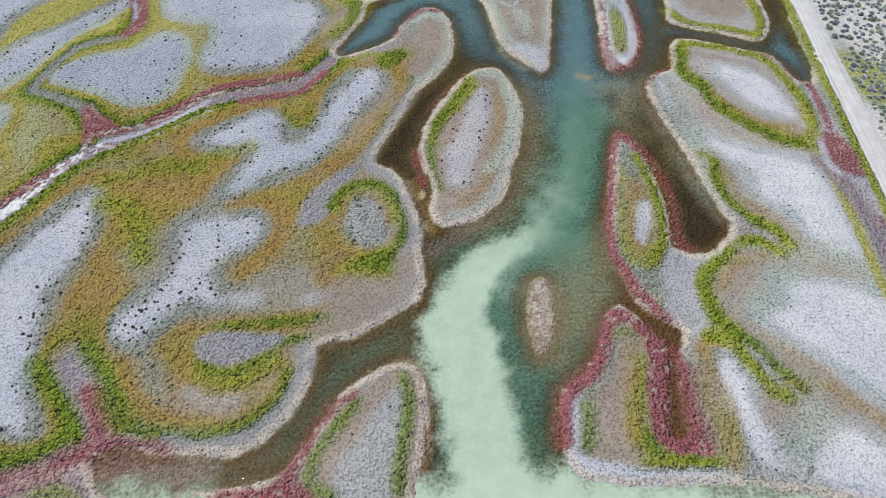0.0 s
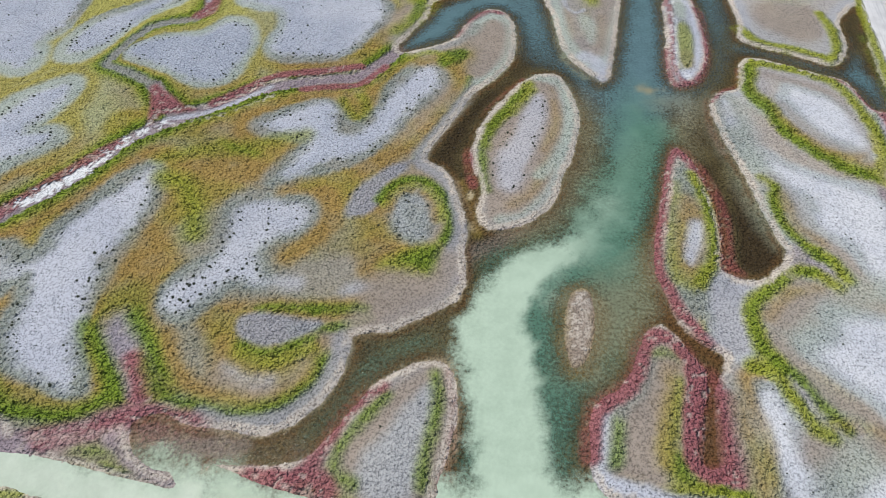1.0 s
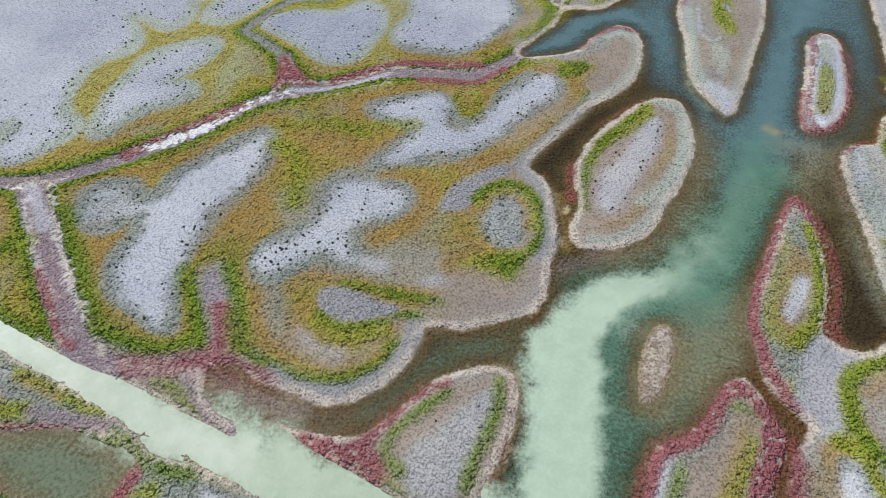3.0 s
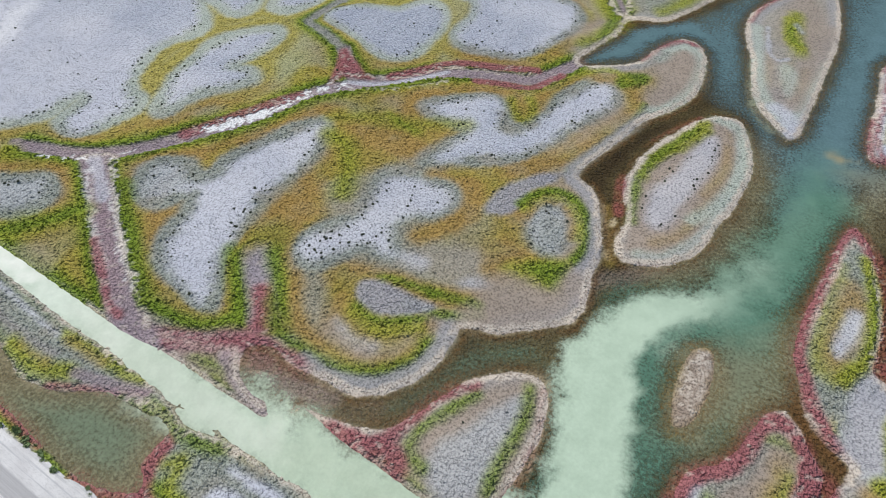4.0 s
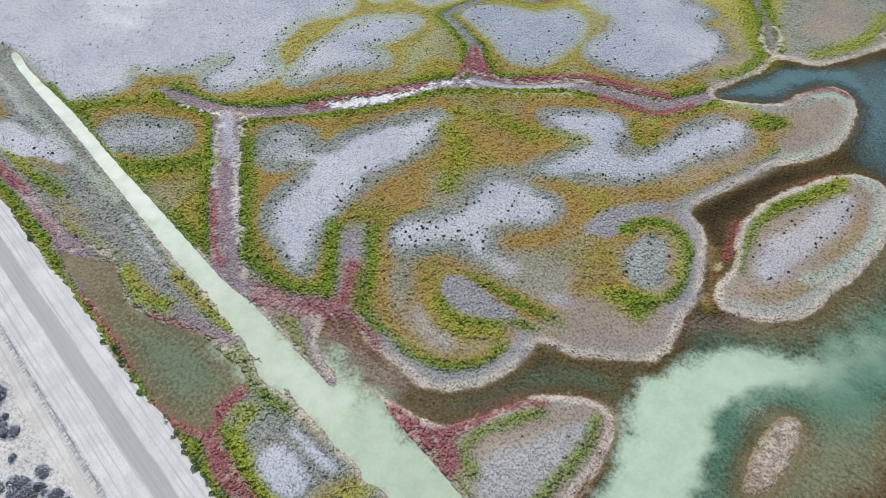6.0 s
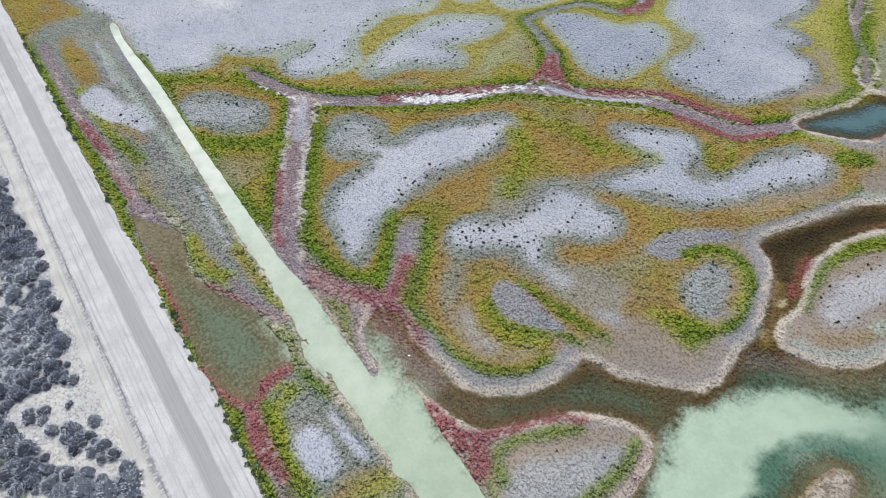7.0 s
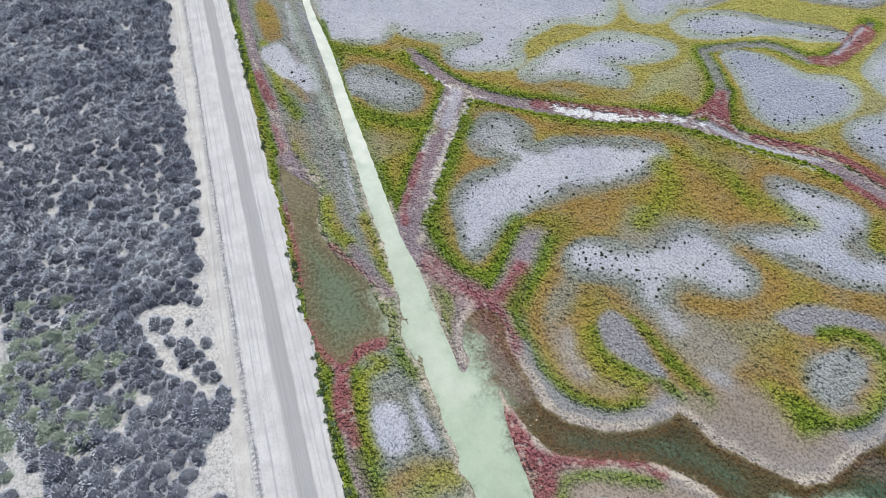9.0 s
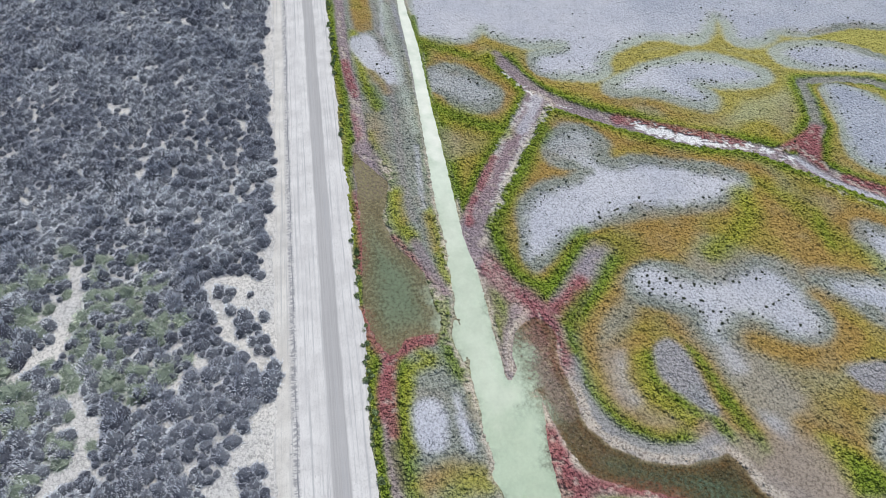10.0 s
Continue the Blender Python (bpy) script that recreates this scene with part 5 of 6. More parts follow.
paint("green", False, 1.8, 1, 0.8, [(50.2, 116), (48.4, 107.8), (50.9, 102.7), (53.1, 95.7), (57.1, 90.9), (61.2, 87.1), (65.8, 85.2)])
paint("lime", False, 2.2, 1.2, 0.85, [(51.2, 117.4), (57.5, 116.2), (63, 114.2), (66.9, 111.4), (69.3, 103.6), (70.2, 94.9), (69, 88.5)])
paint("yellow", False, 1.4, 0.9, 0.8, [(68.9, 96.6), (68.8, 88.5), (67.3, 85.8)])
paint("lime", False, 1.6, 1, 0.8, [(46.8, 83.2), (48.5, 81.1), (48, 76.9), (48.8, 71.8), (51.5, 68), (54.1, 65.6), (55.6, 61.8)])
paint("green", False, 1, 0.7, 0.75, [(48.5, 80.8), (47.8, 76.6), (48.5, 71.5), (51.2, 67.6), (53.6, 65.1)])
paint("lime", False, 2.2, 1.2, 0.8, [(53.8, 60.4), (50.9, 63), (47.7, 62.7), (44.1, 59.5), (40.7, 56.3), (39.9, 53.1), (40.4, 49.1), (42.3, 46.2)])
paint("green", False, 1.3, 0.8, 0.75, [(51, 63.2), (47.6, 62.4), (43.9, 59.2), (40.6, 56), (39.8, 53.1), (40.3, 48.9), (42, 46.2)])
paint("lime", False, 2, 1.2, 0.75, [(38.2, 45.3), (41.3, 44.8), (42.8, 41.6), (44.6, 37.3), (46.6, 36.1)])
paint("green", False, 1.2, 0.8, 0.7, [(41.7, 46.2), (44.4, 44.1), (47, 39.7), (49.3, 37.3)])
paint("lime", False, 2.4, 1, 0.9, [(50.6, 130), (54.1, 124.6), (61.6, 122.4), (68.7, 120.3), (70.8, 130), (69.6, 137.1)])
paint("lime", False, 1.8, 1, 0.85, [(34.9, 82.5), (36.4, 77.1), (36.7, 70.3), (35.8, 64.1), (33.2, 59.3)])
paint("green", False, 1, 0.7, 0.7, [(35.9, 79.6), (36.7, 71.5), (36.1, 64.7)])
paint("ochre", False, 1.6, 1.4, 0.5, [(53, 100.9), (56.3, 94.9), (61.4, 90.4), (66.2, 90.4)])
paint("ochre", False, 1.8, 1.4, 0.5, [(49.5, 79.6), (50.1, 72.8), (53.3, 69.3)])
paint("ochre", False, 1.8, 1.4, 0.5, [(42.3, 53.9), (46, 58.4), (50.9, 60)])
paint("ochre", False, 1.6, 1.2, 0.6, [(37, 43.9), (37.4, 39.9), (38.4, 35.7), (37.9, 29.4)])
paint("ochre", False, 1.6, 1.4, 0.45, [(48, 38), (53.1, 37.2), (58.2, 32.6)])
paint("beige", False, 2, 1.4, 0.6, [(47.1, 62.4), (49.5, 58.4), (44.5, 53.1)])
paint("green", False, 1.1, 0.6, 0.9, [(-128.5, 31.2), (-109.1, 28.1), (-92.6, 26.1), (-81.3, 24.9), (-71.3, 23.6)])
paint("red", False, 1.6, 0.7, 0.8, [(-43.5, 5.1), (-38.4, 4), (-32.8, 3.1)])
paint("bed", False, 1.2, 0.8, 0.6, [(-31.3, 2.9), (-26.1, 2.5)])
paint("lime", False, 5, 2.2, 0.65, [(-95.7, 26.8), (-92.1, 29.8), (-88.5, 32.9), (-85.6, 36.6)])
paint("green", False, 2.6, 1.6, 0.85, [(-96.1, 26.5), (-92.1, 29.8), (-88.5, 32.9), (-85.7, 36.9)])
paint("lime", False, 4, 2, 0.6, [(-118.9, 29.4), (-114, 34.4), (-110, 38.8), (-107.4, 41.9)])
paint("green", False, 2, 1.4, 0.75, [(-118.9, 29.4), (-113.7, 34.2), (-109.9, 38.1)])
paint("beige", True, 0, 2, 0.6, [(-88.9, 26.1), (-86.7, 28.9), (-82.6, 28.5), (-80.1, 25.8), (-82.9, 24.7)])
paint("mint", False, 2.4, 1.2, 0.8, [(9.2, 142.5), (11, 132.3), (12.5, 123.6), (14.8, 117), (17.3, 113.1)])
paint("mint", True, 0, 1.2, 0.6, [(15.7, 130.3), (18.4, 129.6), (20, 124.1), (18.8, 119.3), (17.1, 122.2)])
paint("salt", False, 0.8, 0.6, 0.7, [(11.4, 143.1), (13, 134), (15.1, 131.3), (17, 132.7)])
paint("lime", False, 2.6, 1.2, 0.85, [(15.2, 148), (16.6, 139.8), (19, 137.4)])
paint("green", False, 1.2, 0.8, 0.7, [(15.8, 145.6), (17.1, 139.7), (18.8, 139.2)])
paint("slate", False, 1.2, 0.8, 0.6, [(16.9, 146.5), (18.5, 143.9)])
paint("beige", False, 3, 1.6, 0.7, [(24.7, 148.2), (23, 134.7), (21.1, 124.4), (20, 117.1)])
paint("salt", False, 3, 1.2, 0.7, [(16.5, 115.1), (19.1, 113.6), (20.1, 109.5)])
paint("mint", False, 2.6, 1.2, 0.8, [(7.3, 107.2), (11.7, 105.4), (14, 97.5), (13, 89.8), (10.6, 83.2), (8.1, 79.3)])
paint("beige", False, 1.8, 1.2, 0.75, [(8.6, 103.6), (10.7, 99.9), (10.8, 93.4), (8.4, 85.5), (5.6, 79.9)])
paint("ochre", False, 1.2, 1.2, 0.4, [(10.4, 99.8), (10.8, 93.4), (8.7, 85.9)])
paint("lime", False, 2.2, 1.2, 0.85, [(5.4, 104.8), (1.9, 97.5), (-1.4, 91.3)])
paint("green", False, 1.3, 0.8, 0.7, [(3.9, 102.2), (1.3, 96.7), (-1.7, 90.2)])
paint("beige", False, 3.2, 1.4, 0.85, [(-2.1, 123), (-2.5, 114.5), (-4.6, 107.1)])
paint("mint", False, 2, 1, 0.8, [(-7.6, 125.1), (-2.5, 127.9), (0.4, 124.4), (0.8, 116.1), (-1, 108.5), (-4.3, 103.8)])
paint("beige", True, 0, 2.2, 0.6, [(-6.4, 117.6), (-4.4, 125.6), (-0.6, 126.1), (1.4, 121), (0.4, 113.2), (-3.4, 108.5), (-6.3, 109)])
paint("red", False, 1.2, 0.8, 0.6, [(-10.7, 119.5), (-8.7, 124.6), (-4.5, 129.8), (0, 129.7)])
paint("red", False, 1.2, 0.7, 0.8, [(-8.5, 126.2), (-5.4, 130.3), (-1.7, 129.5)])
paint("white", False, 0.7, 0.4, 0.55, [(37.7, 141.2), (36.3, 130.9), (35.5, 122.6), (35.8, 114.7), (37.4, 110.9)])
paint("red", False, 1, 0.6, 0.75, [(35.4, 136.7), (36.7, 140.7), (39.1, 143.7), (41.2, 142.4), (42.3, 138.7)])
paint("mint", True, 0, 1, 0.7, [(37.6, 138.9), (39.3, 139.4), (39.5, 133.5), (37.8, 132.4)])
paint("lime", True, 0, 1, 0.6, [(37.9, 129.7), (39.7, 129.8), (39.6, 121.8), (38.6, 115.5), (36.9, 115), (37, 123)])
paint("sage", True, 0, 1, 0.35, [(37.9, 129.7), (39.7, 129.8), (39.6, 121.8), (38.6, 115.5), (36.9, 115), (37, 123)])
# cracked pale crust on the mud bar
cover("crust", 0.75 * smooth(-d_isle["bar"] / 0.8) * smooth((RUFFLE + 0.2 * WOBBLE - 0.05) * 4))
# drifts of lime and grey-green among the ochre
cover("lime", 0.3 * np.clip(weight["ochre"], 0, 1) * smooth(0.25 + 0.9 * cloud(5.0, 71) + 0.6 * WOBBLE))
cover("sage", 0.2 * np.clip(weight["ochre"], 0, 1) * smooth(0.1 + 0.8 * cloud(3.0, 72) + 0.7 * WOBBLE))
cover("beige", 0.35 * np.clip(weight["sage"], 0, 1) * smooth(0.1 + 0.9 * cloud(4.0, 73) + 0.5 * WOBBLE))
# rust-brown weed at the waterline
cover("rust", 0.65 * smooth(1.1 - np.abs(shore + 0.3 * RUFFLE + 0.7) / 0.8) * smooth(0.7 + WOBBLE))
# pale veins of salt in the red and the bare mud, and the cream rim of the lagoon
cover("crust", 0.55 * np.clip(weight["red"], 0, 1) * smooth((RUFFLE + 0.3 * WOBBLE - 0.30) * 4))
cover("crust", 0.40 * np.clip(weight["mud"], 0, 1) * smooth((RUFFLE - 0.35) * 4))
cover("crust", 0.9 * smooth(1.2 - np.abs(shore + 0.4 * RUFFLE - 0.55) / 0.75) * smooth(0.85 + WOBBLE) * np.clip(1 - 1.4 * weight["red"] - 1.4 * weight["rust"], 0, 1) * smooth(d_isle["bar"] - 1))
east_side = 0.8 * smooth((GX - 40) / 8)
weight["mint"] += weight["sage"] * east_side
weight["sage"] *= 1 - east_side
# sand and scrub land beside the road
ROAD_AT, ROAD_TURN = (-31.5, -0.4), 173.2
ax, ay = math.cos(radians(ROAD_TURN)), math.sin(radians(ROAD_TURN))
across = (GY - ROAD_AT[1]) * ax - (GX - ROAD_AT[0]) * ay
side = across                               # metres to the scrub's side of the road's marsh edge
cover("sand", smooth(0.5 + (side + 0.4 + rag * 0.4) / 0.8))
EAST_AT, EAST_TURN = (77.6, 100.0), -94.2
ex, ey = math.cos(radians(EAST_TURN)), math.sin(radians(EAST_TURN))
east = (GY - EAST_AT[1]) * ex - (GX - EAST_AT[0]) * ey
cover("lime", 0.9 * smooth(0.5 + (east + 1.7 + rag * 0.5) / 0.8))
cover("sand", smooth(0.5 + (east + 0.3 + rag * 0.3) / 0.6))
paint("green", False, 1, 1.2, 0.45, [(77.2, 130), (76.4, 115), (74.9, 94.9), (75.2, 79.6)])
paint("lime", True, 0, 2.5, 0.75, [(82.1, 114), (87.6, 113), (92.9, 103.6), (89.1, 94.9), (83.2, 96.6), (81.6, 103.6)])
paint("sage", True, 0, 2.5, 0.5, [(83.5, 121.2), (86.8, 117), (86.9, 111), (82.9, 113)])

# ---------------------------------------------------------------- height of the ground
tuft = (0.07 + 0.42 * (weight["green"] + weight["lime"]) + 0.27 * (weight["ochre"] + weight["yellow"] + weight["sage"]) + 0.05 * weight["beige"] + 0.05 * weight["crust"])
land = 0.07 + 0.22 * smooth(d_water / 0.9) + 0.35 * smooth(d_water / 9) + 0.12 * smooth(-d_pale / 3)
land = land - 0.22 * smooth(0.6 - d_dry / 1.2) * smooth(d_water / 1.5)
land = np.maximum(land + tuft * np.clip(RUFFLE + 0.25, -0.3, 1.2), 0.05)
bed = -0.06 - 0.55 * smooth(-d_water / 5)
wet = np.minimum(np.minimum(d_lagoon + rag * 0.45 + RUFFLE * 0.12, d_pond + rag * 0.8), d_canal + rag * 0.12)
height = np.where(wet > 0, land * smooth(wet / 0.35) + 0.01, bed * smooth(-wet / 0.5) - 0.01)
height = np.where(side > -0.5, 0.55 + 0.06 * RUFFLE, height)
height = np.where(east > -0.5, 0.6 + 0.06 * RUFFLE, height)


def sheet(name, cells, z, names, material, every=1):
    """A mesh of those cells of the grid, with the weights that it needs."""
    xs, ys, zs = GX[::every, ::every], GY[::every, ::every], z[::every, ::every]
    jj, ii = np.nonzero(cells)
    wide = xs.shape[1]
    quads = np.stack([jj * wide + ii, jj * wide + ii + 1, (jj + 1) * wide + ii + 1, (jj + 1) * wide + ii], 1)
    used, quads = np.unique(quads, return_inverse=True)
    quads = quads.reshape(-1, 4)
    me = bpy.data.meshes.new(name)
    me.vertices.add(len(used))
    me.vertices.foreach_set("co", np.stack([xs.ravel()[used], ys.ravel()[used], zs.ravel()[used]], 1).astype(np.float32).ravel())
    me.loops.add(quads.size)
    me.loops.foreach_set("vertex_index", quads.astype(np.int32).ravel())
    me.polygons.add(len(quads))
    me.polygons.foreach_set("loop_start", np.arange(0, quads.size, 4, dtype=np.int32))
    me.update(calc_edges=True)
    me.polygons.foreach_set("use_smooth", np.ones(len(quads), bool))
    for label, layers in names:
        data = np.zeros((len(used), 4), np.float32)
        for k, layer in enumerate(layers):
            data[:, k] = layer[::every, ::every].ravel()[used]
        me.color_attributes.new(label, "FLOAT_COLOR", "POINT").data.foreach_set("color", data.ravel())
    me.materials.append(material)
    return new(name, me)


LAYERS = [("cover_%d" % k, [weight[n] for n in NAMES[4 * k:4 * k + 4]]) for k in range(LAYER_COUNT)]
all_cells = np.ones((NY - 1, NX - 1), bool)
hidden = np.zeros(GX.shape, bool)
sunk = height.copy()
for d in d_isle.values():
    sunk -= 0.5 * smooth((-d - 0.3) / 0.6)
    hidden |= d < -1.6
for win, d in d_pan:
    sunk[win] -= 0.3 * smooth((-d - 0.4) / 0.6)
    hidden[win] |= d < -1.6
all_cells &= ~(hidden[:-1, :-1] & hidden[1:, 1:] & hidden[1:, :-1] & hidden[:-1, 1:])
ground = tagged(sheet("ground", all_cells, sunk, LAYERS, GROUND), "salt marsh ground with ochre, green and red belts of low plants", "ground", kind="structure")
ISLAND_LABELS = {
    "egg": "oval marsh island with a pale crusted rim and salt core",
    "tongue": "tapering marsh island with pale grey crust and green patch",
    "bean": "small bean-shaped islet with red rim and olive middle",
    "bar": "low brown mud bar rising from the shallow lagoon",
}
for k, d in d_isle.items():
    near = (d[:-1, :-1] < 0.5) | (d[1:, 1:] < 0.5)
    rise = height - 0.35 * smooth(d / 0.5)
    tagged(sheet("marsh_island" if k != "bar" else "mud_bar", near, rise + 0.004, LAYERS, GROUND), ISLAND_LABELS[k], "island", kind="structure")

for win, d in d_pan:
    full = np.full(GX.shape, FAR)
    full[win] = d
    near = (full[:-1, :-1] < 0.35) | (full[1:, 1:] < 0.35)
    if near.sum() > 50:
        tagged(sheet("salt_pan", near, np.where(full < 0, height + 0.003, height - 0.4 * smooth(full / 0.35)), LAYERS, GROUND), "pale salt pan speckled with dark tufts in the marsh", "salt pan", kind="structure")

# the ground goes on to the horizon, lower by a hand under the detailed part's rim
me = bpy.data.meshes.new("plain")
xa, xb, ya, yb, far = X0 + 1, gx[-1] - 1, Y0 + 1, gy[-1] - 1, 4000.0
corner = [(xa, ya), (xb, ya), (xb, yb), (xa, yb)]
me.from_pydata([(x, y, 0.1) for x, y in corner] + [(math.copysign(far, x), math.copysign(far, y), 0.1) for x, y in corner], [],
               [(0, 4, 5, 1), (1, 5, 6, 2), (2, 6, 7, 3), (3, 7, 4, 0)])
for k in range(LAYER_COUNT):
    tone = [1.0 if n == "sand" else 0.0 for n in NAMES[4 * k:4 * k + 4]]
    tone += [0.0] * (4 - len(tone))
    me.color_attributes.new("cover_%d" % k, "FLOAT_COLOR", "POINT").data.foreach_set("color", tone * 8)
me.materials.append(GROUND)
tagged(new("ground_beyond", me), "pale dry plain reaching the horizon", "ground", kind="structure")

# ---------------------------------------------------------------- water
silt_and_sky = {k: np.zeros(GX.shape) for k in ("milk", "turq", "teal", "white", "tan")}


def stir(kind, closed, width, soft, amount, points):
    """Silt in the water, or as teal also painted sky reflection, feathered at its edge."""
    win, d = distance(points, closed, width / 2 + 2 * soft + 4)
    if win is None:
        return
    d = d - width / 2 + WOBBLE[win] * 0.9 * min(soft, 2.5) + RUFFLE[win] * 0.5
    a = amount * smooth(0.5 - d / (2 * soft))
    for w in silt_and_sky.values():
        w[win] *= 1 - a
    if kind != "clear":
        silt_and_sky[kind][win] += a


stir("tan", False, 9, 4, 0.1, [(-39.1, 25.4), (-29.7, 26.2), (-21.8, 28.3), (-16.4, 35.7), (-11.3, 42.9), (-4.5, 47.2)])
stir("tan", False, 6, 4, 0.4, [(16.5, 101.8), (16.9, 87), (13.2, 72.8), (7.1, 66.5)])
stir("tan", False, 8, 4, 0.25, [(34.9, 103.6), (35.9, 96.6), (38.4, 87)])
stir("tan", False, 6, 3, 0.3, [(15.2, 53.1), (13.3, 41.6), (17.7, 45.3), (22.9, 53.1)])
stir("teal", True, 0, 6, 0.6, [(-8.2, 124.5), (2.2, 141.7), (27.2, 193.2), (48.4, 182.9), (48.2, 132.3), (38, 105.3), (30.7, 98.4), (24.7, 96.6), (17.4, 99.3), (8.8, 112.9), (0, 118.3)])
# sky reflection in the western inlet, painted as a teal tint
stir("teal", True, 0, 3, 0.4, [(-21.8, 115), (-18.8, 123.8), (-9.8, 134.3), (1.1, 148.8), (7.4, 166.5), (14.1, 170.7), (7.1, 137.7), (7.1, 122.4), (2, 125.5), (-5, 130.1), (-11.3, 119.3)])
stir("teal", True, 0, 5, 0.85, [(21.1, 87), (23.9, 107.2), (28.3, 134.6), (33.6, 167.1), (41.8, 167.1), (35.1, 134.6), (31.7, 109.1), (28, 91.7)])
stir("turq", True, 0, 7, 0.5, [(16.5, 66.5), (18.5, 75.5), (20.4, 85.5), (23.5, 103.6), (29.7, 103.6), (27.3, 79.6), (24.5, 70.3), (20.8, 64.1), (15.9, 60.7)])
stir("turq", True, 0, 5, 0.55, [(-0.3, 49.1), (1.4, 55.2), (8.9, 65.3), (16.5, 66.5), (24.5, 64.1), (22.8, 58.4), (18, 55.2), (13.9, 49.1), (11.7, 41.6), (13.9, 39.9), (14.3, 28.7), (11.7, 24.4), (-0.3, 24.4), (-2.6, 36.5)])
stir("turq", True, 0, 5, 0.4, [(-0.5, 58.7), (11.4, 61.6), (21.8, 68.1), (25.7, 60.2), (22.1, 44.3), (12, 35.4)])
# the same inlet again: reflected sky painted into the water's colour
stir("teal", True, 0, 2, 0.8, [(-22.2, 114), (-18, 124.9), (-12.3, 134), (-3.2, 138.8), (0.8, 130.5), (-7.9, 122.7), (-10.3, 118.9), (-17.2, 114)])
stir("milk", True, 0, 1.3, 0.92, [(-1.1, 39.9), (-2.6, 43.7), (-3.3, 47.9), (-1.8, 51.7), (0.7, 55.9), (4, 60.4), (8.8, 63.6), (14.3, 66.9), (17.7, 69), (17.7, 66.2), (14, 62.5), (10.4, 58.8), (7.9, 54.5), (6.7, 50.4), (6.8, 47), (7.8, 45), (8.3, 39.7), (9.2, 34.7), (10.3, 29.3), (11.4, 25.7), (15, 23.5), (14.4, 17.8), (1.1, 17.8), (1.5, 22.8), (1.1, 27.1), (0.1, 31.6), (-1.2, 36.3), (-2.1, 40.5), (-2.9, 43.2)])
stir("turq", True, 0, 8, 0.4, [(10.6, 63), (16.5, 66.5), (22.3, 75.5), (24.2, 75.5), (23, 66.5), (17.8, 61.8), (12.1, 58.4)])
stir("turq", False, 8, 5, 0.75, [(17.5, 69.4), (19.9, 73.3), (23, 80.1), (25.9, 87.7), (27.5, 93.6)])
stir("milk", False, 4.5, 3, 0.42, [(6.8, 55.2), (10.8, 60.7), (15.2, 65.3), (19.1, 71.2), (20.5, 74.2)])
stir("milk", False, 3, 4, 0.15, [(20.5, 74.2), (23.3, 80.9), (26.1, 89.2)])
stir("tan", True, 0, 3, 0.55, [(-86.9, 6), (-84.3, 15), (-70.7, 11.7), (-50.2, 16.4), (-42.7, 14.1), (-46.5, 1.6), (-64.8, 1.8)])
stir("turq", True, 0, 5, 0.42, [(-69.6, 6.6), (-66.2, 9.6), (-58.9, 13.5), (-49.7, 14.5), (-47.3, 8.6), (-51.9, 3.6)])
stir("tan", False, 1.4, 1.2, 0.75, [(28, 106.4), (28.9, 106), (30, 106)])
stir("tan", False, 0.6, 0.8, 0.5, [(29.2, 106.1), (32.4, 106.7)])
stir("tan", False, 5, 4, 0.3, [(32.3, 102), (36.3, 101.6), (34.5, 93.4)])
stir("turq", True, 0, 3, 0.45, [(13.1, 65.5), (17.4, 70), (20.7, 76.1), (23.6, 83.9), (27.1, 96.2), (32.7, 92), (30.3, 78), (26.4, 70.7), (22.2, 66.7), (18.1, 64.8)])
stir("turq", True, 0, 3, 0.35, [(-21.5, 26.6), (-20.4, 32.6), (-17.1, 39), (-12.4, 43.3), (-7.2, 45.2), (-9.5, 33.8), (-17.1, 29)])
stir("tan", True, 0, 4, 0.4, [(13.4, 54.6), (16.8, 58.6), (21.7, 59.6), (27.4, 66.1), (31.8, 62.4), (29.3, 56.9), (24.1, 53.2), (20, 47.6), (16.9, 42), (14.7, 46.5)])
stir("clear", False, 0.8, 0.8, 0.8, [(-52.1, 23.9), (-44.4, 22.6), (-36.9, 20.5), (-30.2, 18.6)])
stir("clear", False, 6, 3, 0.7, [(39.3, 92), (41.5, 85), (42.1, 76.5), (42.9, 69.9), (42.6, 65)])
stir("clear", True, 0, 2.2, 1, [(43.2, 87.7), (45.4, 79.6), (48.5, 67.2), (42, 60.1), (37.5, 66.5), (36.9, 79.6), (36.3, 87), (39.9, 89.3)])
stir("milk", False, 1.6, 1.6, 0.6, [(-39.2, 24.3), (-35, 22.9), (-30.1, 21.6), (-24.8, 20.8)])
stir("milk", False, 9, 2.5, 0.95, [(-146.5, 33.1), (-113.5, 27.7), (-91.1, 25.1), (-73.1, 22.5), (-60.5, 20.4), (-51.4, 19.5), (-41.7, 17.6), (-34.5, 17.3), (-26.4, 16.7), (-19.2, 16.3), (-42.8, 17.7), (-28.6, 18), (-14.7, 18.3), (8, 21.7), (28.4, 20.4), (52.4, 17.9)])
stir("tan", False, 9, 7, 0.2, [(-66, 21.4), (-60.5, 20.4), (-51.4, 19.5), (-41.7, 17.6), (-28.6, 17.6), (-14.7, 18.3)])
stir("teal", False, 7, 3, 0.65, [(73.4, 113), (74, 106.3)])
stir("teal", False, 4, 2, 0.45, [(51.6, 122.2), (62.9, 118), (71.3, 114), (72, 127.7)])
stir("white", False, 6, 2.5, 0.28, [(-146.5, 33.1), (-113.5, 27.7), (-91.1, 25.1), (-73.1, 22.5), (-60.5, 20.4), (-51.4, 19.5), (-41.7, 17.6), (-34.5, 17.3)])
stir("white", False, 3.2, 2.5, 0.85, [(-138.9, 30.7), (-113.5, 27.5), (-96.4, 25.4), (-83.2, 23.9)])
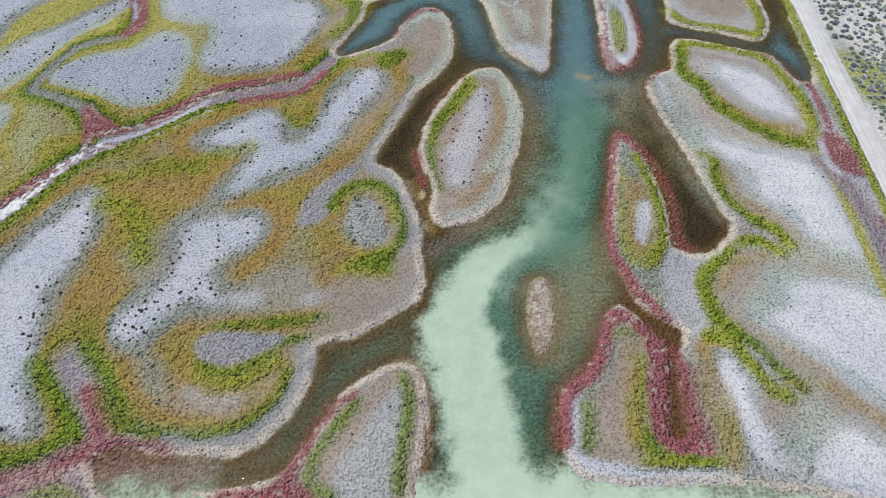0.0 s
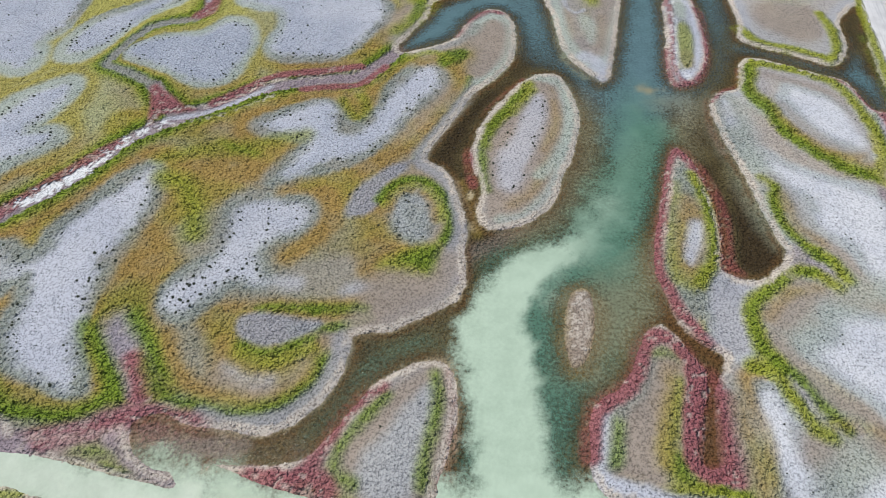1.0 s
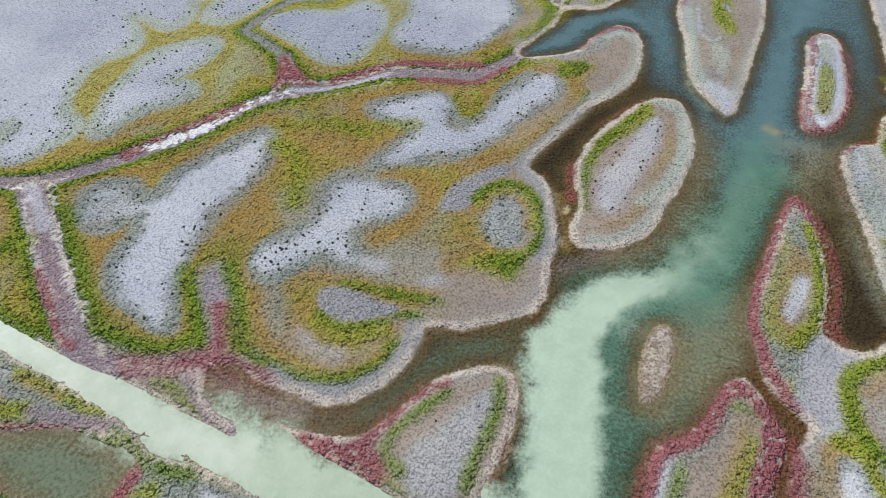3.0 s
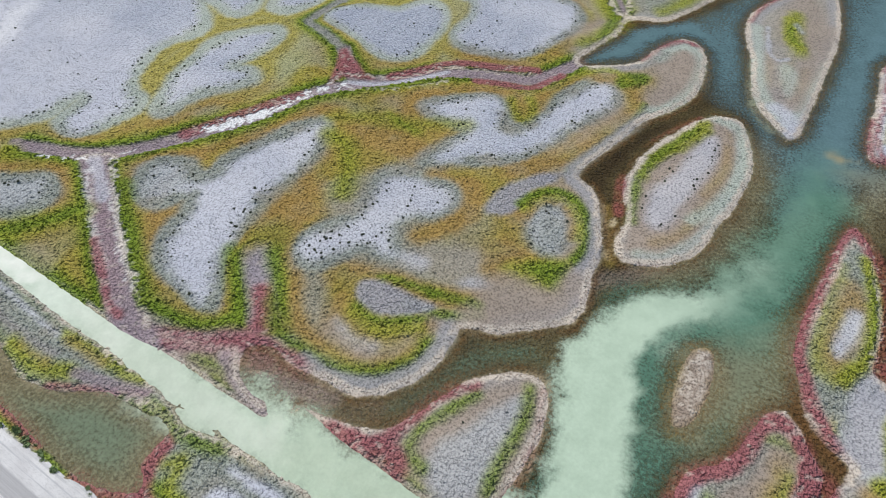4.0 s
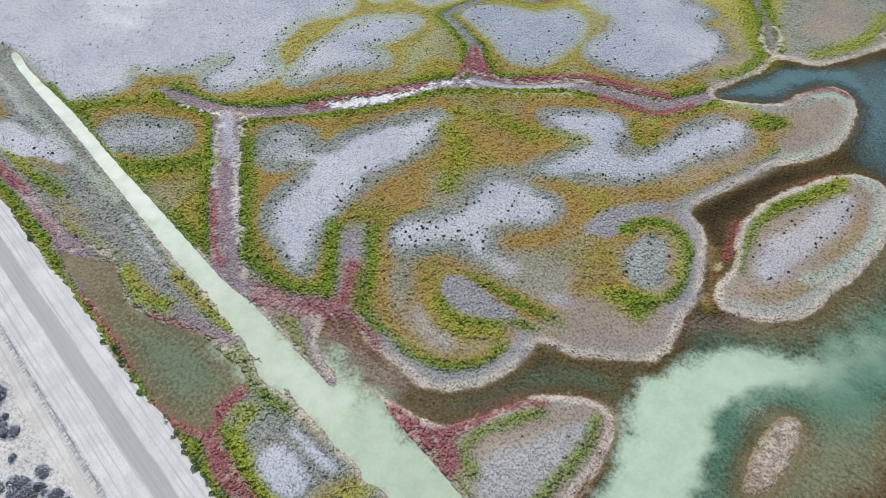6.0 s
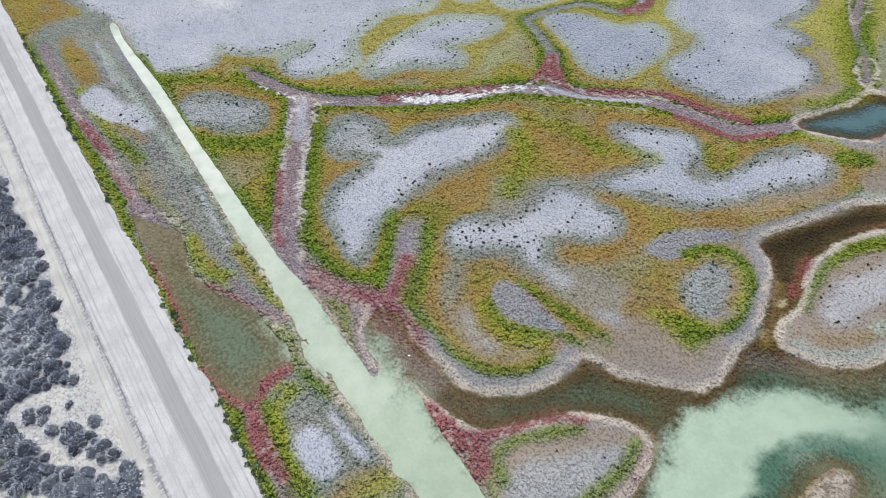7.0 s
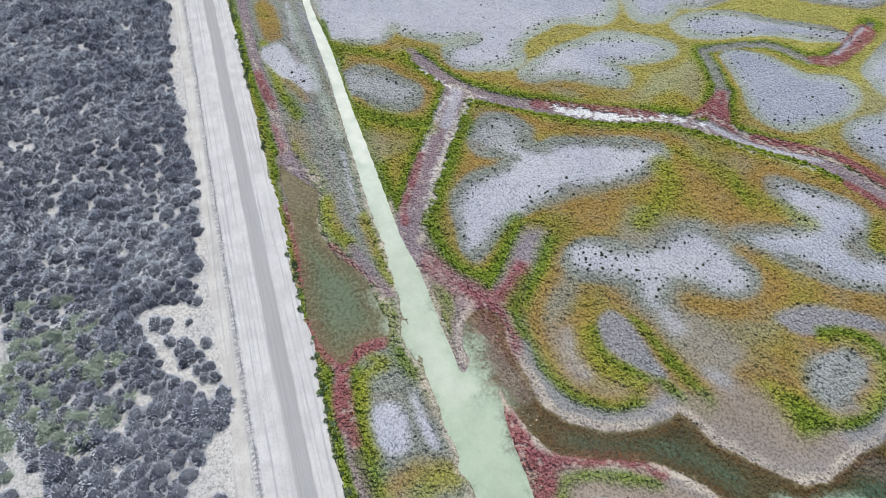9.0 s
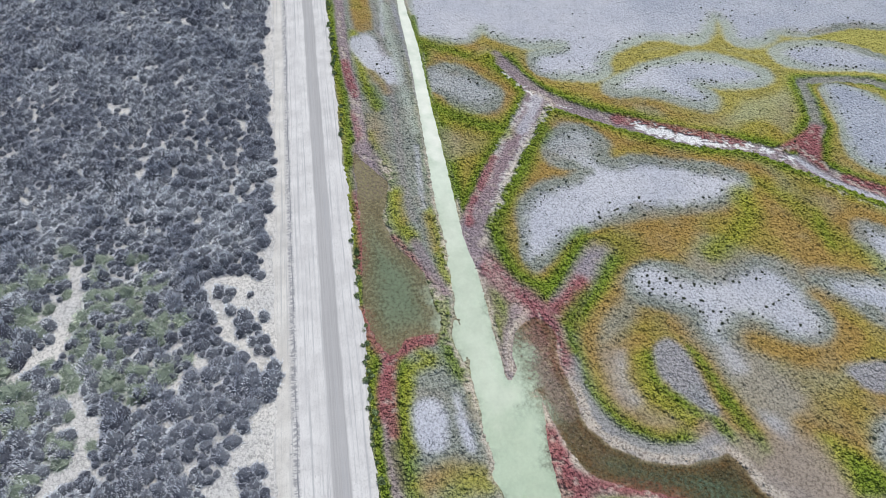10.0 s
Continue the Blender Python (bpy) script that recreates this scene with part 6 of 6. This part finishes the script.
stir("white", False, 3, 5, 0.4, [(-92, 25), (-76, 23), (-64, 21.2)])
for tint in ("teal", "turq"):        # the shallows along the shores are clear
    silt_and_sky[tint] *= 0.2 + 0.8 * smooth((-d_water - 0.4 + 1.2 * WOBBLE) / 3.2)
SILT = [("silt_and_sky", list(silt_and_sky.values())[:3]), ("silt_b", list(silt_and_sky.values())[3:])]
flat = np.zeros(GX.shape)


def body(d):
    c = d[::2, ::2] < 1.2
    return c[:-1, :-1] | c[1:, 1:] | c[1:, :-1] | c[:-1, 1:]


canal_cells = body(d_canal)
pond_cells = body(d_pond) & ~canal_cells
lagoon_cells = body(d_lagoon) & ~canal_cells & ~pond_cells
tagged(sheet("water_lagoon", lagoon_cells, flat, SILT, WATER, 2), "shallow lagoon water, milky turquoise between brown shallows", "water", kind="structure")
tagged(sheet("water_canal", canal_cells, flat, SILT, WATER, 2), "straight canal of milky pale green water", "water", kind="structure")
tagged(sheet("water_pond", pond_cells, flat, SILT, WATER, 2), "shallow murky olive pond beside the road", "water", kind="structure")


# ---------------------------------------------------------------- roads
def road(name, at, turn, length, section, material, label):
    """A graded road: its cross-section (across, height) is drawn along it with small unevenness."""
    rows = int(length[1] - length[0])
    me = bpy.data.meshes.new(name)
    r = np.random.default_rng(11)
    ys, zs = np.array(section).T
    verts, faces, m = [], [], len(ys)
    for i in range(rows + 1):
        x = length[0] + i
        verts += [(x, y, z + r.uniform(-0.012, 0.012)) for y, z in zip(ys + (0.16 * math.sin(x * 0.61) + 0.2 * math.sin(x * 0.23 + 1) + r.uniform(-0.03, 0.03)) * ((ys < 0) | (ys > 10.6)), zs)]
    faces = [(i * m + j, i * m + j + 1, (i + 1) * m + j + 1, (i + 1) * m + j) for i in range(rows) for j in range(m - 1)]
    me.from_pydata(verts, [], faces)
    me.polygons.foreach_set("use_smooth", [True] * len(faces))
    me.materials.append(material)
    ob = new(name, me)
    ob.matrix_world = pose(*at, 0, 0, 0, turn)
    return tagged(ob, label, "road", kind="structure")


road("road", ROAD_AT, ROAD_TURN, (-90, 420),
     [(-0.9, 0.3), (-0.35, 0.72), (0.3, 0.78), (1.2, 0.76), (2.3, 0.77), (2.6, 0.71), (3.2, 0.69), (3.9, 0.72), (4.6, 0.69), (5.1, 0.71), (5.4, 0.77), (7.0, 0.78),
      (8.7, 0.76), (9.0, 0.80), (9.2, 0.90), (9.4, 0.80), (9.7, 0.75), (10.3, 0.70), (11.4, 0.66), (12.3, 0.45)],
     GRAVEL, "pale graded gravel road with a grey driven lane")
road("road_east", EAST_AT, EAST_TURN, (-90, 200), [(-0.3, 0.5), (0.4, 0.75), (2.0, 0.82), (3.6, 0.78), (4.6, 0.5)], GRAVEL_PLAIN, "pale gravel dyke track beside the marsh")

# ---------------------------------------------------------------- plants
def ground_at(x, y):
    j = np.clip(((np.asarray(y) - Y0) / STEP).round().astype(int), 0, NY - 1)
    i = np.clip(((np.asarray(x) - X0) / STEP).round().astype(int), 0, NX - 1)
    return j, i


def bush_shape(seed, spikes, core=2, low=0.62, lean=0.35, heart=0.8, reach=(0.28, 0.55), blade=(0.10, 0.19), flat_blades=False, rough=0.0, seat=0.62):
    """A low bush one metre in radius: a lumpy dark heart from which tufts of twigs stand out."""
    r = np.random.default_rng(seed)
    bm = bmesh.new()
    bmesh.ops.create_icosphere(bm, subdivisions=core, radius=heart)
    for v in list(bm.verts):
        k = 1 + 0.55 * noise.noise(v.co * 1.6 + Vector((seed * 3.1, 0, 0))) + 0.28 * noise.noise(v.co * 3.7 + Vector((0, seed * 2.3, 0)))
        k += r.uniform(-rough, rough)
        v.co = Vector((v.co.x * k, v.co.y * k, max(v.co.z * k * low, -0.06)))
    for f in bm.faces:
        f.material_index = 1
    for _ in range(spikes):
        a, up = r.uniform(0, 2 * math.pi), r.uniform(0.05, 1.0) ** 0.8
        flat_r = math.sqrt(max(0.0, 1 - up * up))
        base = Vector((math.cos(a) * flat_r * seat, math.sin(a) * flat_r * seat, up * seat * low))
        way = Vector((math.cos(a) * flat_r + r.uniform(-lean, lean), math.sin(a) * flat_r + r.uniform(-lean, lean), up * low + 0.25)).normalized()
        tip = base + way * r.uniform(*reach)
        side_a = way.orthogonal().normalized() * r.uniform(*blade)
        side_a.rotate(Matrix.Rotation(r.uniform(0, 6.28), 3, way))
        side_b = way.cross(side_a)
        if flat_blades:
            bm.faces.new([bm.verts.new(p) for p in (base + side_a, base - side_a + side_b * r.uniform(-0.5, 0.5), tip)])
            continue
        ring = [bm.verts.new(base + side_a), bm.verts.new(base - side_a * 0.5 + side_b * 0.87), bm.verts.new(base - side_a * 0.5 - side_b * 0.87)]
        top = bm.verts.new(tip)
        for q in range(3):
            bm.faces.new((ring[q], ring[(q + 1) % 3], top))
    return bm


def leafy_bush(seed, sprays, core=2, low=0.8):
    """A rounded bush one metre in radius: a lumpy heart, coloured dark as inner shade, under many small sprays of twigs
    and leaves.
    """
    r = np.random.default_rng(seed)
    off = Vector((seed * 3.1, seed * 1.7, 0))
    bm = bmesh.new()

    def swell(d):
        return 0.90 + 0.30 * noise.noise(d * 1.5 + off) + 0.30 * noise.noise(d * 3.4 + off) + 0.16 * noise.noise(d * 7.5 + off)

    bmesh.ops.create_icosphere(bm, subdivisions=core, radius=1.0)
    for v in list(bm.verts):
        d = v.co.normalized()
        k = swell(d) * 0.86
        v.co = Vector((d.x * k, d.y * k, max(d.z * k * low, -0.06)))
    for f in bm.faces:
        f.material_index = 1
    for _ in range(sprays):
        a, up = r.uniform(0, 2 * math.pi), r.uniform(0.0, 1.0)
        flat_r = math.sqrt(1 - up * up)
        d = Vector((math.cos(a) * flat_r, math.sin(a) * flat_r, up))
        at = d * swell(d) * r.uniform(0.80, 1.0)
        at.z *= low
        way = (d + Vector((0, 0, 0.2)) + Vector(r.uniform(-0.6, 0.6, 3))).normalized()
        u = (way.cross(Vector((0, 0, 1))).normalized() + Vector(r.uniform(-0.5, 0.5, 3))).normalized() * r.uniform(0.03, 0.065)
        bm.faces.new([bm.verts.new(q) for q in (at + u, at - u, at + way * r.uniform(0.12, 0.27))])
    return bm


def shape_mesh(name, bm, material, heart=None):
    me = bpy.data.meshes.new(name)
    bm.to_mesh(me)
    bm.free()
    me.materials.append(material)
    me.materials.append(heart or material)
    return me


def only(me, slot):
    """A copy of the mesh with the faces of one material slot alone."""
    bm = bmesh.new()
    bm.from_mesh(me)
    bmesh.ops.delete(bm, geom=[f for f in bm.faces if f.material_index != slot], context="FACES")
    out = bpy.data.meshes.new(me.name)
    bm.to_mesh(out)
    bm.free()
    for m in me.materials:
        out.materials.append(m)
    return out


def many(name, shapes, x, y, z, size, tall, material, label, category, kind="stuff", grown=None):
    """One mesh of many small plants, each turned and sized by chance."""
    r = np.random.default_rng(len(x))
    cos, tris, slots, start, owner = [], [], [], 0, []
    pick = r.integers(0, len(shapes), len(x))
    for s, me in enumerate(shapes):
        me.calc_loop_triangles()
        v = np.empty(len(me.vertices) * 3, np.float32)
        me.vertices.foreach_get("co", v)
        v = v.reshape(-1, 3)
        f = np.empty(len(me.loop_triangles) * 3, np.int32)
        me.loop_triangles.foreach_get("vertices", f)
        f = f.reshape(-1, 3)
        slot = np.empty(len(me.polygons), np.int32)
        me.polygons.foreach_get("material_index", slot)
        k = np.nonzero(pick == s)[0]
        if not len(k):
            continue
        turn = r.uniform(0, 2 * math.pi, len(k))
        c, sn = np.cos(turn)[:, None], np.sin(turn)[:, None]
        wide = r.uniform(0.8, 1.35, len(k))[:, None]
        px = (v[:, 0] * wide * c - v[:, 1] * sn) * size[k, None] + x[k, None]
        py = (v[:, 0] * wide * sn + v[:, 1] * c) * size[k, None] + y[k, None]
        pz = v[:, 2] * tall[k, None] + z[k, None]
        cos.append(np.stack([px, py, pz], 2).reshape(-1, 3))
        tris.append((f[None] + (start + np.arange(len(k)) * len(v))[:, None, None]).reshape(-1, 3))
        slots.append(np.tile(slot, len(k)))
        owner.append(np.repeat(k, len(v)))
        start += len(k) * len(v)
    cos, tris = np.concatenate(cos).astype(np.float32), np.concatenate(tris).astype(np.int32)
    me = bpy.data.meshes.new(name)
    me.vertices.add(len(cos))
    me.vertices.foreach_set("co", cos.ravel())
    me.loops.add(tris.size)
    me.loops.foreach_set("vertex_index", tris.ravel())
    me.polygons.add(len(tris))
    me.polygons.foreach_set("loop_start", np.arange(0, tris.size, 3, dtype=np.int32))
    me.update(calc_edges=True)
    me.polygons.foreach_set("use_smooth", np.concatenate(slots) == 0 if grown is not None else np.zeros(len(tris), bool))
    me.polygons.foreach_set("material_index", np.concatenate(slots))
    if grown is not None:
        who = np.concatenate(owner)
        for layer, covers in LAYERS:
            data = np.zeros((len(who), 4), np.float32)
            for q, w in enumerate(covers):
                data[:, q] = w[grown[0], grown[1]][who]
            me.color_attributes.new(layer, "FLOAT_COLOR", "POINT").data.foreach_set("color", data.ravel())
    for m in shapes[0].materials:
        me.materials.append(m)
    return tagged(new(name, me), label, category, kind=kind)


def single(name, meshes, x, y, z, size, tall, label, category, group):
    """Plants that stand apart, each a thing of its own on shared meshes: inner heart, shade-coloured in the scrub, with
    its leaves as a part.
    """
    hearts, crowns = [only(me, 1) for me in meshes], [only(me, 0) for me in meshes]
    for a, b, c, s, t in zip(x, y, z, size, tall):
        pick = int(rng.integers(len(meshes)))
        ob = new(name)
        ob.location, ob.scale, ob.rotation_euler = (a, b, c), (s * rng.uniform(0.8, 1.35), s, t), (0, 0, rng.uniform(0, 6.28))
        tagged(ob, label, category, group)
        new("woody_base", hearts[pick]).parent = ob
        new("foliage", crowns[pick]).parent = ob


def strew(gap, x_range, y_range, jitter=0.5):
    """Points on a shaken lattice."""
    xs, ys = np.meshgrid(np.arange(*x_range, gap), np.arange(*y_range, gap))
    return (xs + rng.uniform(-jitter, jitter, xs.shape) * gap).ravel(), (ys + rng.uniform(-jitter, jitter, ys.shape) * gap).ravel()


# grey scrub beyond the road, dense but for sandy clearings and trails
clear = np.full(GX.shape, FAR)
lower(clear, [(-73.2, -38.5), (-68.2, -37.7), (-65.1, -39.9), (-61.6, -40.1), (-58.9, -40.7), (-57.8, -43.3), (-56.1, -45.5), (-54.5, -48)], False, 10.0, 0.85)
lower(clear, [(-65.8, -36.9), (-63.2, -38.7), (-60.6, -39.9)], False, 10.0, 0.5)
lower(clear, [(-51.9, -39), (-50, -36.8), (-46.9, -36.3), (-45.2, -35), (-45.9, -33.7)], False, 10.0, 0.65)
lower(clear, [(-46.9, -36.3), (-42.7, -35.9), (-40.6, -37), (-39, -38.5), (-37, -40.1), (-34.8, -41.1)], False, 10.0, 1.15)
lower(clear, [(-46.1, -30.3), (-46.1, -28.7), (-46.5, -26.9)], False, 10.0, 0.55)
lower(clear, [(-46.5, -26.9), (-47.7, -24.2), (-49.8, -21.5), (-52.3, -19.2)], False, 10.0, 0.12)
lower(clear, [(-52.7, -27.8), (-54.1, -24.8), (-56.2, -23)], False, 10.0, 0.2)
lower(clear, [(-64.9, -19.3), (-60.2, -18), (-56.8, -17.1), (-53.2, -15.3), (-49.7, -13.2), (-46.1, -11.9)], False, 10.0, 0.6)
lower(clear, [(-64.6, -17.1), (-63, -13.6), (-61.7, -10.2)], False, 10.0, 1.2)
lower(clear, [(-60.4, -15.1), (-58.6, -12.7), (-58.9, -10.1)], False, 10.0, 0.9)
lower(clear, [(-40.9, -12.1), (-37.6, -14.9), (-34.9, -16.9), (-32.2, -18.8), (-29.3, -20.1), (-26.8, -20.8)], False, 10.0, 1.2)
lower(clear, [(-38.5, -12.4), (-35.4, -13.8)], False, 10.0, 1.3)
lower(clear, [(-120.8, -19.7), (-117.3, -21.2)], False, 10.0, 0.4)
lower(clear, [(-95.9, -28.2), (-91.1, -29.5)], False, 10.0, 0.45)
lower(clear, [(-88.1, -12.2), (-81.3, -13.6)], False, 10.0, 0.3)
lower(clear, [(-140.4, -18.9), (-137.8, -16.5)], False, 10.0, 0.4)
lower(clear, [(-80.5, -28.7), (-78, -27.6)], False, 10.0, 0.3)
lower(clear, [(-78.8, -18.6), (-77.4, -20.6)], False, 10.0, 0.4)
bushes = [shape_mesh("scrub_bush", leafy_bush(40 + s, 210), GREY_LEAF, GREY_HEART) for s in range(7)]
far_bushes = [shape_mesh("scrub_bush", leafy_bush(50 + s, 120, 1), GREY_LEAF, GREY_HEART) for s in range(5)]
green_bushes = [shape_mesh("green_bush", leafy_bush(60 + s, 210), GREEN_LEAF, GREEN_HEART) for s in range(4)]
bx, by = strew(1.14, (-176, -20), (-72, 8))
j, i = ground_at(bx, by)
edge = 13.4 + 1.6 * cloud(7.0, 21)[j, i] + 0.8 * cloud(2.0, 22)[j, i]
keep = (by > -52 + 0.12 * (bx + 39)) & (side[j, i] > edge) & (clear[j, i] > 0.2 + rng.uniform(0, 0.4, len(bx))) & (rng.uniform(0, 1, len(bx)) > 0.05 + 0.3 * (cloud(4.0, 23)[j, i] > 0.6))
bx, by, j, i = bx[keep], by[keep], j[keep], i[keep]
bz = height[j, i] + 0.0
bs = (0.7 + 1.0 * rng.uniform(0, 1, len(bx)) ** 1.5) * (1 + 0.2 * cloud(9.0, 24)[j, i])
bt = bs * rng.uniform(0.95, 1.55, len(bx))
leafy = np.hypot((bx + 58) * 0.85, by + 40)
greenish = (rng.uniform(0, 1, len(bx)) < 0.34 * smooth((20 - leafy) / 10)) & (side[j, i] > 18)
near = (np.hypot(bx + 40, by + 20) < 22) & ~greenish
order = np.argsort(np.where(near, np.hypot(bx + 40, by + 20), 1e9))[:200]
lone = np.zeros(len(bx), bool)
lone[order] = near[order]
single("scrub_bush", bushes, bx[lone], by[lone], bz[lone], bs[lone], bt[lone], "grey leafless scrub bush on pale sand", "bush", "grey scrub bushes")
single("green_bush", green_bushes, bx[greenish], by[greenish], bz[greenish], bs[greenish] * 1.3, bt[greenish], "grey-green leafy bush among dry scrub", "bush", "green scrub bushes")
rest = ~lone & ~greenish
for shapes, some in ((bushes, rest & (bx > -88)), (far_bushes, rest & (bx <= -88))):
    many("scrub", shapes, bx[some], by[some], bz[some], bs[some], bt[some], GREY_LEAF, "dense grey desert scrub on pale sand", "scrub")
# sparser scrub east of the dyke
bx, by = strew(1.3, (80, 118), (60, 160))
j, i = ground_at(bx, by)
keep = (east[j, i] > 5.2) & (cloud(6.0, 31)[j, i] + rng.uniform(-0.7, 0.7, len(bx)) > -0.45)
bx, by, j, i = bx[keep], by[keep], j[keep], i[keep]
bs = rng.uniform(0.35, 0.9, len(bx))
dry = rng.uniform(0, 1, len(bx)) < 0.6
many("scrub", far_bushes, bx[dry], by[dry], height[j, i][dry], bs[dry], bs[dry], GREY_LEAF, "scattered grey scrub on sandy ground", "scrub")
many("green_scrub", green_bushes, bx[~dry], by[~dry], height[j, i][~dry], bs[~dry], bs[~dry], GREEN_LEAF, "scattered grey-green scrub on sandy ground", "scrub")

# rows of clods thrown up along the road by the grader
clods = [shape_mesh("clod", bush_shape(120 + s, 0, core=1, low=0.6), GRAVEL_PLAIN) for s in range(3)]
for off, gap in ((9.15, 0.34), (9.75, 0.6)):
    c_along = np.arange(-40, 170, gap)
    c_along = c_along + rng.uniform(-0.1, 0.1, len(c_along))
    c_off = off + rng.normal(0, 0.1, len(c_along))
    cs = rng.uniform(0.06, 0.2, len(c_along))
    many("clods", clods, ROAD_AT[0] + c_along * ax - c_off * ay, ROAD_AT[1] + c_along * ay + c_off * ax, np.full(len(c_along), 0.78), cs, cs * 1.3, GRAVEL_PLAIN, "row of grey gravel clods along the road", "gravel")

# shrubs in a row along the road's marsh edge
road_bushes = [shape_mesh("roadside_shrub", bush_shape(80 + s, 80, core=1, low=0.9, heart=0.6, flat_blades=True), ROADSIDE_LEAF) for s in range(4)]
s_along = np.arange(-22, 150, 0.78) + rng.uniform(-0.35, 0.35, len(np.arange(-22, 150, 0.78)))
s_along = s_along[(np.sin(s_along * 0.23) + np.sin(s_along * 0.071 + 1) + rng.uniform(-1.1, 1.1, len(s_along))) > 0.25]
s_off = -0.85 + rng.uniform(-0.5, 0.5, len(s_along))
sx, sy = ROAD_AT[0] + s_along * ax - s_off * ay, ROAD_AT[1] + s_along * ay + s_off * ax
j, i = ground_at(sx, sy)
ss = rng.uniform(0.22, 0.62, len(sx))
single("roadside_shrub", road_bushes, sx, sy, height[j, i], ss, ss * rng.uniform(0.9, 1.5, len(sx)), "small green shrub on the gravel road's edge", "shrub", "shrubs along the road")

# dark saltbushes round the rims of the pans
dark_bushes = [shape_mesh("saltbush", bush_shape(100 + s, 18, core=1, low=0.8), DARK_LEAF) for s in range(4)]
qx, qy = strew(1.05, (-165, 105), (5, 170))
j, i = ground_at(qx, qy)
rim = d_pale[j, i]
chance = np.where((rim > -1.4) & (rim < 0.6), 0.9, np.where(rim < -1.4, 0.05, 0.012)) * (0.55 + 0.9 * np.clip(cloud(7.0, 41)[j, i] + 0.2, -0.4, 1))
chance = chance * np.where(GX[j, i] > 45, 0.4, 1.0)
keep = (rng.uniform(0, 1, len(qx)) < chance) & (d_water[j, i] > 1.5) & (side[j, i] < -3) & (east[j, i] < -3) & (qy > 16)
qx, qy, j, i = qx[keep], qy[keep], j[keep], i[keep]
qs = 0.12 + 0.21 * rng.uniform(0, 1, len(qx)) ** 2.2
qs = qs * np.where(qx > 18, 0.62, 1.0)
first = np.hypot(qx + 40, qy - 45) < np.sort(np.hypot(qx + 40, qy - 45))[min(279, len(qx) - 1)]
single("saltbush", dark_bushes, qx[first], qy[first], height[j, i][first], qs[first], qs[first] * 1.1, "small dark saltbush on pale salt crust", "saltbush", "dark saltbushes on the pans")
many("saltbushes", dark_bushes, qx[~first], qy[~first], height[j, i][~first], qs[~first], qs[~first] * 1.1, DARK_LEAF, "dark saltbushes dotting the pale salt pans", "saltbush")


# low cushions of marsh plants
def cushion(seed):
    bm = bmesh.new()
    bmesh.ops.create_icosphere(bm, subdivisions=1, radius=1.0)
    r = random.Random(seed)
    for v in list(bm.verts):
        v.co *= r.uniform(0.75, 1.2)
        if v.co.z < -0.2:
            v.co.z = -0.2
    bmesh.ops.delete(bm, geom=[f for f in bm.faces if all(v.co.z < -0.15 for v in f.verts)], context="FACES")
    return bm


CUSHIONS = [shape_mesh("cushion", cushion(s), GROUND) for s in range(4)]
for kinds, share, gap, size, flatness, label in (
        (("green", "lime"), 0.85, 0.46, (0.10, 0.20), (0.6, 1.1), "low green and lime cushions of succulent marsh plants"),
        (("ochre", "yellow"), 0.8, 0.50, (0.08, 0.15), (0.35, 0.65), "low ochre cushions of drying marsh plants"),
        (("sage", "mint"), 0.85, 0.52, (0.07, 0.19), (0.7, 1.2), "low grey-green cushions of sparse saltbush"),
        (("clay", "ash"), 0.7, 0.50, (0.07, 0.13), (0.5, 0.9), "small grey lumps and tufts on drying clay"),
        (("red", "rust"), 0.6, 0.50, (0.08, 0.14), (0.5, 0.9), "low crimson cushions of glasswort on wet mud"),
        (("crust", "white"), 0.85, 0.42, (0.09, 0.17), (0.3, 0.7), "broken lumps of cream salt crust along the shores")):
    cx, cy = strew(gap, (-165, 105), (-5, 172))
    j, i = ground_at(cx, cy)
    w = np.maximum(weight[kinds[0]][j, i] + weight[kinds[1]][j, i], 0)
    keep = (rng.uniform(0, 1, len(cx)) < share * np.clip(w * 1.6 - 0.35, 0, 1)) & (d_water[j, i] > (0.4 if kinds[0] != "crust" else -0.1)) & (np.hypot(cx, cy) < 125) & (side[j, i] < -1) & (east[j, i] < -1)
    cx, cy, j, i = cx[keep], cy[keep], j[keep], i[keep]
    cs = size[0] + size[1] * rng.uniform(0, 1, len(cx)) ** 1.5
    many(kinds[0] + ("_cushions" if kinds[0] != "crust" else "_lumps"), CUSHIONS, cx, cy, height[j, i] - 0.03, cs, cs * rng.uniform(*flatness, len(cx)), GROUND, label, "marsh plants" if kinds[0] != "crust" else "salt crust", grown=(j, i))
